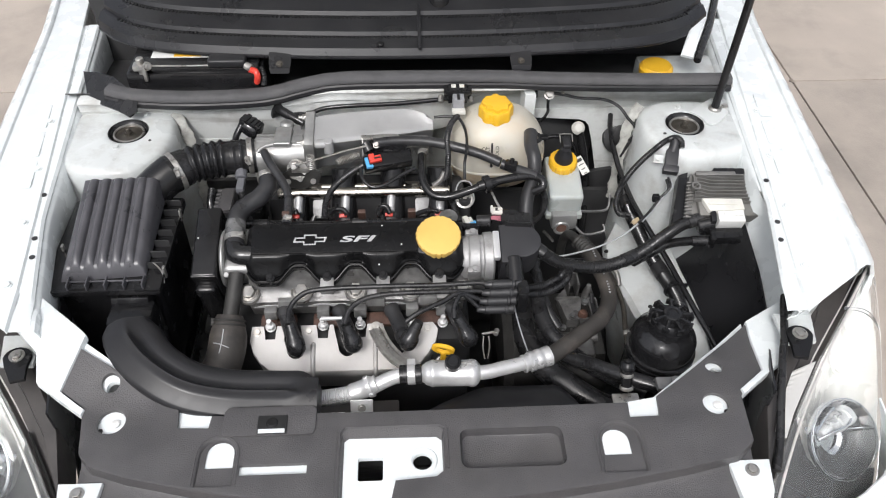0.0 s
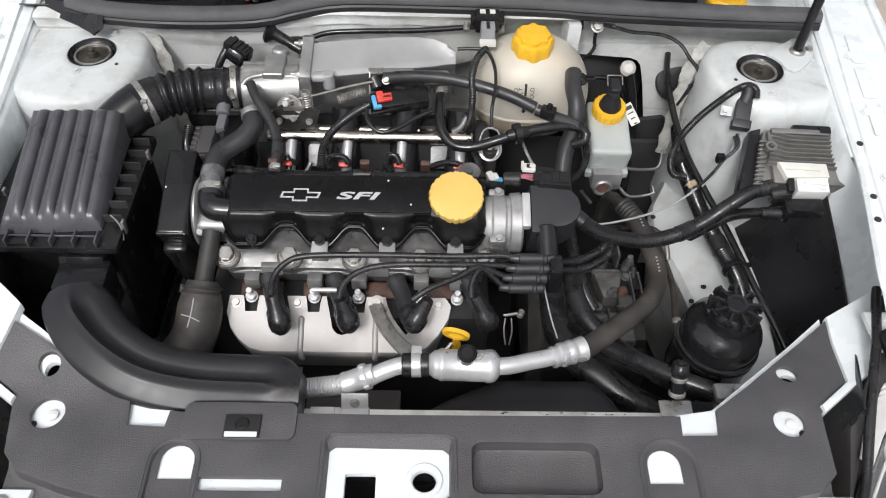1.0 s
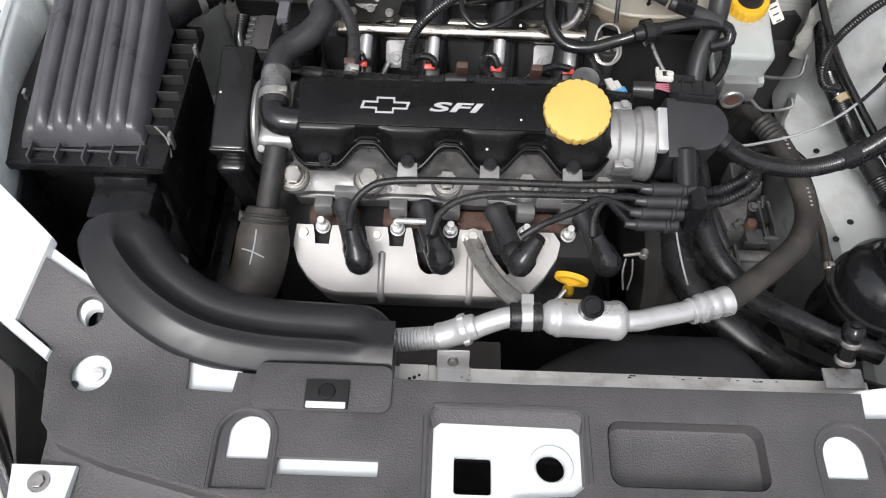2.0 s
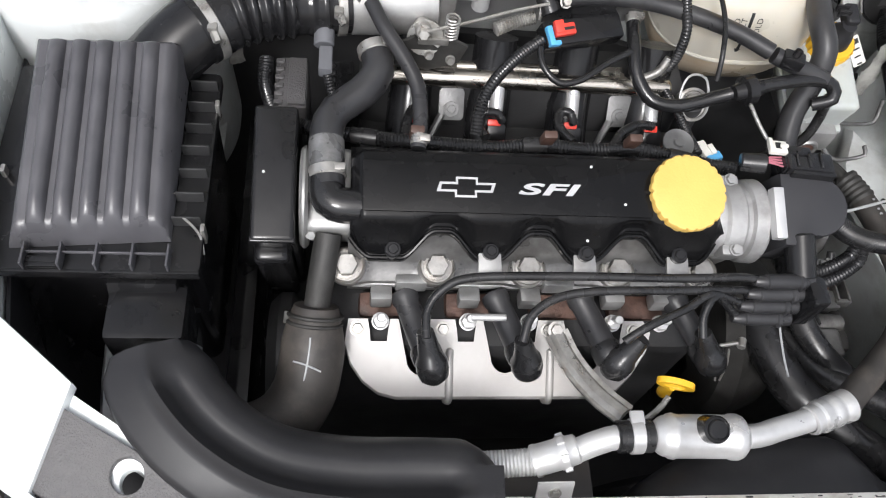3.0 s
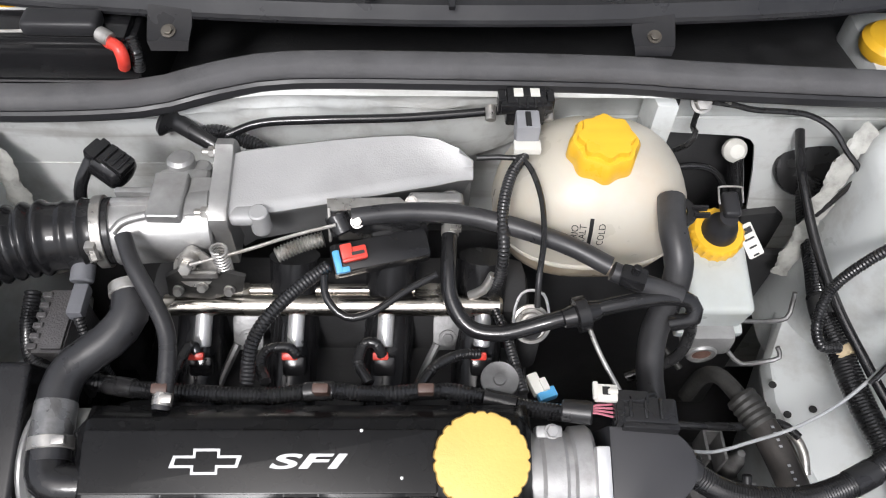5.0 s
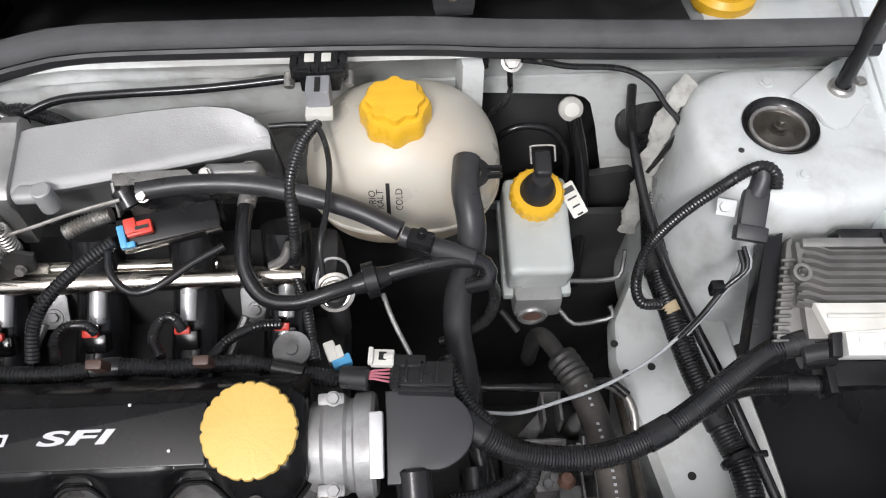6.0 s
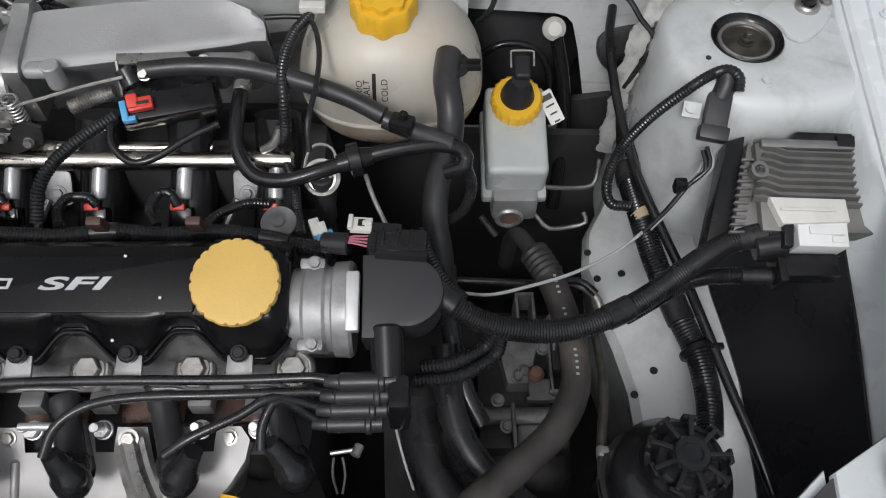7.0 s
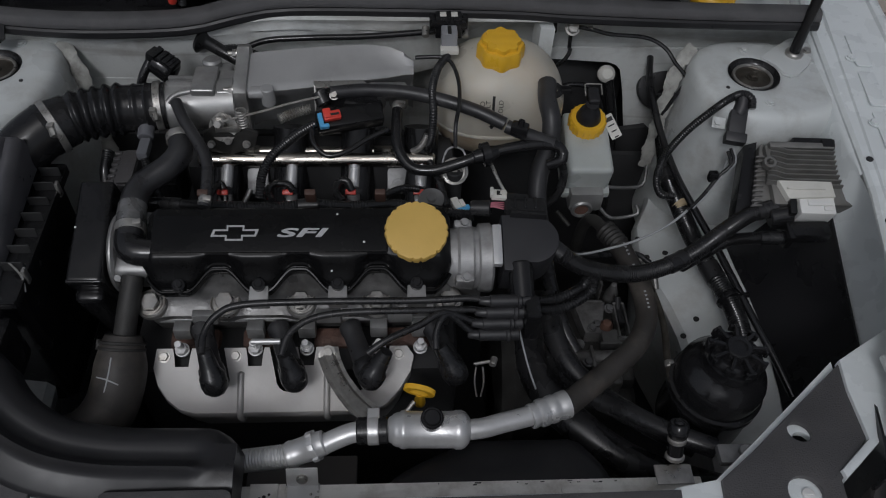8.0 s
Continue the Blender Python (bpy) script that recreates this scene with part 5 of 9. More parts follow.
# exhaust manifold and heat shield
bm = BM()
for x in (-0.262, -0.175, -0.088, -0.005):
    box(bm, (x, -0.092, -0.122), (0.060, 0.026, 0.026), EM, 0.006)
part("manifold_flange", bm, RUST, engine, "rusty iron manifold flange")
for x in (-0.271, -0.185, -0.124, -0.038, 0.012):
    bm = BM()
    box(bm, (x, 0.850, 0.722), (0.021, 0.016, 0.020), Matrix.Identity(4), 0.003)
    part("stud_boss", bm, ALU, head, "bright machined boss")
    bm = BM()
    hexbolt(bm, (x, 0.829, 0.710), (0, -0.35, 1), 0.0075, 0.010, 1.15)
    cyl(bm, (x, 0.828, 0.72), (x, 0.822, 0.734), 0.0042)
    part("manifold_nut", bm, BRIGHT, engine, "bright manifold nut")
for x in (-0.243, -0.098, -0.012):
    bm = BM()
    box(bm, (x, 0.857, 0.738), (0.030, 0.010, 0.018), Matrix.Identity(4), 0.002)
    part("casting_pad", bm, ALU, head, "bright machined pad")
bm = BM()
box(bm, (-0.128, 0.860, 0.7285), (0.344, 0.004, 0.006), Matrix.Identity(4), 0.0015)
part("gasket_edge", bm, BRIGHT, head, "bright machined edge")
bm = BM()
cyl(bm, (-0.186, 0.822, 0.737), (-0.152, 0.822, 0.737), 0.0035)
part("loose_stud", bm, BRIGHT, engine, "bright stud")


def shield_z(y):
    return 0.708 - 0.58 * (0.832 - y)


def half_notch(cx, w, depth, n=8):
    """A slanting round-bottomed notch from the top edge."""
    out = [(cx + w, 0.832)]
    for i in range(n + 1):
        a = math.pi * i / n
        out.append((cx + 0.008 + w * math.cos(a), 0.832 - depth + w - w * math.sin(a)))
    return out + [(cx - w, 0.832)]


def small_notch(cx):
    return [(cx + 0.011, 0.832), (cx + 0.009, 0.822), (cx + 0.008, 0.813), (cx - 0.008, 0.813), (cx - 0.009, 0.822), (cx - 0.011, 0.832)]


top_edge = []
for nt in (small_notch(-0.036), half_notch(-0.072, 0.015, 0.046), small_notch(-0.124), half_notch(-0.154, 0.015, 0.046), small_notch(-0.186), half_notch(-0.238, 0.015, 0.048), small_notch(-0.272)):
    top_edge += nt
shield_top = [(-0.004, 0.832)] + top_edge + [(-0.302, 0.832), (-0.305, 0.812), (-0.299, 0.795), (-0.287, 0.780), (-0.272, 0.770), (-0.255, 0.766), (-0.047, 0.766), (-0.030, 0.772), (-0.014, 0.787), (0.0, 0.806), (0.004, 0.822)]
bm = BM()
prism(bm, shield_top, 0.0, 0.0014)
for v in bm.verts:
    v.co.z += shield_z(v.co.y)
shield = part("heat_shield", bm, SHIELD, engine, "dull silver exhaust heat shield", 30)
bm = BM()
edge = [(-0.305, 0.812), (-0.299, 0.795), (-0.287, 0.780), (-0.272, 0.770), (-0.255, 0.766), (-0.20, 0.766), (-0.15, 0.766), (-0.10, 0.766), (-0.047, 0.766), (-0.030, 0.772), (-0.014, 0.787), (0.0, 0.806), (0.004, 0.822)]
grid_surface(bm, [[(x, y, shield_z(y) + 0.0008), (x, y - 0.0015, shield_z(y) - 0.003), (x, y + 0.006, shield_z(y) - 0.022), (x, y + 0.03, shield_z(y) - 0.08)] for x, y in edge])
solid(bm, 0.0012)
part("shield_skirt", bm, SHIELD, shield, "", 60)
for x in (-0.202, -0.100):
    bm = BM()
    rib = [Vector((x, y, shield_z(y) + 0.001)) for y in (0.808, 0.806, 0.79, 0.775, 0.768)] + [Vector((x, 0.7645, shield_z(0.764) - 0.006)), Vector((x, 0.770, shield_z(0.764) - 0.020))]
    sweep(bm, rib, lambda k, s: [(c[0] * (0.3 if k == 0 else 1.0), c[1] * (0.3 if k == 0 else 1.0)) for c in circle(0.0042, 10)])
    part("shield_rib", bm, SHIELD, shield)
for x in (-0.293, -0.209, -0.103, -0.014):
    bm = BM()
    hexbolt(bm, (x, 0.824, shield_z(0.824) + 0.001), (0, -0.5, 0.86), 0.0055, 0.005, 1.35)
    part("shield_bolt", bm, ZINC, shield)
bm = BM()
ps = spline([(-0.098, 0.816, 0.715), (-0.086, 0.787, 0.712), (-0.066, 0.755, 0.715), (-0.045, 0.729, 0.725)], 0.01)
sweep(bm, ps, lambda k, s: [(-0.012, -0.002), (-0.0125, 0.002), (-0.008, 0.001), (-0.004, 0.0055), (0.004, 0.0055), (0.008, 0.001), (0.0125, 0.002), (0.012, -0.002)])
hexbolt(bm, (-0.098, 0.818, 0.717), (0, -0.4, 0.9), 0.006, 0.005, 1.5)
part("support_strap", bm, ZINC, engine, "pressed steel support strap")
# spark plug boots and leads
TIPS = ((-0.223, 0.773), (-0.133, 0.777), (-0.047, 0.778), (0.052, 0.782))
SLEEVES = ((-0.233, 0.798), (-0.143, 0.790), (-0.028, 0.792), (0.033, 0.799))
for (tx, ty), (ux, uy) in zip(TIPS, SLEEVES):
    base_p, tip, top = Vector((tx - 0.026, 0.852, 0.724)), Vector((tx, ty, 0.724)), Vector((ux, uy, 0.758))
    bm = BM()
    lathe(bm, [(0, 0), (0.0135, 0), (0.0135, 0.008), (0.0120, 0.010), (0.0124, 0.05), (0.0128, (tip - base_p).length - 0.012)], axis_matrix(base_p, tip - base_p), 20)
    boot = part("plug_boot", bm, RUBBERG, engine, "grey-black rubber spark plug boot")
    bm = BM()
    d = (top - tip).normalized()
    lathe(bm, [(0, -0.014), (0.008, -0.012), (0.0140, -0.006), (0.0156, 0.002), (0.0148, 0.012), (0.0112, 0.018), (0.0105, 0.024), (0.0085, (top - tip).length - 0.004), (0.0078, (top - tip).length), (0, (top - tip).length)], axis_matrix(tip, d), 24)
    lathe(bm, [(0.0135, 0), (0.0152, 0.004), (0.0152, 0.014), (0.011, 0.022)], axis_matrix(base_p.lerp(tip, 0.70), tip - base_p), 22)
    part("elbow", bm, RUBBER, boot, "black rubber elbow")
LEADS = ([(-0.233, 0.788, 0.765), (-0.232, 0.812, 0.772), (-0.218, 0.829, 0.782), (-0.190, 0.838, 0.788), (-0.105, 0.840, 0.790), (0.004, 0.840, 0.790), (0.085, 0.840, 0.790)],
         [(-0.145, 0.785, 0.765), (-0.137, 0.806, 0.775), (-0.114, 0.821, 0.782), (-0.074, 0.827, 0.786), (0.003, 0.829, 0.786), (0.070, 0.830, 0.786)],
         [(-0.049, 0.786, 0.765), (-0.026, 0.798, 0.774), (0.010, 0.813, 0.780), (0.037, 0.827, 0.784), (0.068, 0.826, 0.776)],
         [(0.028, 0.790, 0.765), (0.029, 0.809, 0.774), (0.042, 0.826, 0.782), (0.075, 0.820, 0.770)])
for k, pts in enumerate(LEADS):
    pts = list(pts)[:-1] + [(0.070, 0.841 - 0.0075 * k, 0.792 - 0.0115 * k), (0.086, 0.838 - 0.0075 * k, 0.790 - 0.0115 * k)]
    bm = BM()
    hose(bm, pts, 0.0042, 10)
    part("ignition_lead", bm, RUBBER, engine, "black ignition lead")
# distributor cap with its outlets
bm = BM()
cap_line = [(0.108, -0.044), (0.132, -0.044), (0.134, -0.034)] + [(0.142 + 0.034 * math.cos(radians(a)), -0.004 + 0.031 * math.sin(radians(a))) for a in range(-80, 91, 12)] + [(0.108, 0.027)]
prism(bm, cap_line, -0.072, -0.008, EM, bevel=0.0035)
part("distributor_cap", bm, CAPBLACK, engine, "matt black distributor cap")
for k in range(4):
    bm = BM()
    y, z = 0.838 - 0.0075 * k, 0.790 - 0.0115 * k
    cyl(bm, (0.090 - 0.004 * k, y, z), (0.138 - 0.004 * k, y + 0.001, z), 0.0074, 0.0082, 18, 0.2)
    cyl(bm, (0.122 - 0.004 * k, y, z), (0.128 - 0.004 * k, y, z), 0.0092, 0.0092, 18, 0.15)
    cyl(bm, (0.092 - 0.004 * k, y, z), (0.078 - 0.004 * k, y, z + 0.001), 0.0062, 0.0048, 14)
    part("lead_socket", bm, RUBBERG, engine, "black rubber lead socket")
bm = BM()
cyl(bm, (0.128, 0.882, 0.806), (0.130, 0.842, 0.786), 0.0145, 0.014, 20)
box(bm, (0.139, 0.827, 0.772), (0.018, 0.030, 0.050), Matrix.Identity(4), 0.005)
part("lead_holder", bm, PLASTIC, engine)
bm = BM()
for dx in (-0.004, 0.004):
    hose(bm, [(0.083 + dx, 0.806, 0.700), (0.083 + dx * 1.4, 0.795, 0.685), (0.083 + dx * 0.6, 0.784, 0.668)], 0.0012, 6)
cyl(bm, (0.076, 0.809, 0.702), (0.100, 0.812, 0.704), 0.0022, seg=8)
cyl(bm, (0.098, 0.806, 0.704), (0.102, 0.816, 0.704), 0.0045, seg=12)
part("spring_clip", bm, ZINC, engine, "bright wire spring clip")
bm = BM()
hose(bm, [(0.128, 0.850, 0.745), (0.134, 0.825, 0.725), (0.142, 0.800, 0.705), (0.150, 0.780, 0.690)], 0.0012, 6)
part("earth_wire", bm, WIREGREY, engine, "thin pale wire below the distributor")
# dipstick
bm = BM()
hose(bm, [(-0.032, 0.722, 0.700), (-0.009, 0.736, 0.715), (0.003, 0.748, 0.722)], 0.003, 8)
part("dipstick_tube", bm, ZINC, engine)
bm = BM()
DIP = Matrix.Translation((0.009, 0.758, 0.729)) @ Matrix.Rotation(radians(-15), 4, "Z") @ Matrix.Rotation(radians(98), 4, "X")
ring = [(0.0185 * math.cos(a), 0.0115 * math.sin(a)) for a in (2 * math.pi * i / 24 for i in range(24))]
prism(bm, ring, -0.0030, 0.0030, DIP, holes=[[(x * 0.58, y * 0.52) for x, y in ring]], bevel=0.0012)
handle = part("dipstick_handle", bm, TANKYEL, engine, "yellow dipstick ring")
bm = BM()
lathe(bm, [(0, 0), (0.0045, 0), (0.0045, 0.016), (0.0065, 0.019), (0.0068, 0.027), (0.0050, 0.030), (0, 0.030)], DIP @ Matrix.Translation((0, -0.0085, 0)) @ Matrix.Rotation(radians(90), 4, "X"), 18)
part("stem", bm, TANKYEL, handle)

# inlet manifold with runners, fuel rail and injectors
for x in (-0.245, -0.160, -0.072, 0.012):
    bm = BM()
    hose(bm, [(x, 0.965, 0.715), (x, 1.02, 0.735), (x + 0.004, 1.07, 0.77), (x + 0.006, 1.105, 0.82)], 0.023, 14)
    part("inlet_runner", bm, PLASTIC, engine, "black inlet runner")
bm = BM()
box(bm, (-0.115, 1.02, 0.690), (0.36, 0.12, 0.06), bevel=0.012)
box(bm, (-0.115, 1.10, 0.735), (0.36, 0.07, 0.10), bevel=0.02)
part("inlet_flange", bm, DARK, engine, "dark inlet manifold")
RAILY, RAILZ = 1.066, 0.797
bm = BM()
cyl(bm, (-0.272, RAILY, RAILZ), (0.035, RAILY, RAILZ), 0.0098, seg=24, bevel=0.3)
cyl(bm, (-0.268, RAILY + 0.017, RAILZ - 0.001), (-0.02, RAILY + 0.017, RAILZ - 0.001), 0.0062, seg=18, bevel=0.3)
box(bm, (-0.21, RAILY + 0.014, RAILZ + 0.003), (0.03, 0.014, 0.006), bevel=0.001)
box(bm, (-0.03, RAILY + 0.014, RAILZ + 0.003), (0.03, 0.014, 0.006), bevel=0.001)
rail = part("fuel_rail", bm, STEEL, engine, "polished steel fuel rail")
for x in (-0.198, -0.014):
    bm = BM()
    prism(bm, rounded(-0.0135, -0.020, 0.0135, 0.014, 0.005), 0, 0.0025, Matrix.Translation((x, 1.057, 0.771)) @ Matrix.Rotation(radians(48), 4, "X"), bevel=0.0006)
    lathe(bm, [(0.0085, 0.0), (0.0080, 0.0015), (0, 0.0015)], axis_matrix((x, 1.050, 0.766), (0, -0.74, 0.67)), 20)
    hexbolt(bm, (x, 1.050, 0.767), (0, -0.74, 0.67), 0.0048, 0.004, 1.2)
    hose(bm, [(x - 0.010, 1.046, 0.762), (x - 0.020, 1.030, 0.748), (x - 0.030, 1.010, 0.736)], 0.004, 8)
    part("rail_bracket", bm, ALUDIRTY, rail, "grey rail bracket")
for x in (-0.238, -0.155, -0.074, 0.014):
    inj = BM()
    cyl(inj, (x + 0.004, 1.066, 0.796), (x + 0.002, 1.036, 0.775), 0.0075, 0.0075, 16)
    ob = part("injector", inj, BRIGHT, engine, "bright metal injector")
    bm = BM()
    box(bm, (0, 0, 0), (0.020, 0.018, 0.016), Matrix.Translation((x + 0.002, 1.022, 0.766)) @ Matrix.Rotation(radians(40), 4, "X"), 0.003)
    part("injector_plug", bm, PLASTIC, ob)
    bm = BM()
    box(bm, (0, 0, 0), (0.014, 0.007, 0.005), Matrix.Translation((x - 0.001, 1.024, 0.779)) @ Matrix.Rotation(radians(40), 4, "X"), 0.0015)
    part("lock_tab", bm, RED, ob, "red locking tab")
bm = BM()
hose(bm, [(0.005, 1.071, 0.806), (0.017, 1.072, 0.815), (0.025, 1.078, 0.830)], 0.0045, 10)
part("rail_pipe", bm, ZINC, rail)

# plenum and throttle body
plen = BM()
rows = []
for x, yb, yf, zb, zf in ((-0.206, 1.172, 1.100, 0.893, 0.880), (-0.196, 1.176, 1.108, 0.8935, 0.878), (-0.16, 1.184, 1.117, 0.892, 0.874), (-0.12, 1.192, 1.128, 0.891, 0.871), (-0.08, 1.198, 1.138, 0.890, 0.870), (-0.05, 1.201, 1.146, 0.889, 0.869), (-0.025, 1.198, 1.152, 0.888, 0.868), (-0.005, 1.188, 1.158, 0.886, 0.868), (0.008, 1.176, 1.160, 0.882, 0.867)):
    rows.append([(x, yb + 0.004, 0.79), (x, yb + 0.002, zb - 0.022), (x, yb - 0.002, zb - 0.008), (x, yb - 0.010, zb - 0.001), (x, yb * 0.62 + yf * 0.38, zb * 0.62 + zf * 0.38 + 0.0015), (x, yf + 0.010, zf + 0.0025), (x, yf + 0.003, zf + 0.0005), (x, yf, zf - 0.004), (x, yf + 0.004, zf - 0.012), (x, yf + 0.020, zf - 0.030), (x, yf + 0.030, 0.80)])
vs = grid_surface(plen, rows)
plen.faces.new(vs[0])
plen.faces.new(vs[-1])
plenum = part("plenum", plen, PLENUM, engine, "sand-cast aluminium plenum", 50)
# flange with lobes at its bolts
bm = BM()
FL = Matrix.Translation((-0.206, 0, 0)) @ Matrix.Rotation(radians(90), 4, "Z") @ Matrix.Rotation(radians(90), 4, "X")
lobes = [(1.176, 0.815), (1.184, 0.872), (1.182, 0.888), (1.176, 0.898), (1.166, 0.901), (1.155, 0.896), (1.130, 0.891), (1.118, 0.889), (1.106, 0.886), (1.098, 0.880), (1.096, 0.872), (1.099, 0.862), (1.100, 0.815)]
prism(bm, lobes, -0.013, 0.003, FL, bevel=0.0025)
part("plenum_flange", bm, ALU, plenum, "", 35)
bm = BM()
box(bm, (-0.190, 1.108, 0.874), (0.026, 0.016, 0.012), None, 0.005, 3)
cyl(bm, (-0.178, 1.108, 0.856), (-0.178, 1.107, 0.882), 0.009, 0.0085, 18)
part("flange_boss", bm, PLENUM, plenum)
for y, z in ((1.110, 0.876), (1.168, 0.889), (1.104, 0.832)):
    bm = BM()
    hexbolt(bm, (-0.219, y, z), (-1, 0, 0.0), 0.0055, 0.008)
    cyl(bm, (-0.226, y, z), (-0.233, y, z), 0.0032, seg=12)
    part("flange_bolt", bm, ZINC, plenum)
# bosses and fittings along the plenum's front
bm = BM()
lathe(bm, [(0.013, -0.03), (0.0125, 0.0), (0.0115, 0.006), (0.0095, 0.008), (0, 0.008)], axis_matrix((-0.012, 1.146, 0.846), (0, -0.35, 0.94)), 22)
part("cast_boss", bm, ALU, plenum)
bm = BM()
lathe(bm, [(0.011, -0.030), (0.0105, -0.002), (0.008, 0.002), (0, 0.002)], axis_matrix((-0.040, 1.138, 0.852), (0, -0.35, 0.94)), 20)
part("cast_boss", bm, ALU, plenum)
bm = BM()
box(bm, (-0.026, 1.142, 0.850), (0.050, 0.014, 0.022), None, 0.005, 3)
part("cast_web", bm, ALU, plenum)
bm = BM()
hexbolt(bm, (-0.048, 1.134, 0.862), (0, -0.5, 0.86), 0.0045, 0.005, 1.3)
part("boss_bolt", bm, ZINC, plenum)
bm = BM()
cyl(bm, (-0.308, 1.112, 0.846), (-0.222, 1.122, 0.846), 0.0300, 0.0330, 36, 0.06)
cyl(bm, (-0.322, 1.110, 0.847), (-0.304, 1.112, 0.847), 0.0290, 0.0290, 36, 0.08)
throttle = part("throttle_body", bm, ALU, engine, "cast aluminium throttle body", 35)
bm = BM()
box(bm, (-0.258, 1.126, 0.872), (0.030, 0.050, 0.020), None, 0.003, 3)
part("sensor_block", bm, ALU, throttle, "", 35)
bm = BM()
box(bm, (-0.230, 1.128, 0.868), (0.026, 0.046, 0.016), None, 0.003, 3)
part("stepped_block", bm, ALU, throttle, "", 35)
for y, z in ((1.134, 0.872), (1.120, 0.875)):
    bm = BM()
    box(bm, (-0.289, y, z), (0.034, 0.0065, 0.011), None, 0.002)
    part("cast_rib", bm, ALU, throttle)
bm = BM()
hose(bm, [(-0.301, 1.094, 0.868), (-0.294, 1.100, 0.873), (-0.284, 1.104, 0.875), (-0.270, 1.107, 0.876)], 0.0040, 10)
part("curved_rib", bm, ALU, throttle)
bm = BM()
cyl(bm, (-0.257, 1.168, 0.815), (-0.257, 1.174, 0.876), 0.0140, 0.0125, 24, 0.25)
part("idle_tower", bm, ALU, throttle)
bm = BM()
cyl(bm, (-0.240, 1.168, 0.815), (-0.240, 1.173, 0.866), 0.0105, 0.0095, 20, 0.25)
part("idle_tower", bm, ALU, throttle)
bm = BM()
box(bm, (-0.252, 1.150, 0.845), (0.046, 0.034, 0.050), None, 0.006, 3)
part("idle_base", bm, ALU, throttle, "", 35)
bm = BM()
lathe(bm, [(0.0022, 0), (0.0036, 0), (0.0036, 0.0006), (0.0022, 0.0006)], Matrix.Translation((-0.232, 1.126, 0.8760)), 18)
part("stamp", bm, BLUE, throttle, "blue inspection stamp")
bm = BM()
lathe(bm, [(0, 0), (0.018, 0), (0.018, 0.003), (0, 0.003)], axis_matrix((-0.233, 1.074, 0.845), (0, -0.8, 0.4)), 20)
cyl(bm, (-0.236, 1.086, 0.850), (-0.236, 1.066, 0.860), 0.008)
cyl(bm, (-0.236, 1.068, 0.858), (-0.236, 1.058, 0.863), 0.0055, seg=6)
box(bm, (-0.226, 1.062, 0.852), (0.030, 0.003, 0.008), Matrix.Identity(4), 0.001)
lever = part("throttle_lever", bm, ZINC, throttle, "zinc throttle lever")
bm = BM()
prism(bm, [(-0.262, 0.812), (-0.226, 0.806), (-0.196, 0.820), (-0.190, 0.842), (-0.206, 0.850), (-0.220, 0.838), (-0.244, 0.852), (-0.258, 0.842)], 0.0, 0.004, Matrix.Translation((0, 1.070, 0)) @ Matrix.Rotation(radians(90), 4, "X"), bevel=0.001)
part("stop_plate", bm, GREASE, lever, "dark steel stop plate")
bm = BM()
for a in range(3):
    hexbolt(bm, (-0.250 + 0.022 * a, 1.064, 0.826 + 0.006 * (a % 2)), (0, -1, 0.4), 0.0042, 0.006, 1.2)
part("stop_screws", bm, ZINC, lever)
bm = BM()
coil = []
for i in range(80):
    a = i * 0.62
    coil.append(Vector((-0.208 + 0.0065 * math.cos(a), 1.074 + 0.0065 * math.sin(a), 0.842 + 0.0004 * i)))
sweep(bm, coil, lambda k, s: circle(0.0012, 6))
part("return_spring", bm, ZINC, throttle)
bm = BM()
hose(bm, [(-0.235, 1.064, 0.862), (-0.187, 1.076, 0.868), (-0.147, 1.089, 0.872), (-0.112, 1.098, 0.875)], 0.0016, 8)
part("throttle_cable", bm, ZINC, throttle, "bare steel throttle cable")
bm = BM()
loom(bm, [(-0.164, 1.082, 0.852), (-0.144, 1.091, 0.855), (-0.124, 1.096, 0.858)], 0.0075, 0.0028, 0.3, 12)
part("cable_spring", bm, ZINC, throttle)
bm = BM()
prism(bm, [(-0.121, 1.122), (-0.058, 1.124), (-0.052, 1.118), (-0.056, 1.112), (-0.119, 1.109)], 0.8795, 0.8815, bevel=0.0006)
box(bm, (-0.118, 1.108, 0.866), (0.0025, 0.014, 0.032), Matrix.Translation((-0.118, 1.108, 0.866)) @ Matrix.Rotation(radians(-28), 4, "X") @ Matrix.Translation((0.118, -1.108, -0.866)), 0.0006)
hexbolt(bm, (-0.094, 1.104, 0.872), (0, -0.6, 0.8), 0.0045, 0.008)
box(bm, (-0.094, 1.110, 0.866), (0.010, 0.006, 0.026), None, 0.001)
part("cable_bracket", bm, ZINC, plenum)
bm = BM()
cyl(bm, (-0.114, 1.113, 0.872), (-0.106, 1.101, 0.860), 0.0105, 0.011, 22)
prism(bm, [(-0.112, 0.842), (-0.040, 0.852), (-0.040, 0.872), (-0.112, 0.874)], 0.0, 0.002, Matrix.Translation((0, 1.108, 0)) @ Matrix.Rotation(radians(90), 4, "X"))
part("cable_grommet", bm, RUBBER, plenum)
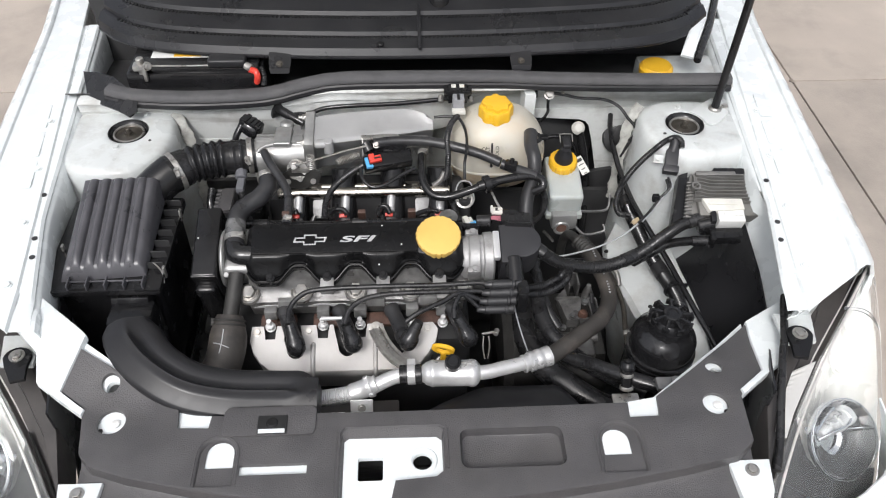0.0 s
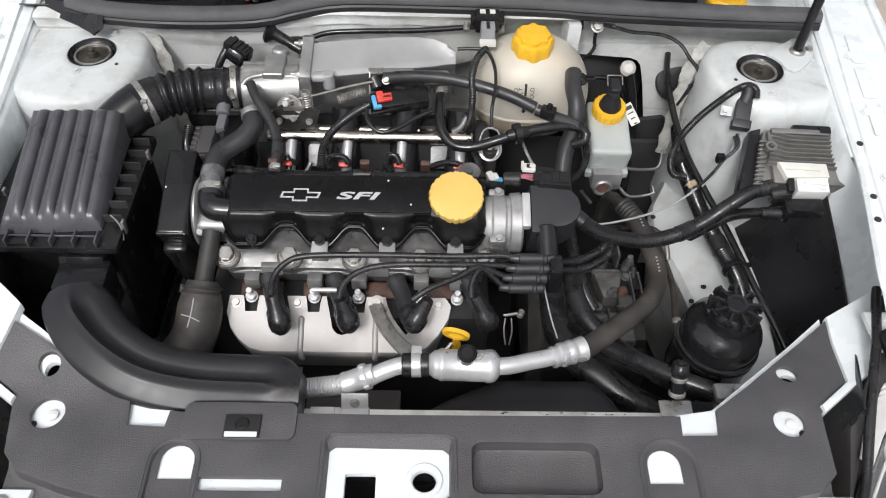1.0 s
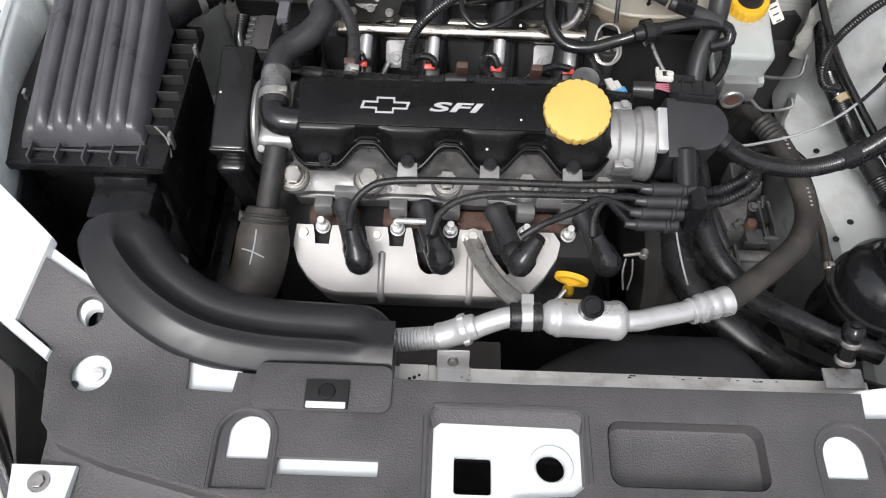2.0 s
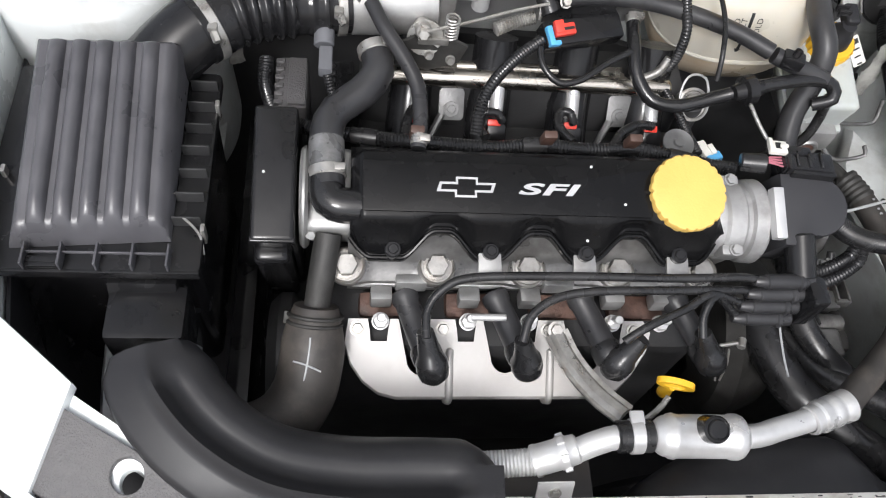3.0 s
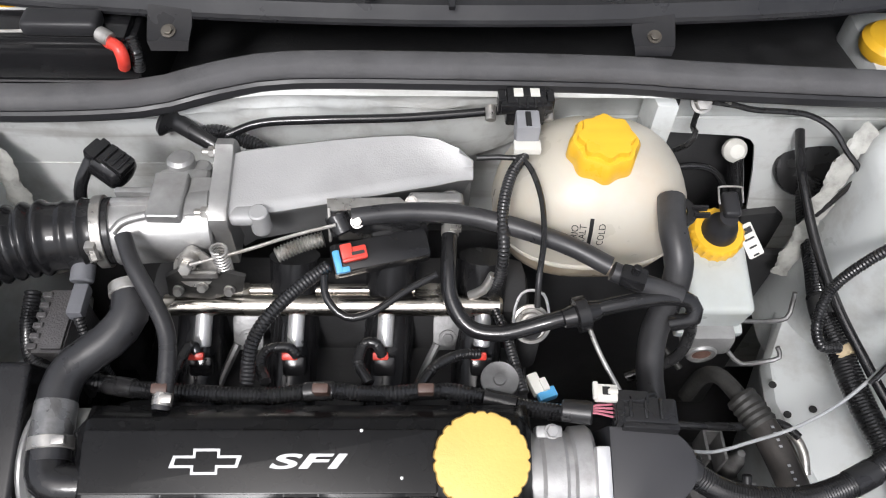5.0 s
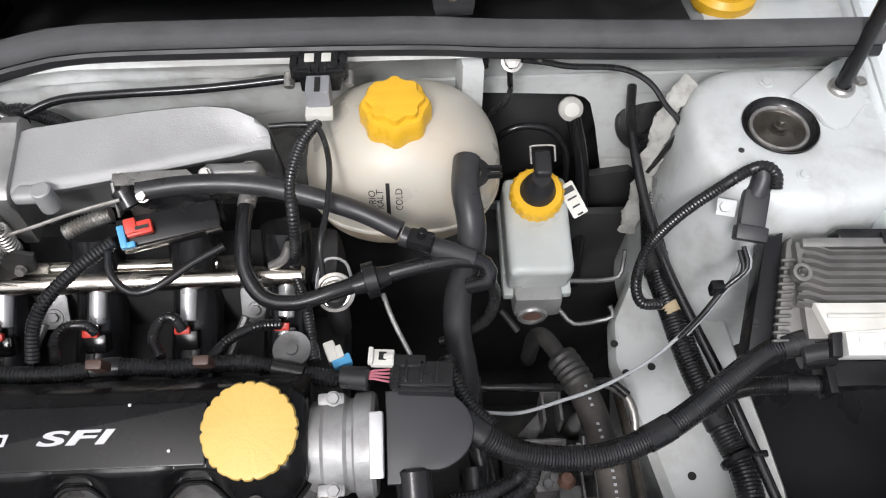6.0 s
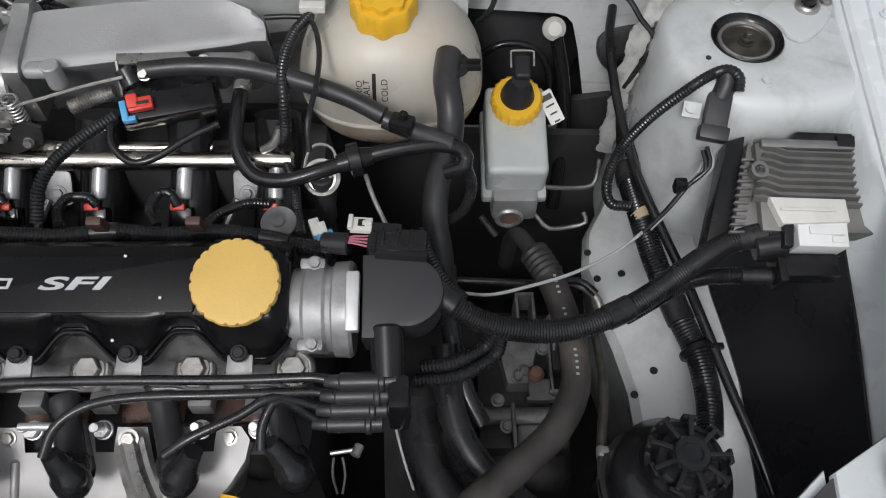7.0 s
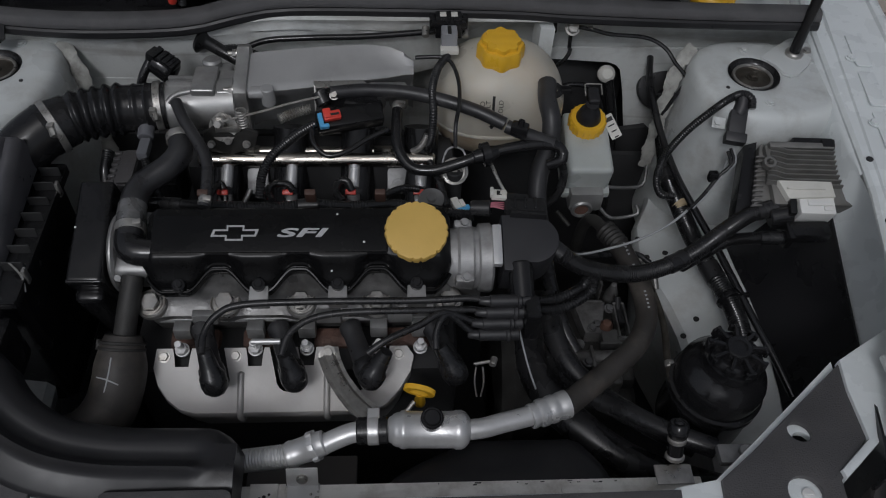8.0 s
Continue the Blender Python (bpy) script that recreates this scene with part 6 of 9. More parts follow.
# map sensor with red and blue plug
bm = BM()
box(bm, (0, 0, 0), (0.085, 0.026, 0.022), Matrix.Translation((-0.075, 1.088, 0.848)) @ Matrix.Rotation(radians(14), 4, "Z") @ Matrix.Rotation(radians(20), 4, "X"), 0.003)
box(bm, (0, 0, 0), (0.05, 0.012, 0.03), Matrix.Translation((-0.058, 1.105, 0.842)) @ Matrix.Rotation(radians(14), 4, "Z"), 0.002)
sensor = part("coil_sensor", bm, PLASTIC, engine)
bm = BM()
rot = Matrix.Rotation(radians(16), 4, "Z") @ Matrix.Rotation(radians(25), 4, "X")
q = (-0.096, 1.077, 0.862)
box(bm, (0, 0, 0), (0.022, 0.012, 0.008), Matrix.Translation(q) @ rot, 0.002)
box(bm, (-0.006, 0.003, 0.003), (0.010, 0.013, 0.006), Matrix.Translation(q) @ rot, 0.0015)
box(bm, (0, -0.002, 0.004), (0.012, 0.003, 0.003), Matrix.Translation(q) @ rot, 0.001)
plug_red = part("plug_red", bm, RED, sensor, "red plug")
bm = BM()
box(bm, (0.003, -0.0005, 0.0058), (0.011, 0.0028, 0.0008), Matrix.Translation(q) @ rot)
part("plug_slot", bm, INK, plug_red, "dark slot")
bm = BM()
q = (-0.110, 1.071, 0.858)
box(bm, (0, 0, 0), (0.006, 0.020, 0.009), Matrix.Translation(q) @ rot, 0.0015)
box(bm, (0.005, -0.008, 0.0), (0.008, 0.005, 0.008), Matrix.Translation(q) @ rot, 0.0015)
part("plug_blue", bm, BLUE, sensor, "light blue plug clip")
# idle valve and sensor on the throttle body
bm = BM()
IV = Matrix.Translation((-0.318, 1.172, 0.862)) @ Matrix.Rotation(radians(-30), 4, "Z") @ Matrix.Rotation(radians(20), 4, "Y")
lathe(bm, [(0, -0.022), (0.011, -0.022), (0.013, -0.018), (0.017, -0.014), (0.017, 0.008), (0.014, 0.012), (0.009, 0.014), (0, 0.014)], IV @ Matrix.Rotation(radians(90), 4, "Y"), 24)
box(bm, (0.002, 0, 0.014), (0.026, 0.020, 0.012), IV, 0.003)
box(bm, (-0.016, -0.002, 0.010), (0.020, 0.018, 0.014), IV, 0.002)
box(bm, (-0.016, -0.002, 0.018), (0.008, 0.022, 0.005), IV, 0.001)
for dx in (-0.004, 0.004, 0.010):
    box(bm, (dx, 0.0, 0.021), (0.002, 0.018, 0.003), IV, 0.0006, 1)
hose(bm, [IV @ Vector((-0.022, -0.002, 0.006)), (-0.352, 1.160, 0.846), (-0.356, 1.15, 0.80)], 0.006, 10)
part("idle_valve", bm, GLOSSBLACK, engine, "black idle valve with plug")
# lifting eye and fuel valve
bm = BM()
eye = (0.028, 0.989, 0.800)
lathe(bm, [(0, 0.001), (0.0145, 0.001), (0.0165, 0.0025), (0.0160, 0.004), (0.012, 0.003), (0.0055, 0.003), (0.005, 0.006), (0, 0.0065)], Matrix.Translation(eye) @ Matrix.Rotation(radians(8), 4, "X"), 28)
part("lifting_eye", bm, ALUDIRTY, engine, "dull zinc disc on a stud")
bm = BM()
vpos = Vector((0.061, 1.051, 0.790))
VM = axis_matrix(vpos, (0, -0.62, 0.78))
lathe(bm, [(0.012, -0.016), (0.0165, -0.014), (0.0168, -0.002), (0.0180, -0.001), (0.0180, 0.0015), (0.0150, 0.0022), (0.0140, 0.0004), (0.0110, 0.0004), (0.0100, 0.003), (0.0075, 0.0036), (0.0068, 0.001), (0.0040, 0.001), (0.003, 0.004), (0, 0.0045)], VM, 36)
part("egr_valve", bm, ZINC, engine, "round zinc valve")
bm = BM()
bail = [vpos + Vector(v) for v in ((-0.0165, 0.000, 0.003), (-0.0150, 0.010, 0.012), (-0.0095, 0.019, 0.021), (0.0, 0.0215, 0.0235), (0.0105, 0.0185, 0.021), (0.0150, 0.010, 0.012), (0.0160, 0.000, 0.003))]
sweep(bm, spline(bail, 0.004), lambda k, s: circle(0.0014, 8))
part("wire_bail", bm, BRIGHT, engine, "bright wire bail")
bm = BM()
cyl(bm, vpos + Vector((0, 0, 0.002)), vpos + Vector((0.0, -0.004, -0.06)), 0.0115, 0.010, 18)
part("valve_stalk", bm, DARK, engine)

plugc = thing("wire_connector", "small white and blue wire connector beside the loom", "connector", (0.066, 0.990, 0.780))
q = Vector((0.060, 0.990, 0.790))
bm = BM()
box(bm, (0, 0, 0), (0.010, 0.020, 0.010), Matrix.Translation(q) @ Matrix.Rotation(radians(20), 4, "Z"), 0.002)
box(bm, (0.006, -0.004, 0.004), (0.006, 0.012, 0.006), Matrix.Translation(q) @ Matrix.Rotation(radians(20), 4, "Z"), 0.001)
part("housing", bm, OFFWHITE, plugc)
bm = BM()
box(bm, (0, 0, 0), (0.017, 0.010, 0.009), Matrix.Translation((0.069, 0.981, 0.790)) @ Matrix.Rotation(radians(20), 4, "Z"), 0.002)
part("latch", bm, BLUE, plugc, "blue plastic latch")

# alternator behind the timing cover
alt = thing("relay_block", "grey-black toothed relay block behind the timing cover", "relay block", (-0.36, 1.03, 0.70))
for q, w, d, h, m in (((-0.361, 1.048, 0.800), 0.029, 0.066, 0.09, TEXBLACK), ((-0.313, 1.072, 0.775), 0.024, 0.060, 0.06, PLASTIC)):
    bm = BM()
    q = Vector(q)
    box(bm, q + Vector((0, 0, -h / 2)), (w, d, h), Matrix.Identity(4), 0.004)
    box(bm, q + Vector((0.004, 0, 0.001)), (w * 0.6, d * 0.9, 0.004), Matrix.Identity(4), 0.001)
    body = part("body", bm, m, alt)
    for k in range(6):
        bm = BM()
        box(bm, q + Vector((-w / 2 + 0.001, -d * 0.40 + d * 0.16 * k, -0.002)), (0.009, d * 0.09, 0.008), None, 0.001, 1)
        part("tooth", bm, m, body)
# breather hoses
def hose_thing(name, pts, r, material, label, category="hose", clamps=(), corrugated=False, group="", r_end=None, pitch=0.0032, bands=()):
    """A hose with worm-drive clamps at the given shares of its length."""
    h = thing(name, label, category, pts[0], group)
    bm = BM()
    if corrugated:
        loom(bm, pts, r, pitch, 0.075 if r > 0.010 else 0.13)
        material = LOOM
    else:
        hose(bm, pts, r, 14, r_end=r_end)
    part("sleeve" if corrugated else "tube", bm, material, h)
    ps = spline(pts, 0.004)
    for c in clamps:
        k = min(len(ps) - 2, max(1, int(c * (len(ps) - 1))))
        d = (ps[k + 1] - ps[k - 1]).normalized()
        bm = BM()
        rc = r + ((r_end - r) * c if r_end else 0.0)
        cyl(bm, ps[k] - d * 0.005, ps[k] + d * 0.005, rc * 1.10, seg=22, bevel=0.04)
        box(bm, (rc * 0.7, rc * 0.85, 0.0), (0.010, 0.007, 0.007), axis_matrix(ps[k], d), 0.0015)
        part("clamp", bm, ZINC, h, "zinc hose clamp")
    for c in bands:  # turns of tape
        k = min(len(ps) - 5, max(4, int(c * (len(ps) - 1))))
        bm = BM()
        hose(bm, [ps[k - 3], ps[k], ps[k + 3]], r * 1.06, 16)
        part("tape", bm, RUBBER, h, "smooth black tape")
    return h


breather = hose_thing("breather_hose", [(-0.283, 1.053, 0.850), (-0.279, 1.027, 0.845), (-0.294, 1.006, 0.838), (-0.318, 0.988, 0.832), (-0.326, 0.966, 0.828), (-0.325, 0.938, 0.824), (-0.323, 0.912, 0.818)], 0.0155, RUBBERG, "grey-black rubber breather hose with clamps", clamps=(0.02, 0.93))
bm = BM()
hose(bm, [(-0.3258, 0.956, 0.8268), (-0.3252, 0.942, 0.8248), (-0.3245, 0.928, 0.8222)], 0.0164, 18)
part("sleeve", bm, SLEEVE, breather, "scuffed silver-grey sleeve")
bm = BM()
hose(bm, [(-0.325, 0.935, 0.820), (-0.325, 0.912, 0.816), (-0.321, 0.900, 0.814), (-0.311, 0.896, 0.813), (-0.293, 0.896, 0.812)], 0.0165, 16)
part("breather_elbow", bm, GLOSSBLACK, engine, "black plastic breather elbow")
hose_thing("vent_hose", [(-0.287, 1.083, 0.878), (-0.274, 1.056, 0.872), (-0.255, 1.028, 0.862), (-0.243, 1.005, 0.852), (-0.240, 0.976, 0.842), (-0.242, 0.948, 0.832)], 0.0072, RUBBERG, "thin grey rubber vent hose with clamp", clamps=(0.97,))
hose_thing("fuel_hose", [(-0.099, 1.107, 0.874), (-0.056, 1.113, 0.874), (-0.004, 1.112, 0.872), (0.042, 1.102, 0.868), (0.088, 1.087, 0.862), (0.123, 1.070, 0.855)], 0.0088, RUBBERG, "grey rubber hose running to the coolant tank", clamps=())
grey_end = hose_thing("fuel_hose", [(0.124, 1.064, 0.857), (0.146, 1.056, 0.852), (0.165, 1.053, 0.846), (0.184, 1.049, 0.840)], 0.0088, RUBBERG, "grey rubber hose end beside the coolant tank", clamps=())
bm = BM()
q = Vector((0.140, 1.055, 0.860))
box(bm, q, (0.022, 0.016, 0.014), Matrix.Translation(q) @ Matrix.Rotation(radians(-20), 4, "Z") @ Matrix.Translation(-q), 0.003)
cyl(bm, q + Vector((0, 0, 0.004)), q + Vector((0.002, 0.002, 0.013)), 0.004)
part("clip", bm, PLASTIC, grey_end, "black plastic clip")
hose_thing("servo_hose", [(-0.013, 1.120, 0.845), (-0.015, 1.084, 0.838), (-0.013, 1.055, 0.826), (0.003, 1.033, 0.815), (0.031, 1.027, 0.815), (0.067, 1.032, 0.824), (0.098, 1.035, 0.836), (0.138, 1.042, 0.842), (0.172, 1.047, 0.842), (0.194, 1.046, 0.836), (0.197, 1.036, 0.826), (0.180, 1.037, 0.815)], 0.0072, GLOSSBLACK, "glossy black brake servo hose", clamps=(0.01,))
valve_at = Vector((0.097, 1.033, 0.837))
bm = BM()
lathe(bm, [(0, -0.016), (0.008, -0.016), (0.010, -0.006), (0.0155, -0.005), (0.0155, 0.005), (0.010, 0.006), (0.008, 0.016), (0, 0.016)], axis_matrix(valve_at, (1, 0.25, 0.1)), 20)
single("check_valve", bm, PLASTIC, "black check valve in the servo hose", "valve")
tank_hose = hose_thing("tank_hose", [(0.183, 1.132, 0.872), (0.180, 1.101, 0.868), (0.184, 1.074, 0.855), (0.182, 1.059, 0.825), (0.172, 1.043, 0.795), (0.170, 1.019, 0.765), (0.176, 0.993, 0.735), (0.178, 0.963, 0.700)], 0.0125, RUBBERG, "grey rubber hose under the coolant tank", clamps=())

bm = BM()
q = Vector((0.185, 1.116, 0.872))
ring = [q + Vector((0.0135 * math.cos(a), 0.0135 * math.sin(a), 0.002)) for a in (math.pi * i / 8 for i in range(-6, 7))]
sweep(bm, ring, lambda k, s: [(-0.004, -0.0008), (0.004, -0.0008), (0.004, 0.0008), (-0.004, 0.0008)])
for dz in (-0.004, 0.004):
    box(bm, q + Vector((0.020, -0.002 + dz, 0.004)), (0.014, 0.003, 0.006), None, 0.001)
part("spring_clip", bm, PLASTIC, tank_hose, "black spring clip")

# ================= air filter box =================
airbox = thing("air_filter_box", "black plastic air filter box with ribbed lid", "air box", (-0.515, 0.93, 0.60))
LID = [(-0.577, 1.022), (-0.457, 1.026), (-0.455, 0.857), (-0.581, 0.848)]
bm = BM()
rows = []
for i in range(101):
    u = i / 100
    rib = 0.0
    w = (u - 0.10) / 0.80 * 5
    if 0 < w < 5:
        g = abs(w % 1.0 - 0.5) * 2
        rib = 0.0095 * max(0.0, 1 - (g / 0.74) ** 2) ** 0.55
    row = []
    for j in range(41):
        v = j / 40
        x = (LID[0][0] * (1 - u) + LID[1][0] * u) * (1 - v) + (LID[3][0] * (1 - u) + LID[2][0] * u) * v
        y = (LID[0][1] * (1 - u) + LID[1][1] * u) * (1 - v) + (LID[3][1] * (1 - u) + LID[2][1] * u) * v
        z = 0.888 - 0.050 * v
        edge = min(u, 1 - u) * 0.125
        edge2 = min(v, 1 - v) * 0.165
        fade = min(1.0, max(0.0, (edge2 - 0.007) / 0.016)) ** 0.5
        z -= 0.014 * max(0.0, 1 - min(edge, edge2) / 0.010) ** 2
        row.append((x, y, z - 0.007 + rib * fade))
    rows.append(row)
vs = grid_surface(bm, rows)
rim = [r[0] for r in vs] + vs[-1][1:] + [r[-1] for r in reversed(vs[:-1])] + list(reversed(vs[0][1:-1]))
c = Vector((-0.518, 0.940, 0.0))
low = [bm.verts.new((c.x + (v.co.x - c.x) * 1.02, c.y + (v.co.y - c.y) * 1.02, 0.812 + 0.25 * (v.co.y - 0.86) * 0.25)) for v in rim]
for i in range(len(rim)):
    j = (i + 1) % len(rim)
    bm.faces.new((rim[i], rim[j], low[j], low[i]))
lid = part("lid", bm, LIDBLACK, airbox, "ribbed black lid", 35)
bm = BM()
prism(bm, rounded(-0.612, 0.826, -0.428, 1.044, 0.006), 0.800, 0.811, bevel=0.0015)
prism(bm, rounded(-0.600, 0.842, -0.436, 1.036, 0.014), 0.58, 0.800)
box(bm, (-0.520, 0.8255, 0.8075), (0.184, 0.003, 0.010), None, 0.001)
part("case", bm, PLASTIC, airbox)
for k in range(7):
    bm = BM()
    box(bm, (-0.442, 0.872 + 0.025 * k, 0.818), (0.024, 0.0016, 0.014), Matrix.Identity(4), 0.0004, 1)
    part("rib", bm, DARK, lid)
for k in range(5):
    bm = BM()
    box(bm, (-0.567 + 0.0285 * k, 0.8365, 0.817), (0.0020, 0.021, 0.013), None, 0.0005, 1)
    part("rib", bm, LIDBLACK, lid)
bm = BM()
box(bm, (-0.510, 0.8395, 0.8185), (0.116, 0.0015, 0.003), None, 0.0004, 1)
part("hook_rail", bm, LIDBLACK, lid)
bm = BM()
box(bm, (-0.553, 0.834, 0.815), (0.026, 0.006, 0.004), None, 0.001)
box(bm, (-0.553, 0.829, 0.812), (0.026, 0.004, 0.010), None, 0.001)
part("hook", bm, PLASTIC, lid)
bm = BM()
hose(bm, [(-0.444, 0.872, 0.824), (-0.436, 0.866, 0.820), (-0.430, 0.860, 0.812), (-0.428, 0.850, 0.800)], 0.0012, 6)
part("spring_wire", bm, ZINC, lid, "thin zinc spring wire")
for x, y in ((-0.428, 0.865), (-0.428, 1.0), (-0.60, 0.92)):
    bm = BM()
    box(bm, (x, y, 0.810), (0.004, 0.008, 0.022), None, 0.0012)
    part("clip", bm, ZINC, airbox, "zinc spring clip")
bm = BM()
hose(bm, [(-0.496, 1.035, 0.815), (-0.476, 1.047, 0.832), (-0.459, 1.060, 0.842), (-0.443, 1.072, 0.848)], 0.0335, 28)
part("outlet", bm, PLASTIC, airbox, "glossy black outlet neck")
bm = BM()
box(bm, (-0.477, 0.823, 0.765), (0.058, 0.030, 0.060), Matrix.Translation((-0.477, 0.823, 0.765)) @ Matrix.Rotation(radians(-24), 4, "X") @ Matrix.Translation((0.477, -0.823, -0.765)), 0.004)
box(bm, (-0.472, 0.800, 0.755), (0.066, 0.050, 0.070), None, 0.006)
neck = part("inlet_neck", bm, PLASTIC, airbox)
# thin strip along the neck's lip, paler than the neck
bm = BM()
box(bm, (-0.480, 0.806, 0.7635), (0.050, 0.006, 0.005), None, 0.002)
part("neck_lip", bm, GREYPL, neck, "grey strip along the neck lip")

splash = BM()
prism(splash, [(-0.430, 0.74), (-0.402, 0.74), (-0.402, 1.16), (-0.430, 1.16)], 0.40, 0.60, bevel=0.012)
single("splash_shield", splash, PLASTIC, "dark plastic splash shield beside the engine", "splash shield")
# intake bellows
bell = thing("intake_bellows", "black corrugated rubber intake bellows with clamps", "intake hose", (-0.38, 1.08, 0.84))
bpts = spline([(-0.449, 1.063, 0.848), (-0.434, 1.074, 0.850), (-0.411, 1.087, 0.852), (-0.376, 1.098, 0.852), (-0.344, 1.104, 0.851), (-0.308, 1.110, 0.850)], 0.0022)
L = sum((b - a).length for a, b in zip(bpts, bpts[1:]))


def bell_r(s):
    t = s / L
    if t < 0.22:
        return 0.0345 - 0.012 * t
    if 0.24 < t < 0.66:
        return 0.0292 + 0.0046 * (0.5 + 0.5 * math.cos((t - 0.24) / 0.42 * 2 * math.pi * 5 + math.pi)) ** 0.7
    if 0.70 < t < 0.90:
        return 0.0298 + 0.0022 * max(0.0, math.cos((t - 0.70) / 0.20 * 2 * math.pi * 2 + math.pi)) ** 4
    return 0.0298


bm = BM()
sweep(bm, bpts, lambda k, s: circle(bell_r(s), 28))
part("bellows", bm, PLASTIC, bell, "", 60)
for t in (0.08, 0.95):
    k = int(t * (len(bpts) - 1))
    d = (bpts[k + 1] - bpts[k - 1]).normalized()
    bm = BM()
    cyl(bm, bpts[k] - d * 0.0045, bpts[k] + d * 0.0045, 0.0352 if t < 0.5 else 0.0322, seg=36, bevel=0.02)
    q = bpts[k] + Vector((0.010, -0.024, 0.020)) if t < 0.5 else bpts[k] + Vector((0.0, -0.028, 0.014))
    box(bm, q, (0.009, 0.009, 0.011), None, 0.002)
    cyl(bm, q, q + Vector((0.005, -0.011, -0.005)), 0.0042, seg=6)
    part("clamp", bm, ZINC, bell, "bright steel hose clamp")
bm = BM()
q = Vector((-0.331, 1.065, 0.835))
cyl(bm, q + Vector((0, 0.02, 0.006)), q, 0.010)
box(bm, q + Vector((0.002, -0.018, -0.002)), (0.013, 0.030, 0.012), None, 0.002)
part("air_sensor", bm, GREYPL, bell, "grey plug of the air temperature sensor")
bm = BM()
loom(bm, [q + Vector((0.004, -0.032, -0.004)), q + Vector((0.012, -0.05, -0.03)), q + Vector((0.02, -0.06, -0.07))], 0.005)
part("wire", bm, RUBBER, bell)

# intake snorkel
snork = thing("intake_snorkel", "black plastic intake snorkel with a raised bead", "air duct", (-0.4, 0.7, 0.74))
spts = spline([(-0.453, 0.757, 0.813), (-0.441, 0.725, 0.811), (-0.409, 0.690, 0.801), (-0.3625, 0.6655, 0.786), (-0.3065, 0.657, 0.775), (-0.244, 0.656, 0.770), (-0.176, 0.654, 0.770)], 0.008)
ND = len(spts) - 1


def duct_ring(k, s):
    """A flat front shelf, a bead along the crest and a slope down to the back."""
    crest = min(1.0, max(0.0, (k - 2) / 3), max(0.0, (ND - 3 - k) / 2))
    tail = max(0.0, (k - (ND - 4)) / 4)
    head = max(0.0, (2 - k) / 2)
    inner = 1.0 - 0.62 * tail ** 2 - 0.25 * head
    outer = 1.0 - 0.18 * head
    low = 0.002 * max(0.0, (k / ND - 0.55) / 0.45)  # the shelf sinks to the cover at the mouth
    pts = [(0.036 * outer, -0.034), (0.043 * outer, -0.030), (0.0435 * outer, 0.002 - low), (0.0415 * outer, 0.007 - low), (0.038 * outer, 0.0095 - low), (0.020, 0.0150 - 0.4 * low), (0.0145, 0.0155 + 0.002 * crest), (0.0115, 0.0160 + 0.0075 * crest), (0.0080, 0.0165 + 0.0100 * crest), (0.0050, 0.0160 + 0.0060 * crest), (0.0015, 0.0150 - 0.0030 * crest), (-0.004, 0.0135 - 0.0070 * crest), (-0.012, 0.0118 - 0.0050 * crest), (-0.018, 0.0100 - 0.0010 * crest), (-0.024 * inner, 0.007), (-0.033 * inner, 0.000), (-0.038 * inner, -0.010), (-0.041 * inner, -0.034)]
    return pts


bm = BM()
sweep(bm, spts, duct_ring)
part("duct", bm, SATINBLACK, snork, "", 50)
bm = BM()
e = spts[-1]
prism(bm, rounded(-0.302, 0.576, e.x + 0.001, 0.622, 0.009), 0.7806, 0.7832, bevel=0.0010)
part("mouth_flap", bm, TEXBLACK, snork)
bm = BM()
q = Vector((-0.234, 0.591, 0.785))
box(bm, q, (0.040, 0.028, 0.003), None, 0.0008)
part("latch_window", bm, INK, snork, "dark latch window")
bm = BM()
box(bm, q + Vector((0.0, -0.011, 0.001)), (0.036, 0.006, 0.003), None, 0.0006)
part("latch_edge", bm, WHITE, snork)
bm = BM()
cyl(bm, q + Vector((0, 0.002, 0)), q + Vector((0, 0.002, 0.004)), 0.0085, 0.0075, 20)
part("latch_button", bm, PLASTIC, snork)

# ================= coolant tank =================
tank = thing("coolant_tank", "off-white translucent coolant tank with yellow cap", "tank", (0.126, 1.19, 0.73))
def sp(v, e):
    return math.copysign(abs(v) ** e, v)


def tank_point(ph, th):
    x = 0.094 * sp(math.cos(ph), 0.86) * sp(math.cos(th), 0.80)
    y = 0.076 * sp(math.cos(ph), 0.86) * sp(math.sin(th), 0.80)
    z = 0.086 * sp(math.sin(ph), 0.86)
    x *= 1.0 - 0.14 * max(0.0, z / 0.086) ** 1.5
    return (0.126 + x, 1.185 + y - 0.10 * z, 0.808 + z)


for first, last, skin, words in ((0, 15, TANKLOW, "lower half stained brown by coolant"), (15, 32, TANK, "milky upper half")):
    bm = BM()
    grid_surface(bm, [[tank_point(-math.pi / 2 + math.pi * i / 32, 2 * math.pi * j / 48) for j in range(49)] for i in range(first, last + 1)])
    bmesh.ops.remove_doubles(bm, verts=bm.verts, dist=1e-4)
    part("shell", bm, skin, tank, words, 70)
bm = BM()
seam = [Vector((0.126 + 0.0915 * math.copysign(abs(math.cos(a)) ** 0.8, math.cos(a)), 1.188 + 0.0775 * math.copysign(abs(math.sin(a)) ** 0.8, math.sin(a)), 0.795)) for a in (2 * math.pi * i / 60 for i in range(61))]
sweep(bm, seam, lambda k, s: circle(0.003, 8), closed_ends=False)
part("seam", bm, TANK, tank)
bm = BM()
vs = lathe(bm, [(0.022, -0.012), (0.0315, -0.010), (0.033, -0.004), (0.0325, 0.017), (0.030, 0.021), (0.020, 0.022), (0, 0.022)], None, 72)
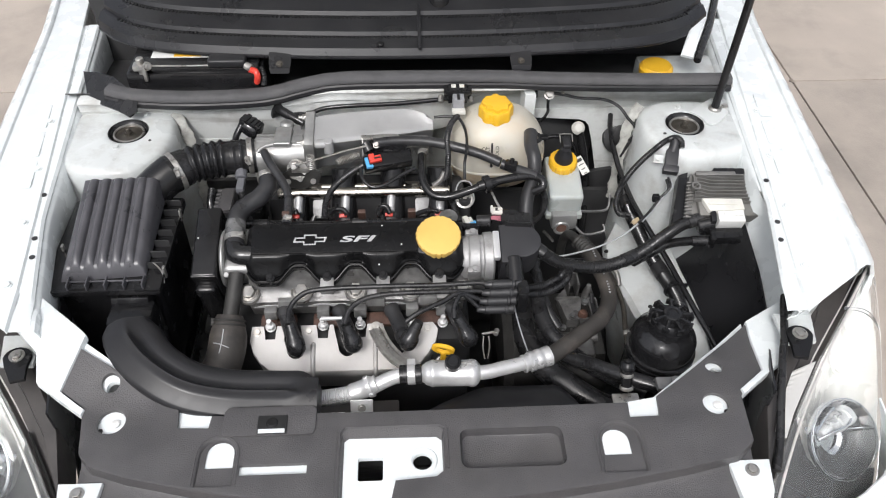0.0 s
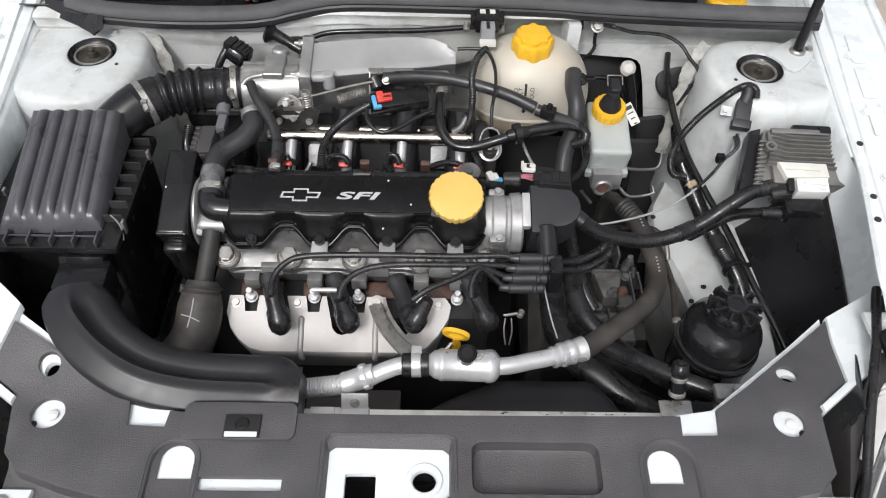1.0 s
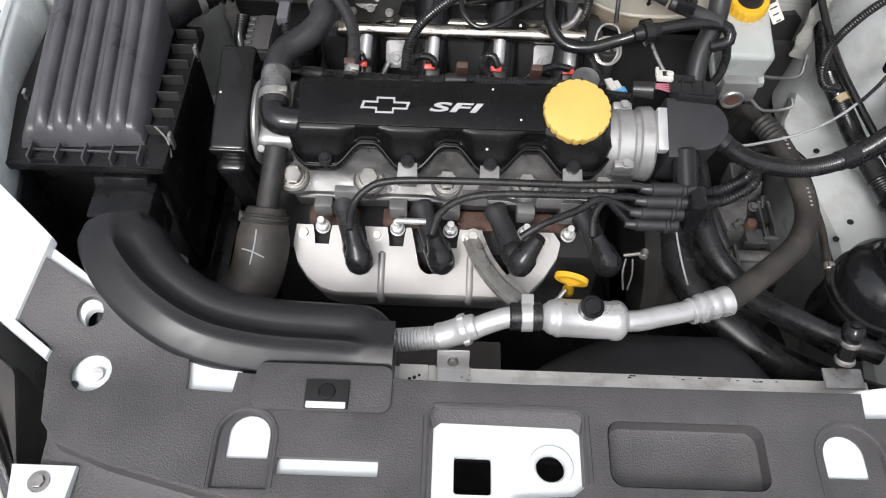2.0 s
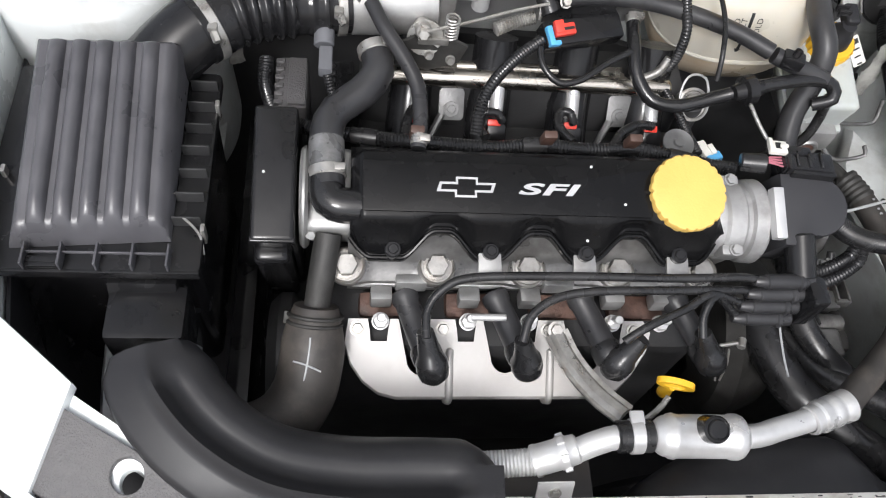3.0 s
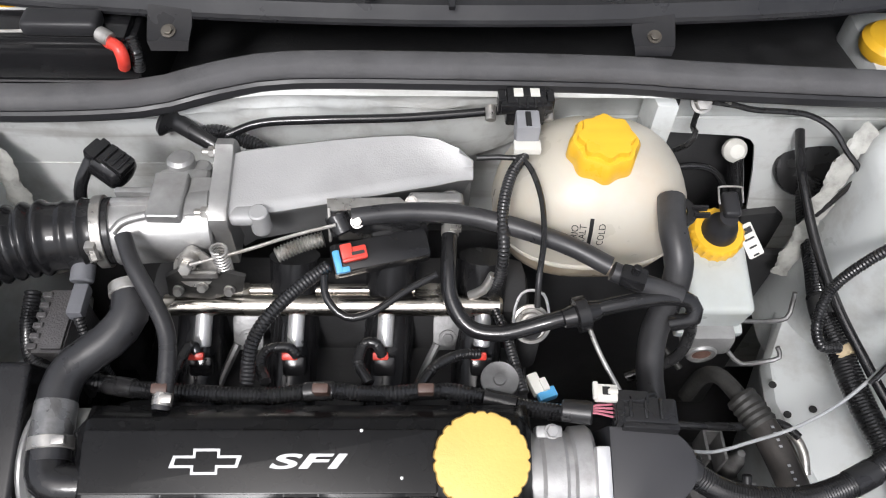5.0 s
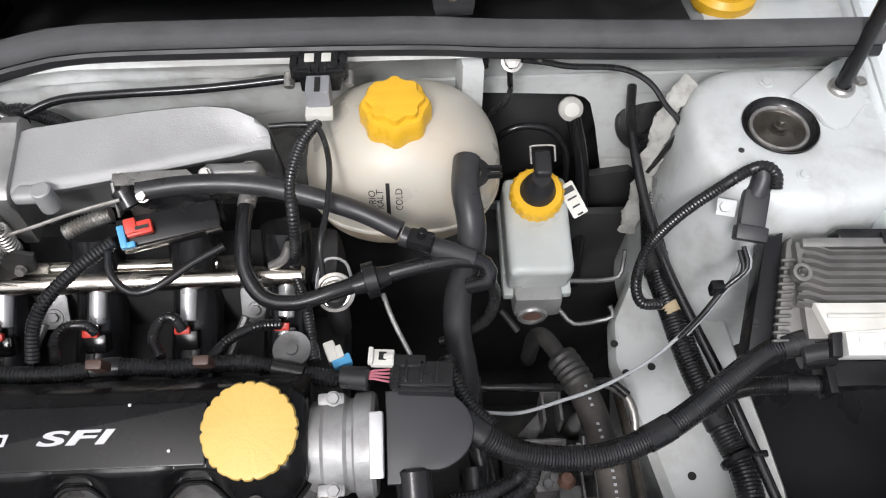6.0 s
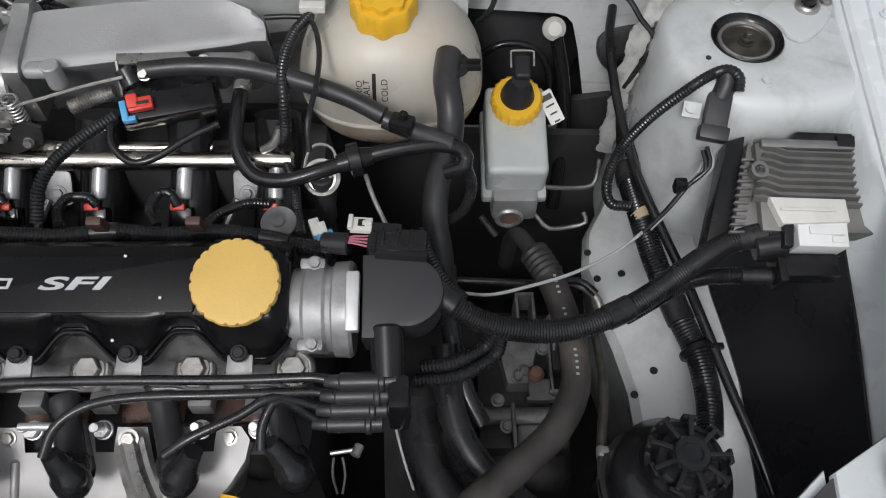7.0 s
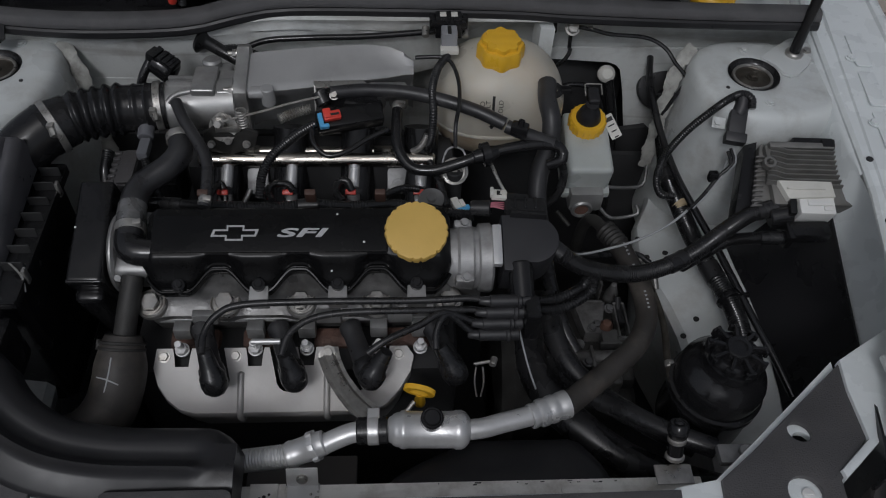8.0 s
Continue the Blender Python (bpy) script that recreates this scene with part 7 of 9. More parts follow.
for v in bm.verts:
    r = math.hypot(v.co.x, v.co.y)
    if r > 0.026:
        a = math.atan2(v.co.y, v.co.x)
        k = 1 + 0.045 * math.cos(8 * a)
        v.co.x *= k
        v.co.y *= k
grip = [((0.0255 + 0.0022 * math.cos(8 * a)) * math.cos(a), (0.0255 + 0.0022 * math.cos(8 * a)) * math.sin(a)) for a in (2 * math.pi * i / 64 for i in range(64))]
prism(bm, grip, 0.018, 0.0275, None, bevel=0.0022)
bm.transform(Matrix.Translation((0.122, 1.168, 0.889)) @ Matrix.Rotation(radians(4), 4, "X") @ Matrix.Diagonal((0.93, 0.93, 1.0, 1.0)))
part("cap", bm, TANKYEL, tank, "yellow screw cap")


def tank_out(p):
    x, y, z = p.x - 0.126, p.y - 1.185, p.z - 0.808
    y += 0.10 * z
    x /= 1.0 - 0.14 * max(0.0, z / 0.086) ** 1.5
    return (abs(x / 0.094) ** 2.5 + abs(y / 0.076) ** 2.5) ** (0.8 / 0.86) + abs(z / 0.086) ** (2 / 0.86) > 1


def on_tank(x, z, lift=0.0005):
    """The point of the tank's front face at x, z, just proud of it."""
    a, b = 1.05, 1.185
    for _ in range(30):
        m = (a + b) / 2
        a, b = (m, b) if tank_out(Vector((x, m, z))) else (a, m)
    return Vector((x, a - lift, z))


bm = BM()
grid_surface(bm, [[on_tank(x0 + 0.010 * (z - 0.84) + dx, z) for dx in (0.0, 0.0018, 0.0036)] for x0, z in ((0.1105, 0.8625 - 0.0045 * i) for i in range(11))])
grid_surface(bm, [[on_tank(0.1122 + dx * k, 0.8185 - 0.0025 * i) for dx in (-1, 0, 1)] for i, k in ((0, 0.004), (1, 0.0025), (2, 0.001))])
part("level_arrow", bm, INK, tank, "black level arrow")
for text, x0 in (("FRIO", 0.0985), ("KALT", 0.1055), ("COLD", 0.1225)):
    word = lettering("lettering", text, 0.0088, Matrix.Rotation(radians(90), 4, "Z"), INK, tank, extrude=0.0)
    word["label"] = "black lettering " + text
    for v in word.data.vertices:
        v.co = on_tank(x0 + v.co.x, 0.846 + v.co.y)
# wiring bracket with plug above the tank
bm = BM()
plug = thing("wiring_plug", "black and grey wiring plug on the firewall edge", "connector", (0.055, 1.20, 0.88))
box(bm, (0.055, 1.213, 0.905), (0.036, 0.022, 0.030), None, 0.003)
box(bm, (0.055, 1.206, 0.912), (0.046, 0.012, 0.010), None, 0.002)
box(bm, (0.033, 1.214, 0.910), (0.007, 0.016, 0.016), None, 0.002)
box(bm, (0.077, 1.214, 0.910), (0.007, 0.016, 0.016), None, 0.002)
holder = part("holder", bm, PLASTIC, plug)
for x in (0.0475, 0.0625):
    bm = BM()
    box(bm, (x, 1.214, 0.9205), (0.0085, 0.010, 0.0016), None, 0.0005)
    part("window", bm, OFFWHITE, holder, "pale window in the holder")
for k in range(3):
    bm = BM()
    box(bm, (0.048 + 0.007 * k, 1.203, 0.919), (0.0025, 0.010, 0.004), None, 0.0008)
    part("rib", bm, GLOSSBLACK, holder)
bm = BM()
box(bm, (0.055, 1.187, 0.902), (0.021, 0.022, 0.026), None, 0.002)
grey_plug = part("plug", bm, PLUGGREY, plug, "pale grey plug")
bm = BM()
box(bm, (0.055, 1.186, 0.9155), (0.005, 0.017, 0.0016), None, 0.0005)
part("slot", bm, INK, grey_plug, "dark slot")
bm = BM()
box(bm, (0.055, 1.172, 0.894), (0.024, 0.012, 0.007), None, 0.001)
part("collar", bm, OFFWHITE, plug, "off-white plug collar")
for dx in (-0.03, 0.024):
    bm = BM()
    cyl(bm, (0.055 + dx, 1.225, 0.893), (0.055 + dx, 1.212, 0.887), 0.005)
    part("stud", bm, ZINC, plug)
hose_thing("plug_wire", [(0.053, 1.168, 0.888), (0.039, 1.144, 0.885), (0.031, 1.110, 0.878), (0.032, 1.084, 0.862), (0.030, 1.075, 0.830), (0.021, 1.075, 0.800)], 0.0056, RUBBER, "black corrugated wiring sleeve", "wire", corrugated=True)
hose_thing("plug_wire", [(0.010, 1.166, 0.886), (0.036, 1.165, 0.888), (0.054, 1.159, 0.888), (0.064, 1.124, 0.886), (0.064, 1.082, 0.882), (0.058, 1.047, 0.872), (0.058, 1.032, 0.850)], 0.0026, RUBBER, "thin black wire over the coolant tank", "wire")
hose_thing("firewall_cable", [(-0.222, 1.212, 0.865), (-0.190, 1.221, 0.872), (-0.135, 1.222, 0.876), (-0.052, 1.224, 0.878), (0.042, 1.229, 0.884)], 0.0042, GLOSSBLACK, "glossy black cable along the firewall", "cable")
boot_at = Vector((-0.276, 1.236, 0.858))
bm = BM()
lathe(bm, [(0.018, 0.010), (0.020, 0.006), (0.012, 0.0), (0.009, -0.004), (0.008, -0.05), (0, -0.05)], axis_matrix(boot_at, (-0.85, 0.4, 0.3)), 22)
single("cable_grommet", bm, RUBBER, "black rubber cable grommet in the firewall", "grommet")
hose_thing("throttle_cable_sleeve", [tuple(boot_at + Vector((0.02, -0.008, -0.008))), *[(-0.234, 1.230, 0.850), (-0.200, 1.218, 0.845), (-0.178, 1.204, 0.840)]], 0.0075, RUBBER, "black corrugated cable sleeve", "cable", corrugated=True)

# ================= brakes and firewall fittings =================
brake = thing("brake_master_cylinder", "white brake fluid reservoir on a cast master cylinder", "brake reservoir", (0.255, 1.12, 0.66))
bm = BM()
rows = []
R = Matrix.Translation((0.256, 1.138, 0.747)) @ Matrix.Rotation(radians(12), 4, "X")
box(bm, (0, 0, 0), (0.064, 0.104, 0.048), R, 0.008, 3)
box(bm, (0, -0.004, -0.030), (0.070, 0.108, 0.014), R, 0.004)
part("reservoir", bm, RESERVOIR, brake, "milky white reservoir")
bm = BM()
CAPM = R @ Matrix.Translation((0.0, 0.028, 0.024))
vs = lathe(bm, [(0.020, -0.004), (0.026, -0.002), (0.0265, 0.014), (0.024, 0.017), (0.017, 0.017), (0.017, 0.012), (0.0, 0.012)], None, 60)
for v in bm.verts:
    r = math.hypot(v.co.x, v.co.y)
    if r > 0.023 and v.co.z < 0.015:
        k = 1 + 0.035 * math.cos(20 * math.atan2(v.co.y, v.co.x))
        v.co.x *= k
        v.co.y *= k
bm.transform(CAPM)
part("cap", bm, TANKYEL, brake, "yellow ring cap")
bm = BM()
lathe(bm, [(0.0180, 0.010), (0.0178, 0.018), (0.0165, 0.021), (0.0155, 0.027), (0.0130, 0.033), (0.0095, 0.037), (0.009, 0.046), (0, 0.047)], CAPM, 28)
box(bm, (0.002, 0.012, 0.046), (0.016, 0.026, 0.016), CAPM, 0.004, 3)
plug_b = part("level_sensor", bm, SATINBLACK, brake, "black level sensor plug")
bm = BM()
clip = [CAPM @ Vector(v) for v in ((-0.009, 0.012, 0.050), (-0.009, 0.026, 0.053), (-0.007, 0.029, 0.054), (0.012, 0.029, 0.054), (0.014, 0.026, 0.053), (0.014, 0.014, 0.050))]
sweep(bm, spline(clip, 0.003), lambda k, s: circle(0.0011, 6))
part("wire_clip", bm, ZINC, plug_b, "bright wire clip")
bm = BM()
box(bm, (0.256, 1.13, 0.702), (0.050, 0.11, 0.036), None, 0.008)
cyl(bm, (0.252, 1.098, 0.692), (0.251, 1.077, 0.690), 0.0165, 0.0158, 28)
part("cylinder", bm, ALU, brake, "cast aluminium cylinder")
bm = BM()
lathe(bm, [(0.0, 0.0), (0.0115, 0.0), (0.010, 0.002), (0, 0.002)], axis_matrix((0.251, 1.0765, 0.690), (0, -1, 0)), 24)
part("end_plug", bm, RUST, brake, "rusty end plug")
bm = BM()
lathe(bm, [(0.0100, 0.0), (0.0100, 0.004), (0.0115, 0.005), (0.0140, 0.005), (0.0158, 0.003), (0.0158, -0.004)], axis_matrix((0.251, 1.077, 0.690), (0, -1, 0)), 28)
part("end_ring", bm, ALU, brake, "bright end ring")
for pts in ([(0.285, 1.106, 0.705), (0.321, 1.106, 0.703), (0.343, 1.108, 0.706), (0.348, 1.118, 0.716), (0.349, 1.126, 0.728)], [(0.273, 1.092, 0.690), (0.285, 1.081, 0.680), (0.296, 1.071, 0.676), (0.320, 1.073, 0.676), (0.336, 1.075, 0.682), (0.333, 1.083, 0.690)]):
    bm = BM()
    hose(bm, pts, 0.0026, 8)
    part("brake_pipe", bm, ALUDIRTY, brake, "dull steel brake pipe")
servo = thing("brake_servo", "black steel brake servo drum in the firewall opening", "brake servo", (0.257, 1.26, 0.68))
bm = BM()
lathe(bm, [(0, 0.0), (0.05, 0.0), (0.075, -0.018), (0.098, -0.03), (0.103, -0.04), (0.103, -0.05), (0.098, -0.09), (0, -0.09)], axis_matrix((0.258, 1.318, 0.690), (0, -1, 0.15)), 40)
part("drum", bm, DARK, servo)
bm = BM()
prism(bm, rounded(-0.008, -0.018, 0.008, 0.018, 0.001, 1), 0, 0.0012, Matrix.Translation((0.293, 1.158, 0.775)) @ Matrix.Rotation(radians(45), 4, "X") @ Matrix.Rotation(radians(28), 4, "Z"))
label_ob = part("label", bm, OFFWHITE, servo, "white printed label")
for k in range(4):
    bm = BM()
    box(bm, (0, 0.011 - 0.009 * k, 0.0016), (0.012 - 0.002 * k, 0.0018 if k else 0.006, 0.0008), Matrix.Translation((0.293, 1.158, 0.775)) @ Matrix.Rotation(radians(45), 4, "X") @ Matrix.Rotation(radians(28), 4, "Z"))
    part("print_bar", bm, INK, label_ob)
hoseg = thing("servo_pipe", "black pipe with white grommet at the servo", "hose", (0.31, 1.29, 0.76))
bm = BM()
hose(bm, [(0.312, 1.285, 0.764), (0.325, 1.272, 0.713), (0.333, 1.255, 0.657), (0.332, 1.225, 0.594), (0.328, 1.200, 0.543)], 0.0085, 12)
part("tube", bm, GLOSSBLACK, hoseg)
bm = BM()
q = Vector((0.309, 1.285, 0.771))
lathe(bm, [(0.0, 0.007), (0.008, 0.006), (0.0135, 0.0), (0.0135, -0.006), (0.0, -0.008)], axis_matrix(q, (0, -0.8, 0.6)), 22)
part("grommet", bm, OFFWHITE, hoseg, "white grommet")
for px in [(0.354, 1.310, 0.778), (0.377, 1.310, 0.632)]:
    bm = BM()
    hexbolt(bm, px, (0, -1, 0.2), 0.010, 0.006, 1.4)
    cyl(bm, px, Vector(px) + Vector((0, -0.018, 0.004)), 0.005)
    part("firewall_nut", bm, ZINC, car, "zinc nut on stud")
wiregrom = Vector((0.398, 1.283, 0.748))
bm = BM()
lathe(bm, [(0.036, -0.006), (0.0365, 0.0), (0.034, 0.004), (0.024, 0.006), (0.012, 0.007), (0, 0.007)], axis_matrix(wiregrom, (-0.1, -0.85, 0.45)), 36)
bm2 = BM()
prism(bm2, [(0.345, 0.45), (0.405, 0.45), (0.405, 0.655), (0.392, 0.668), (0.345, 0.66)], 0.0, 0.010, W, bevel=0.003)
part("servo_insulation", bm2, DARK, car, "black insulation beside the servo opening")
single("loom_grommet", bm, RUBBER, "black rubber loom grommet in the firewall", "grommet")
# earth strap on the firewall edge
strap = thing("earth_strap", "black earth cable bolted to the firewall edge", "cable", (0.239, 1.26, 0.865))
bm = BM()
hose(bm, [(0.231, 1.246, 0.875), (0.234, 1.250, 0.843)] + [(0.232, 1.236, 0.850), (0.226, 1.229, 0.840), (0.209, 1.250, 0.800)], 0.0030, 8)
hose(bm, [(0.242, 1.246, 0.881), (0.267, 1.250, 0.873)] + [(0.291, 1.251, 0.866), (0.341, 1.250, 0.862), (0.369, 1.239, 0.853), (0.385, 1.223, 0.838), (0.402, 1.209, 0.820), (0.390, 1.203, 0.790), (0.380, 1.203, 0.760)], 0.0030, 8)
part("wire", bm, RUBBER, strap)
bm = BM()
q = Vector((0.233, 1.250, 0.876))
hexbolt(bm, q, (0, -0.7, 0.7), 0.008, 0.010)
box(bm, q + Vector((0.020, 0.0, 0.002)), (0.018, 0.007, 0.003), None, 0.001)
part("bolt", bm, ZINC, strap)
bm = BM()
q = Vector((0.204, 1.250, 0.877))
box(bm, q, (0.014, 0.01, 0.014), None, 0.003)
part("clip", bm, PLASTIC, strap)
bm = BM()
prism(bm, [(0.185, 1.232), (0.205, 1.232), (0.202, 1.262), (0.180, 1.262)], 0.82, 0.888, bevel=0.002)
part("tank_bracket", bm, BAYWHITE, car)

# ================= control unit =================
ecu = thing("engine_control_unit", "finned grey aluminium control unit with connectors", "control unit", (0.51, 1.03, 0.76))
EC = Matrix.Translation((0.528, 1.025, 0.803)) @ Matrix.Rotation(radians(17), 4, "X") @ Matrix.Rotation(radians(-2), 4, "Z")
bm = BM()
box(bm, (-0.002, -0.002, 0), (0.114, 0.088, 0.024), EC, 0.003)
box(bm, (0.0, 0.039, 0.010), (0.11, 0.009, 0.016), EC, 0.002)
part("housing", bm, ECUMAT, ecu)
for k in range(8):
    bm = BM()
    y = 0.030 - 0.0072 * k
    ps = [EC @ Vector(p) for p in ((-0.052 - 0.002 * k, y + 0.005, 0.0125), (-0.042 - 0.002 * k, y + 0.004, 0.0130), (-0.030 - 0.002 * k, y, 0.0130), (0.058, y, 0.0130))]
    sweep(bm, ps, lambda k, s: [(-0.0014, -0.003), (0.0014, -0.003), (0.0009, 0.0045), (-0.0009, 0.0045)], twist_up=(0, 0, 1))
    part("fin", bm, ECUMAT, ecu)
bm = BM()
prism(bm, [(-0.056, 0.050), (-0.056, -0.050), (-0.084, -0.050), (-0.062, 0.044)], -0.014, 0.003, EC, bevel=0.003)
part("side_flange", bm, ECUMAT, ecu)
for k in range(11):
    bm = BM()
    t = k / 10
    box(bm, (-0.0635 - 0.017 * t, 0.026 - 0.072 * t, 0.005), (0.014, 0.0024, 0.005), EC, 0.0006, 1)
    part("side_fin", bm, ECUMAT, ecu)
bm = BM()
prism(bm, [(-0.054, -0.016), (0.016, -0.016), (0.018, -0.038), (-0.044, -0.042)], -0.006, 0.021, EC, bevel=0.002)
box(bm, (-0.020, -0.028, 0.022), (0.050, 0.003, 0.003), EC, 0.001)
part("connector_hood", bm, OFFWHITE, ecu, "off-white connector hood")
bm = BM()
box(bm, (-0.006, -0.048, 0.004), (0.046, 0.026, 0.026), EC, 0.002)
box(bm, (-0.003, -0.046, 0.018), (0.032, 0.008, 0.003), EC, 0.001)
box(bm, (0.006, -0.054, 0.018), (0.010, 0.006, 0.003), EC, 0.001)
part("connector", bm, LABELWHITE, ecu, "white connector")
bm = BM()
box(bm, (-0.0325, -0.048, 0.008), (0.009, 0.036, 0.022), EC @ Matrix.Rotation(radians(-6), 4, "Z"), 0.002)
part("connector_latch", bm, PLASTIC, ecu, "black connector latch")
bm = BM()
cyl(bm, EC @ Vector((-0.034, -0.054, 0.0)), EC @ Vector((-0.062, -0.058, -0.005)), 0.0135, 0.0130, 20)
part("loom_collar", bm, GLOSSBLACK, ecu)
bm = BM()
LC = Matrix.Translation((0.510, 0.957, 0.772)) @ Matrix.Rotation(radians(10), 4, "X")
box(bm, (0.004, 0, 0), (0.052, 0.022, 0.020), LC, 0.003)
box(bm, (-0.024, -0.002, 0.0), (0.008, 0.030, 0.026), LC, 0.002)
box(bm, (0.0, 0.022, -0.004), (0.075, 0.022, 0.016), LC, 0.003)
part("lower_connector", bm, PLASTIC, ecu, "black lower connector")
for x, y in ((-0.0585, 0.012), (0.0640, 0.006)):
    bm = BM()
    prism(bm, disc(x, y, 0.0085, 20), 0.010, 0.0185, EC, holes=[disc(x, y, 0.0048, 14)], bevel=0.001)
    part("screw_eye", bm, ECUMAT, ecu)
bm = BM()
prism(bm, [(-0.060, 0.056), (-0.084, -0.054), (-0.106, -0.054), (-0.078, 0.050)], -0.030, -0.004, EC, bevel=0.003)
box(bm, (0.016, 0.048, 0.004), (0.074, 0.010, 0.022), EC, 0.003)
box(bm, (0.036, 0.043, 0.016), (0.040, 0.012, 0.006), EC, 0.002)
part("carrier", bm, PLASTIC, ecu, "black carrier bracket")

# sensor plug on the tower
tplug = thing("sensor_plug", "black sensor plug clipped to the strut tower", "connector", (0.45, 1.10, 0.80))
TP = Matrix.Translation((0.436, 1.088, 0.838)) @ Matrix.Rotation(radians(-14), 4, "Z") @ Matrix.Rotation(radians(32), 4, "X") @ Matrix.Scale(0.86, 4)
bm = BM()
box(bm, (0, 0, 0), (0.026, 0.046, 0.018), TP, 0.003)
box(bm, (0, -0.022, 0.002), (0.032, 0.016, 0.022), TP, 0.003)
hose(bm, [TP @ Vector((0, 0.018, 0.0)), TP @ Vector((0.004, 0.036, 0.004)), TP @ Vector((0.0, 0.050, 0.004))], 0.010, 12)
part("body", bm, CAPBLACK, tplug)
bm = BM()
box(bm, (-0.026, 0.002, -0.006), (0.020, 0.018, 0.003), TP, 0.001)
hexbolt(bm, TP @ Vector((-0.028, 0.002, -0.004)), TP.to_3x3() @ Vector((0, 0, 1)), 0.005, 0.004)
part("clip", bm, BAYWHITE, tplug)
hose_thing("sensor_wire", [(0.453, 1.098, 0.858), (0.453, 1.108, 0.866), (0.445, 1.116, 0.868), (0.432, 1.116, 0.864), (0.412, 1.111, 0.850), (0.382, 1.108, 0.812), (0.360, 1.100, 0.775), (0.346, 1.074, 0.755), (0.350, 1.056, 0.742), (0.371, 1.057, 0.735)], 0.0058, RUBBER, "black corrugated sensor wire", "wire", corrugated=True)
for k in range(3):
    hose_thing("sensor_lead", [tuple(Vector(p) + Vector((0.0035 * (k - 1), 0.002 * (k - 1), 0.003 * (k == 1)))) for p in [(0.430, 1.068, 0.812), (0.431, 1.050, 0.804), (0.414, 1.040, 0.790), (0.396, 1.024, 0.775), (0.374, 1.006, 0.764)]], 0.0022, WIREGREY if k == 2 else RUBBER, "thin sensor lead below the tower plug", "wire", group="sensor leads")
hose_thing("bare_wire", [(0.190, 0.949, 0.745), (0.221, 0.949, 0.740), (0.258, 0.959, 0.738), (0.303, 0.972, 0.742), (0.348, 0.993, 0.750), (0.386, 1.019, 0.765), (0.418, 1.045, 0.785), (0.431, 1.065, 0.800)], 0.0017, WIREGREY, "thin pale grey wire", "wire")
hose_thing("engine_loom", [(0.136, 0.946, 0.800), (0.159, 0.930, 0.795), (0.182, 0.914, 0.785), (0.210, 0.903, 0.772), (0.243, 0.898, 0.765), (0.281, 0.899, 0.762), (0.320, 0.910, 0.762), (0.361, 0.930, 0.766), (0.404, 0.958, 0.774), (0.441, 0.979, 0.782), (0.475, 0.985, 0.788), (0.505, 0.984, 0.788)], 0.0112, RUBBER, "thick black corrugated engine loom", "wiring loom", corrugated=True, pitch=0.0026, bands=(0.13, 0.55, 0.9))
hose_thing("engine_loom", [(0.343, 0.919, 0.750), (0.380, 0.940, 0.752), (0.412, 0.955, 0.757), (0.446, 0.956, 0.762), (0.489, 0.953, 0.765)], 0.0085, RUBBER, "black corrugated branch of the engine loom", "wiring loom", corrugated=True, pitch=0.0026, bands=(0.88,))
hose_thing("body_loom", [(0.400, 1.272, 0.738), (0.396, 1.235, 0.722), (0.389, 1.170, 0.715), (0.384, 1.121, 0.708), (0.391, 1.074, 0.700), (0.402, 1.014, 0.690), (0.418, 0.955, 0.683), (0.431, 0.912, 0.678), (0.434, 0.870, 0.673), (0.430, 0.836, 0.668)], 0.0135, RUBBER, "thick black corrugated loom along the chassis rail", "wiring loom", corrugated=True, pitch=0.0034, bands=(0.35, 0.72))
hose_thing("body_cable", [(0.371, 1.288, 0.800), (0.364, 1.244, 0.790), (0.370, 1.176, 0.760), (0.384, 1.107, 0.735), (0.406, 1.044, 0.715), (0.426, 0.989, 0.700), (0.444, 0.928, 0.685), (0.457, 0.879, 0.675), (0.470, 0.836, 0.665), (0.485, 0.786, 0.650)], 0.0052, GLOSSBLACK, "black cable tied to the loom", "cable")
hose_thing("valve_loom", [(-0.389, 1.078, 0.800), (-0.388, 1.047, 0.790), (-0.373, 1.013, 0.788), (-0.343, 0.999, 0.790), (-0.306, 0.988, 0.797), (-0.261, 0.979, 0.802), (-0.213, 0.976, 0.802), (-0.164, 0.974, 0.802), (-0.120, 0.978, 0.804), (-0.071, 0.975, 0.803), (-0.021, 0.978, 0.803), (0.018, 0.971, 0.803), (0.052, 0.962, 0.803), (0.080, 0.957, 0.805)], 0.0078, RUBBER, "black corrugated injector loom behind the valve cover", "wiring loom", corrugated=True, bands=(0.3, 0.62, 0.9))
hose_thing("injector_wire", [(-0.118, 1.069, 0.855), (-0.142, 1.049, 0.852), (-0.166, 1.024, 0.845), (-0.179, 1.004, 0.832), (-0.183, 0.982, 0.812)], 0.0062, RUBBER, "black corrugated injector wire", "wire", corrugated=True)
for pts in ([(-0.148, 1.021, 0.785), (-0.156, 1.025, 0.793), (-0.172, 1.022, 0.795), (-0.178, 1.008, 0.795), (-0.170, 0.988, 0.800)], [(-0.073, 1.021, 0.785), (-0.079, 1.028, 0.795), (-0.089, 1.027, 0.795), (-0.093, 1.008, 0.797), (-0.082, 0.987, 0.800)], [(0.013, 1.023, 0.785), (-0.006, 1.018, 0.792), (-0.027, 1.004, 0.796), (-0.042, 0.982, 0.800)], [(-0.236, 1.024, 0.785), (-0.241, 1.029, 0.790), (-0.247, 1.013, 0.793), (-0.252, 0.984, 0.800)]):
    hose_thing("injector_wire", pts, 0.005, RUBBER, "short black corrugated injector wire", "wire", corrugated=True, group="injector wires")
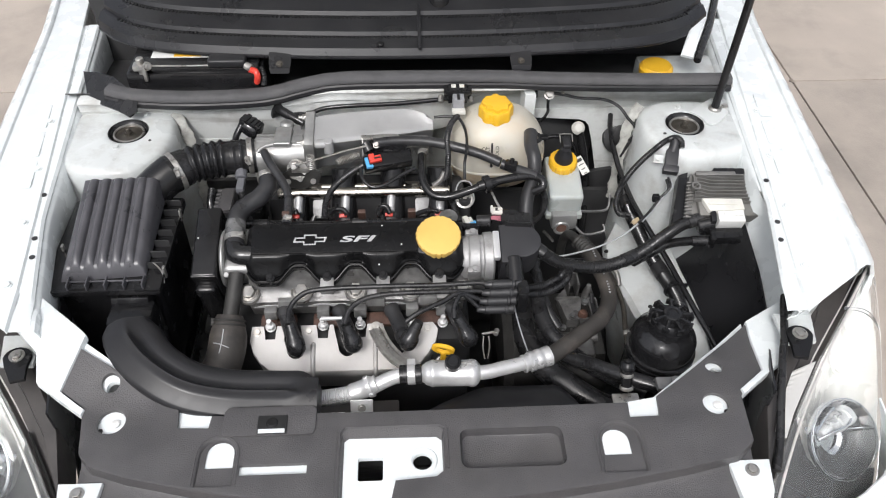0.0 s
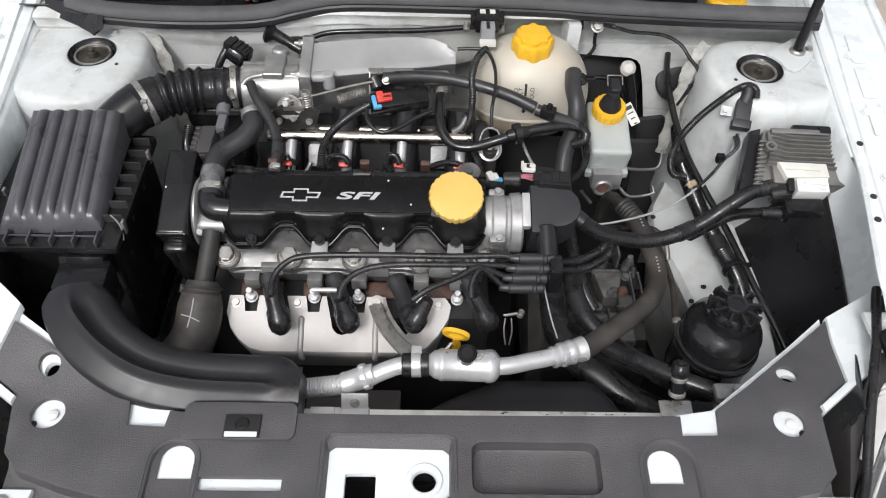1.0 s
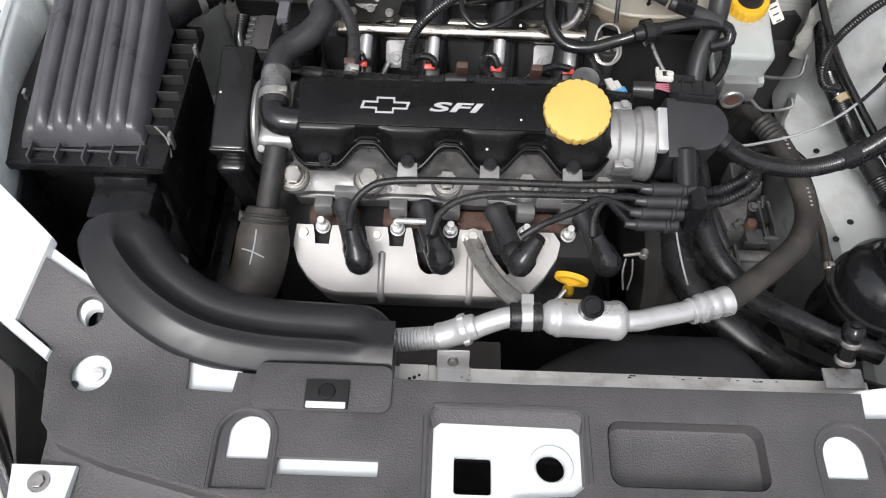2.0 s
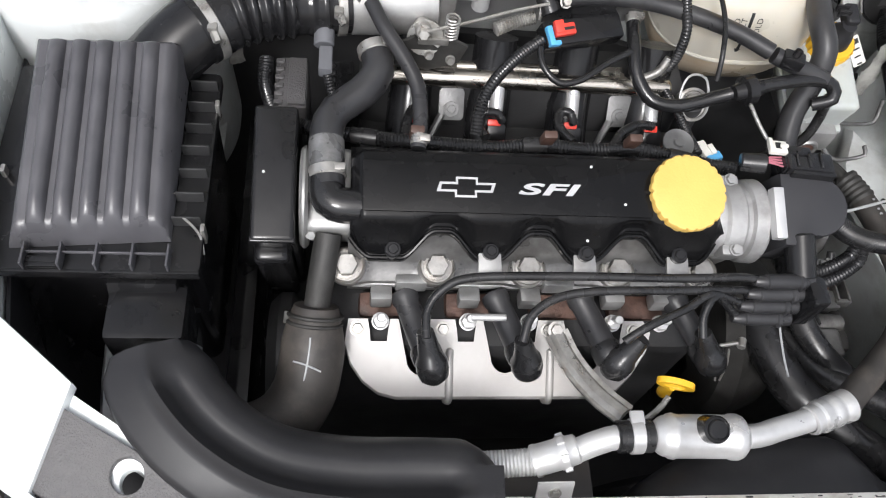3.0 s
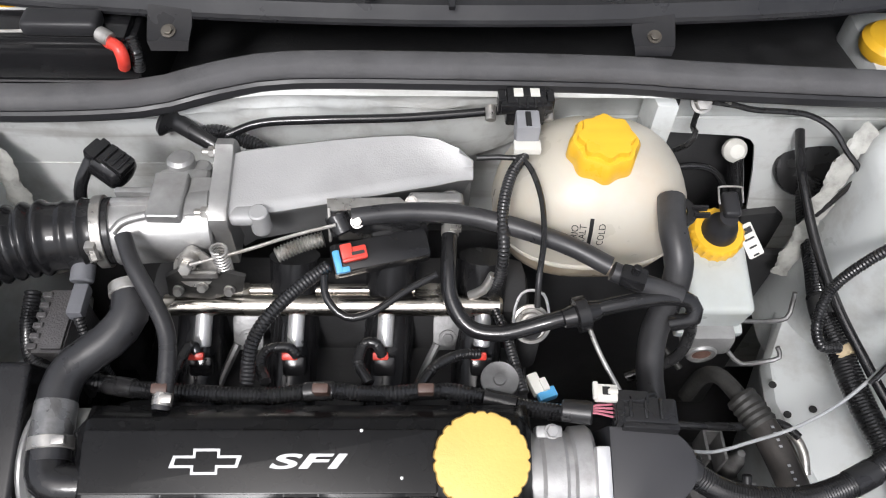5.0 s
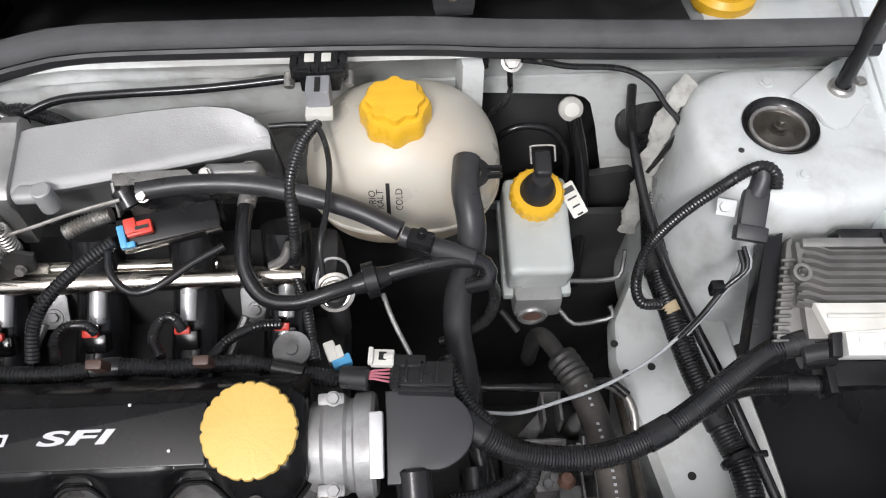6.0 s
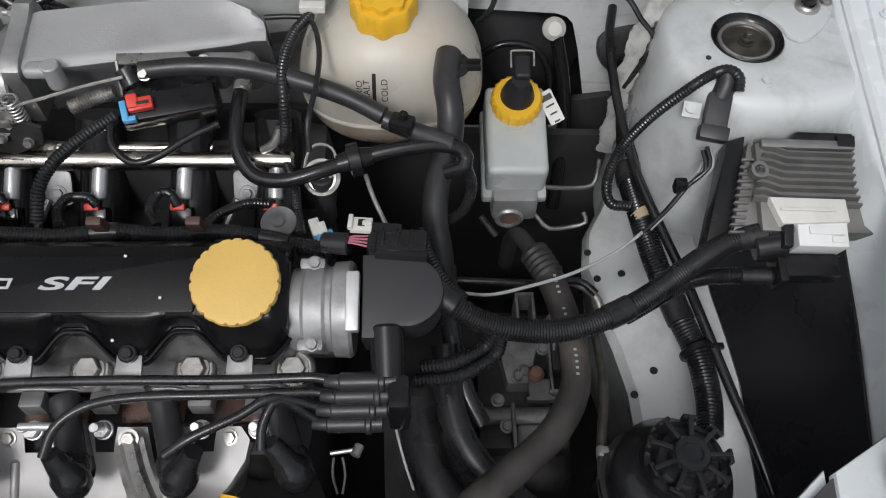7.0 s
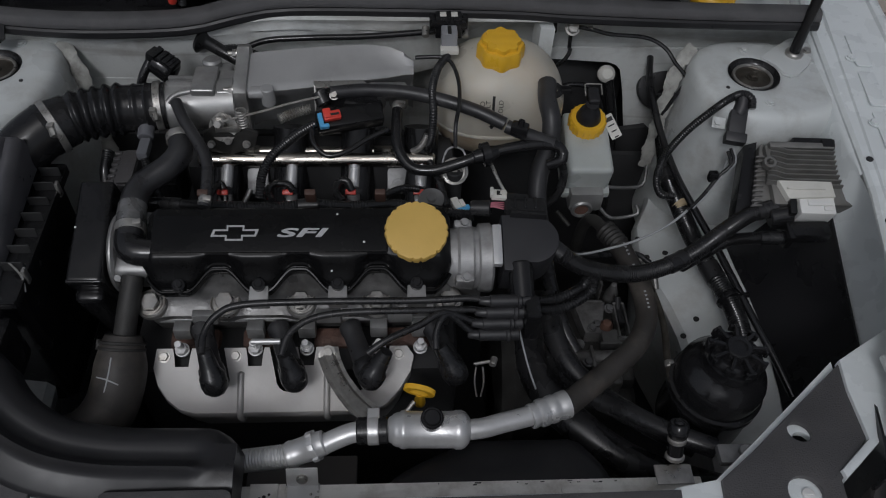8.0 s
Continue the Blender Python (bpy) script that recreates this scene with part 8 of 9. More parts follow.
hose_thing("sensor_cable", [(-0.121, 1.059, 0.855), (-0.118, 1.041, 0.848), (-0.102, 1.028, 0.840), (-0.080, 1.031, 0.842), (-0.052, 1.049, 0.848), (-0.026, 1.063, 0.852)], 0.0034, GLOSSBLACK, "thin glossy black sensor cable", "cable")
hose_thing("egr_wire", [(0.027, 1.063, 0.800), (0.037, 1.034, 0.798), (0.043, 1.004, 0.798), (0.048, 0.978, 0.800)], 0.005, RUBBER, "black corrugated sensor sleeve", "wire", corrugated=True)
hose_thing("valve_rod", [(0.106, 1.028, 0.822), (0.114, 1.006, 0.815), (0.128, 0.977, 0.806)], 0.0022, ZINC, "thin bright metal rod beside the servo hose", "rod")
hose_thing("servo_cable", [(0.217, 1.262, 0.704), (0.225, 1.266, 0.744), (0.249, 1.270, 0.761), (0.284, 1.270, 0.756), (0.306, 1.266, 0.724), (0.312, 1.262, 0.660), (0.310, 1.258, 0.575)], 0.0042, GLOSSBLACK, "thin black cable looping through the servo opening", "cable")
hose_thing("return_hose", [(0.197, 1.042, 0.822), (0.205, 1.042, 0.790), (0.199, 1.033, 0.765), (0.180, 1.030, 0.745), (0.155, 1.025, 0.735)], 0.0055, RUBBER, "thin black return hose", clamps=())
hose_thing("gear_cable", [(0.223, 1.099, 0.660), (0.233, 1.087, 0.655), (0.240, 1.079, 0.650)], 0.0036, GREASE, "short dull cable end", "cable")
hose_thing("loom_branch", [(0.158, 0.985, 0.785), (0.165, 0.965, 0.780), (0.177, 0.943, 0.775), (0.194, 0.925, 0.772)], 0.0072, RUBBER, "black corrugated loom branch", "wire", corrugated=True)
hose_thing("starter_cable", [(0.193, 1.002, 0.680), (0.235, 1.000, 0.680), (0.281, 1.001, 0.675), (0.322, 1.007, 0.670), (0.341, 0.994, 0.665)], 0.0042, RUBBER, "black starter cable over the gearbox", "cable")
hose_thing("clutch_pipe", [(0.314, 1.008, 0.668), (0.325, 1.006, 0.664), (0.339, 0.997, 0.660), (0.346, 0.982, 0.655), (0.347, 0.963, 0.645)], 0.0048, ZINC, "steel pipe beside the chassis rail", "pipe")
bm = BM()
q = Vector((0.395, 1.069, 0.700))
cyl(bm, q + Vector((-0.002, 0.005, 0.0)), q + Vector((0.002, -0.005, 0.0)), 0.0146, seg=18, bevel=0.05)
single("tape_band", bm, TAPE, "tan tape band round the body loom", "tape")
bm = BM()
q = Vector((0.429, 0.919, 0.680))
cyl(bm, q + Vector((-0.001, 0.003, 0.0)), q + Vector((0.001, -0.003, 0.0)), 0.0175, seg=18, bevel=0.05)
box(bm, q + Vector((0.020, 0.002, 0.006)), (0.012, 0.006, 0.006), None, 0.001)
single("cable_tie", bm, PLASTIC, "black cable tie round the body loom", "cable tie")
bm = BM()
q = Vector((0.405, 1.039, 0.792))
box(bm, q, (0.012, 0.010, 0.014), Matrix.Identity(4), 0.002)
single("cable_tie", bm, PLASTIC, "black cable tie on the sensor lead", "cable tie")
# distributor plug
dplug = thing("distributor_plug", "black plug with white latch and pink wires", "connector", (0.11, 0.98, 0.80))
bm = BM()
DP = Matrix.Translation((0.137, 0.944, 0.832)) @ Matrix.Rotation(radians(-4), 4, "Z")
box(bm, (0, 0, 0), (0.050, 0.022, 0.018), DP, 0.003)
box(bm, (-0.010, 0.010, 0.004), (0.026, 0.010, 0.014), DP, 0.002)
box(bm, (0.004, -0.012, 0.0), (0.044, 0.006, 0.014), DP, 0.0015)
box(bm, (-0.020, -0.004, 0.006), (0.006, 0.018, 0.010), DP, 0.001)
body = part("body", bm, GLOSSBLACK, dplug)
for k in range(3):
    bm = BM()
    box(bm, (-0.012 + 0.012 * k, 0.001, 0.0095), (0.003, 0.018, 0.003), DP, 0.0008, 1)
    part("ridge", bm, GLOSSBLACK, body)
bm = BM()
box(bm, (-0.031, 0.011, 0.010), (0.018, 0.014, 0.005), DP, 0.001)
box(bm, (-0.040, 0.011, 0.014), (0.004, 0.014, 0.005), DP, 0.001)
box(bm, (-0.026, 0.011, 0.014), (0.008, 0.004, 0.003), DP, 0.001)
latch = part("latch", bm, OFFWHITE, dplug, "white latch")
bm = BM()
box(bm, (-0.031, 0.012, 0.0128), (0.006, 0.007, 0.0010), DP, 0.0003, 1)
part("latch_window", bm, INK, latch, "dark window in the latch")
for k in range(4):
    bm = BM()
    hose(bm, [DP @ Vector(v) for v in ((-0.046, -0.003 + 0.0012 * k, 0.002), (-0.038, -0.004 + 0.0022 * k, 0.005), (-0.030, -0.005 + 0.003 * k, 0.004), (-0.022, -0.006 + 0.004 * k, 0.003))], 0.0010, 6)
    part("wire", bm, PINK, dplug, "pink wire")
bm = BM()
cyl(bm, DP @ Vector((-0.040, -0.002, 0.0)), DP @ Vector((-0.064, 0.001, -0.004)), 0.0098, 0.009, 18)
part("sleeve_end", bm, LOOM, dplug)

hp = spline([(0.286, 0.984, 0.728), (0.293, 0.938, 0.728), (0.299, 0.898, 0.727), (0.299, 0.859, 0.725)], 0.003)
print_line = thing("hose_print", "pale printing along the air conditioning hose", "printing", hp[0])
for k in range(2, len(hp) - 2, 2):
    if k % 14 < 10:
        bm = BM()
        box(bm, (0, 0, 0), (0.0027, 0.0008, 0.0022), axis_matrix(hp[k], hp[k + 1] - hp[k - 1]))
        part("print_bar", bm, WIREGREY, print_line)

for spot in ((-0.084, 0.926, 0.843), (-0.053, 0.893, 0.832), (-0.089, 0.862, 0.818), (-0.379, 0.914, 0.836)):
    bm = BM()
    lathe(bm, [(0, -0.0006), (0.0013, -0.0003), (0.0013, 0.0003), (0, 0.0010)], axis_matrix(spot, (0, -0.3, 1)), 10)
    single("white_speck", bm, LABELWHITE, "tiny white speck on the black cover", "speck", group="white specks")

# ================= right-hand side =================
psr = thing("steering_fluid_reservoir", "glossy black power steering reservoir with ribbed cap", "reservoir", (0.375, 0.775, 0.60))
PS = Matrix.Translation((0.368, 0.782, 0.605)) @ Matrix.Rotation(radians(2), 4, "Y")
bm = BM()
lathe(bm, [(0, 0), (0.045, 0.0), (0.052, 0.006), (0.054, 0.02), (0.054, 0.070), (0.057, 0.071), (0.057, 0.076), (0.0548, 0.0765), (0.0548, 0.0815), (0.057, 0.082), (0.057, 0.087), (0.053, 0.088), (0.0525, 0.112), (0.0500, 0.119), (0.041, 0.128), (0.036, 0.134), (0.034, 0.138), (0.034, 0.150), (0, 0.150)], PS, 56)
part("bottle", bm, GLOSSBLACK, psr)
bm = BM()
lathe(bm, [(0.031, 0.146), (0.029, 0.150), (0.028, 0.154), (0.024, 0.158), (0, 0.159)], PS, 36)
pscap = part("cap", bm, PLASTIC, psr, "black ribbed cap")
bm = BM()
lathe(bm, [(0.017, 0.154), (0.0165, 0.166), (0.014, 0.170), (0.009, 0.1705), (0.008, 0.168), (0, 0.168)], PS, 24)
part("hub", bm, GLOSSBLACK, pscap)
for k in range(9):
    bm = BM()
    box(bm, (0.023, 0, 0.161), (0.022, 0.0045, 0.013), PS @ Matrix.Rotation(2 * math.pi * k / 9, 4, "Z"), 0.0016)
    box(bm, (0.0335, 0, 0.159), (0.004, 0.012, 0.011), PS @ Matrix.Rotation(2 * math.pi * k / 9, 4, "Z"), 0.0016)
    part("fin", bm, GLOSSBLACK, pscap)
# gearbox and lower clutter
gear = thing("gearbox", "greasy cast aluminium gearbox", "gearbox", (0.24, 0.93, 0.35))
bm = BM()
box(bm, (0.22, 0.93, 0.47), (0.20, 0.22, 0.18), None, 0.03, 3)
box(bm, (0.265, 0.92, 0.555), (0.10, 0.13, 0.05), None, 0.012)
cyl(bm, (0.12, 0.90, 0.55), (0.20, 0.90, 0.55), 0.12, 0.10, 36)
part("case", bm, GREASE, gear)
bm = BM()
prism(bm, [(0.238, 0.974), (0.286, 0.976), (0.272, 0.920), (0.248, 0.920)], 0.560, 0.602, bevel=0.004)
box(bm, (0.258, 0.9725, 0.602), (0.044, 0.004, 0.010), None, 0.0015)
part("shift_housing", bm, GEARALU, gear, "grimy cast shift housing")
bm = BM()
for x in (0.2615, 0.2795):
    box(bm, (x, 1.004, 0.604), (0.0035, 0.034, 0.040), None, 0.001)
box(bm, (0.2705, 1.019, 0.606), (0.020, 0.0035, 0.036), None, 0.001)
prism(bm, [(0.236, 0.985), (0.262, 1.012), (0.262, 0.990), (0.252, 0.978)], 0.586, 0.592, bevel=0.0015)
part("cable_bracket", bm, GEARALU, gear, "folded shift cable bracket")
bm = BM()
lathe(bm, [(0.011, -0.03), (0.010, 0.0), (0.006, 0.012), (0.0042, 0.020), (0, 0.021)], Matrix.Translation((0.302, 0.999, 0.590)), 18)
part("breather", bm, GEARALU, gear, "pale breather stub")
bm = BM()
box(bm, (0.282, 0.914, 0.592), (0.024, 0.022, 0.024), None, 0.003)
box(bm, (0.282, 0.903, 0.598), (0.030, 0.004, 0.010), None, 0.001)
part("terminal_block", bm, ALUDIRTY, gear, "pale metal block")
bm = BM()
for x in (0.2945, 0.3085):
    box(bm, (x, 0.937, 0.602), (0.003, 0.056, 0.016), None, 0.001)
box(bm, (0.3015, 0.966, 0.602), (0.017, 0.003, 0.016), None, 0.001)
box(bm, (0.3015, 0.909, 0.600), (0.020, 0.005, 0.014), None, 0.001)
part("sensor_bracket", bm, GEARALU, gear, "bent steel sensor bracket")
bm = BM()
box(bm, (0.3015, 0.945, 0.598), (0.010, 0.024, 0.020), None, 0.003)
cyl(bm, (0.3015, 0.958, 0.600), (0.3015, 0.975, 0.612), 0.0058, 0.0050, 14)
part("speed_sensor", bm, SATINBLACK, gear, "black speed sensor plug")
bm = BM()
cyl(bm, (0.212, 0.888, 0.590), (0.300, 0.887, 0.590), 0.010, 0.010, 20)
part("selector_shaft", bm, GEARALU, gear, "dull selector shaft")
bm = BM()
box(bm, (0.272, 0.858, 0.585), (0.034, 0.036, 0.030), None, 0.006, 3)
box(bm, (0.252, 0.872, 0.600), (0.004, 0.050, 0.012), None, 0.001)
part("casting", bm, GEARALU, gear, "greasy ribbed casting")
for px in [(0.236, 0.900, 0.604), (0.259, 0.928, 0.602), (0.266, 0.934, 0.602), (0.288, 0.960, 0.604), (0.244, 0.872, 0.602)]:
    bm = BM()
    hexbolt(bm, px, (0.1, -0.2, 1), 0.0052, 0.006, 1.4)
    part("case_bolt", bm, ALUDIRTY, gear, "dull case bolt")
bm = BM()
lathe(bm, [(0, -0.010), (0.009, -0.010), (0.0095, 0.002), (0.006, 0.008), (0, 0.009)], Matrix.Translation((0.279, 0.930, 0.604)), 16)
part("sender", bm, RUST, gear, "rusty brown sender")
hose_thing("clutch_hose", [(0.154, 0.896, 0.660), (0.158, 0.837, 0.650), (0.179, 0.786, 0.645), (0.218, 0.744, 0.640), (0.258, 0.716, 0.630), (0.317, 0.697, 0.615), (0.384, 0.683, 0.600)], 0.022, RUBBER, "wide black coolant hose beside the gearbox", clamps=())
hose_thing("coolant_hose", [(0.180, 0.915, 0.700), (0.184, 0.860, 0.685), (0.202, 0.817, 0.675), (0.236, 0.783, 0.665), (0.278, 0.753, 0.660), (0.340, 0.718, 0.655)], 0.014, RUBBER, "black coolant hose over the gearbox", clamps=())
hose_thing("heater_hose", [(0.181, 0.994, 0.720), (0.185, 0.938, 0.700), (0.196, 0.884, 0.680), (0.214, 0.852, 0.660)], 0.010, RUBBER, "black rubber heater hose beside the gearbox", clamps=())
aircon_hose = hose_thing("aircon_hose", [(0.272, 1.013, 0.713), (0.279, 0.998, 0.713), (0.287, 0.978, 0.713), (0.295, 0.944, 0.713), (0.301, 0.904, 0.712)] + [(0.298, 0.865, 0.710), (0.277, 0.826, 0.714), (0.244, 0.793, 0.722)] + [(0.186, 0.745, 0.728), (0.174, 0.736, 0.730)], 0.0140, DUSTSHEEN, "grey rubber air conditioning hose", clamps=())
bm = BM()
loom(bm, [(0.270, 1.016, 0.713), (0.277, 1.003, 0.713), (0.285, 0.985, 0.713)], 0.0158, 0.0065, 0.09, 20)
hose(bm, [(0.271, 1.012, 0.713), (0.263, 1.030, 0.711), (0.257, 1.046, 0.700), (0.253, 1.058, 0.670), (0.252, 1.062, 0.620)], 0.0085, 14)
part("ferrule", bm, GREASE, aircon_hose, "dull crimped ferrule")
hose_thing("steering_pipe", [(0.336, 1.020, 0.640), (0.335, 0.956, 0.660), (0.333, 0.886, 0.675), (0.322, 0.824, 0.685), (0.318, 0.789, 0.690)], 0.0046, TARNISH, "dull steel steering pipe with union", "pipe", clamps=(0.9,))
hose_thing("loom_branch", [(0.156, 0.874, 0.740), (0.184, 0.876, 0.745), (0.211, 0.887, 0.752), (0.221, 0.897, 0.758)], 0.0068, RUBBER, "black corrugated loom branch", "wire", corrugated=True)
hose_thing("loom_branch", [(0.150, 0.863, 0.735), (0.189, 0.866, 0.738), (0.221, 0.881, 0.748), (0.228, 0.894, 0.758)], 0.0068, RUBBER, "black corrugated loom branch", "wire", corrugated=True)

# air conditioning pipe across the front
ac = thing("aircon_pipe", "bright aluminium air conditioning pipe with a muffler", "pipe", (0.02, 0.71, 0.70))
APTS = [(0.174, 0.734, 0.735), (0.140, 0.723, 0.735), (0.099, 0.712, 0.736), (0.063, 0.704, 0.737), (-0.014, 0.706, 0.737), (-0.056, 0.706, 0.735), (-0.084, 0.700, 0.728), (-0.114, 0.691, 0.718), (-0.153, 0.691, 0.708), (-0.183, 0.692, 0.700)]
bm = BM()
hose(bm, APTS, 0.0112, 16)
part("tube", bm, BRIGHT, ac)
bm = BM()
a, b = Vector(APTS[4]) + Vector((-0.012, 0, 0)), Vector(APTS[3])
L = (b - a).length
lathe(bm, [(0.0112, 0), (0.0135, 0.001), (0.0150, 0.004), (0.0165, 0.005), (0.0185, 0.009), (0.0187, 0.012), (0.0205, 0.014), (0.0210, 0.018), (0.0200, 0.020), (0.0200, L - 0.018), (0.0212, L - 0.016), (0.0212, L - 0.010), (0.0195, L - 0.006), (0.0165, L - 0.003), (0.0135, L - 0.001), (0.0112, L)], axis_matrix(a, b - a), 32)
part("muffler", bm, BRIGHT, ac, "bright aluminium muffler can")
bm = BM()
q = Vector(APTS[4]).lerp(Vector(APTS[3]), 0.45)
cyl(bm, q + Vector((0, 0.003, 0.012)), q + Vector((0, -0.004, 0.034)), 0.0128, 0.0122, 24)
cyl(bm, q + Vector((0, -0.004, 0.034)), q + Vector((0, -0.0045, 0.036)), 0.0095, 0.0090, 20)
part("valve_cap", bm, PLASTIC, ac, "black valve cap")
bm = BM()
q = Vector(APTS[5])
d = (Vector(APTS[4]) - q).normalized()
cyl(bm, q - d * 0.004, q + d * 0.030, 0.0150, seg=20, bevel=0.1)
part("clamp_rubber", bm, RUBBER, ac)
bm = BM()
cyl(bm, q + d * 0.008, q + d * 0.020, 0.0160, seg=20, bevel=0.05)
box(bm, q + Vector((0.014, 0.010, 0.012)), (0.013, 0.02, 0.004), None, 0.001)
part("clamp_band", bm, BRIGHT, ac)
bm = BM()
FER = axis_matrix((0.130, 0.719, 0.735), (0.045, 0.016, 0.0))
lathe(bm, [(0.0112, 0), (0.0140, 0.001), (0.0145, 0.004), (0.0135, 0.006), (0.0135, 0.010), (0.0158, 0.012), (0.0160, 0.018), (0.0150, 0.020), (0.0150, 0.023), (0.0160, 0.025), (0.0160, 0.031), (0.0150, 0.033), (0.0150, 0.036), (0.0160, 0.038), (0.0162, 0.047), (0.0135, 0.048)], FER, 28)
part("ferrule", bm, BRIGHT, ac)
bm = BM()
q = Vector(APTS[7])
UM = axis_matrix(q + Vector((-0.020, -0.001, -0.006)), (0.044, 0.009, 0.016))
lathe(bm, [(0.0112, 0), (0.0150, 0.001), (0.0155, 0.005), (0.0145, 0.007), (0.0145, 0.024), (0.0158, 0.026), (0.0158, 0.033), (0.0140, 0.035), (0.0135, 0.042), (0.0112, 0.044)], UM, 24)
for k in range(6):
    box(bm, (0.0158, 0, 0.0300), (0.004, 0.007, 0.007), UM @ Matrix.Rotation(k * math.pi / 3, 4, "Z"), 0.001)
part("union", bm, BRIGHT, ac)
bm = BM()
loom(bm, [(-0.128, 0.690, 0.7135), (-0.185, 0.690, 0.701)], 0.0132, 0.0034, 0.10, 18)
part("braided_end", bm, BRIGHT, ac, "ribbed silver bellows")
# radiator hose behind the snorkel, on the thermostat neck
rh = thing("radiator_hose", "thick dusty black radiator hose with a spring clamp", "hose", (-0.33, 0.82, 0.73))
bm = BM()
hose(bm, [(-0.322, 0.885, 0.782), (-0.326, 0.862, 0.766), (-0.330, 0.840, 0.748), (-0.333, 0.818, 0.732)], 0.0125, 18)
part("neck", bm, GREASE, rh, "dull metal thermostat neck")
bm = BM()
HP = spline([(-0.332, 0.830, 0.742), (-0.334, 0.810, 0.727), (-0.336, 0.785, 0.712), (-0.343, 0.758, 0.700), (-0.362, 0.735, 0.690), (-0.395, 0.722, 0.684), (-0.43, 0.715, 0.680)], 0.006)
sweep(bm, HP, lambda k, s: circle(0.0205 + 0.0095 * min(1.0, s / 0.035) ** 0.8, 24))
part("tube", bm, DUSTSHEEN, rh)
bm = BM()
CM = axis_matrix(HP[2], HP[4] - HP[0])
for dz in (-0.0035, 0.0035):
    ringc = [CM @ Vector((0.0250 * math.cos(a), 0.0250 * math.sin(a), dz)) for a in (2 * math.pi * i / 28 for i in range(29))]
    sweep(bm, ringc, lambda k, s: circle(0.0020, 8), closed_ends=False)
box(bm, (-0.026, 0.004, 0.0), (0.005, 0.006, 0.012), CM, 0.001)
part("clamp", bm, GREASE, rh, "tarnished double-wire spring clamp")
for pts in ([(-0.336, 0.794, 0.7505), (-0.337, 0.781, 0.7440), (-0.340, 0.764, 0.7350), (-0.344, 0.748, 0.7240)], [(-0.351, 0.776, 0.7385), (-0.340, 0.772, 0.7405), (-0.326, 0.767, 0.7365)]):
    bm = BM()
    hose(bm, pts, 0.0009, 6)
    part("chalk_mark", bm, WIREGREY, rh, "pale chalk mark")
# radiator, fan shroud
radiator = thing("radiator", "black fan shroud behind the radiator cover", "radiator", (CX, 0.64, 0.35))
bm = BM()
box(bm, (CX, 0.590, 0.52), (0.66, 0.05, 0.38), None, 0.006)
part("core", bm, DARK, radiator)
bm = BM()
prism(bm, rounded(-0.20, -0.20, 0.20, 0.20, 0.03), 0, 0.025, Matrix.Translation((0.12, 0.655, 0.50)) @ Matrix.Rotation(radians(90), 4, "X"), holes=[disc(0, 0, 0.16, 40)])
part("fan_shroud", bm, PLASTIC, radiator)
bm = BM()
rows = []
for i in range(21):
    a = math.pi * i / 20
    rows.append([(0.12 - 0.19 * math.cos(a), 0.652, 0.50 + 0.175 * math.sin(a)), (0.12 - 0.18 * math.cos(a), 0.69, 0.50 + 0.168 * math.sin(a)), (0.12 - 0.165 * math.cos(a), 0.70, 0.50 + 0.155 * math.sin(a))])
grid_surface(bm, rows)
solid(bm, 0.003)
part("shroud_ring", bm, PLASTIC, radiator)
bm = BM()
rows = []
for i in range(25):
    u = i / 24
    x = -0.03 + 0.255 * u
    back = 0.668 + 0.054 * min(1.0, max(0.0, min(u / 0.40, (1 - u) / 0.14))) ** 0.7
    rows.append([(x, 0.620, 0.700), (x, 0.648, 0.703), (x, 0.62 + 0.7 * (back - 0.62), 0.697), (x, back - 0.006, 0.684), (x, back, 0.674), (x, back + 0.002, 0.55)])
grid_surface(bm, rows)
solid(bm, 0.003)
part("shroud_hood", bm, SATINBLACK, radiator, "satin black top of the fan shroud")
bm = BM()
box(bm, (-0.125, 0.687, 0.652), (0.125, 0.058, 0.010), None, 0.003)
part("shroud_panel", bm, MOUNTGREY, radiator, "brown-grey plastic shroud panel")
bm = BM()
strip = [(-0.255, 0.6145), (-0.05, 0.6150), (-0.048, 0.6185), (0.04, 0.6190), (0.042, 0.6215), (0.150, 0.6220), (0.152, 0.6195), (0.255, 0.6185), (0.255, 0.606), (-0.255, 0.606)]
prism(bm, strip, 0.7535, 0.7555, bevel=0.0006)
part("support_flange", bm, BAYWHITE, car, "white painted flange behind the radiator cover")
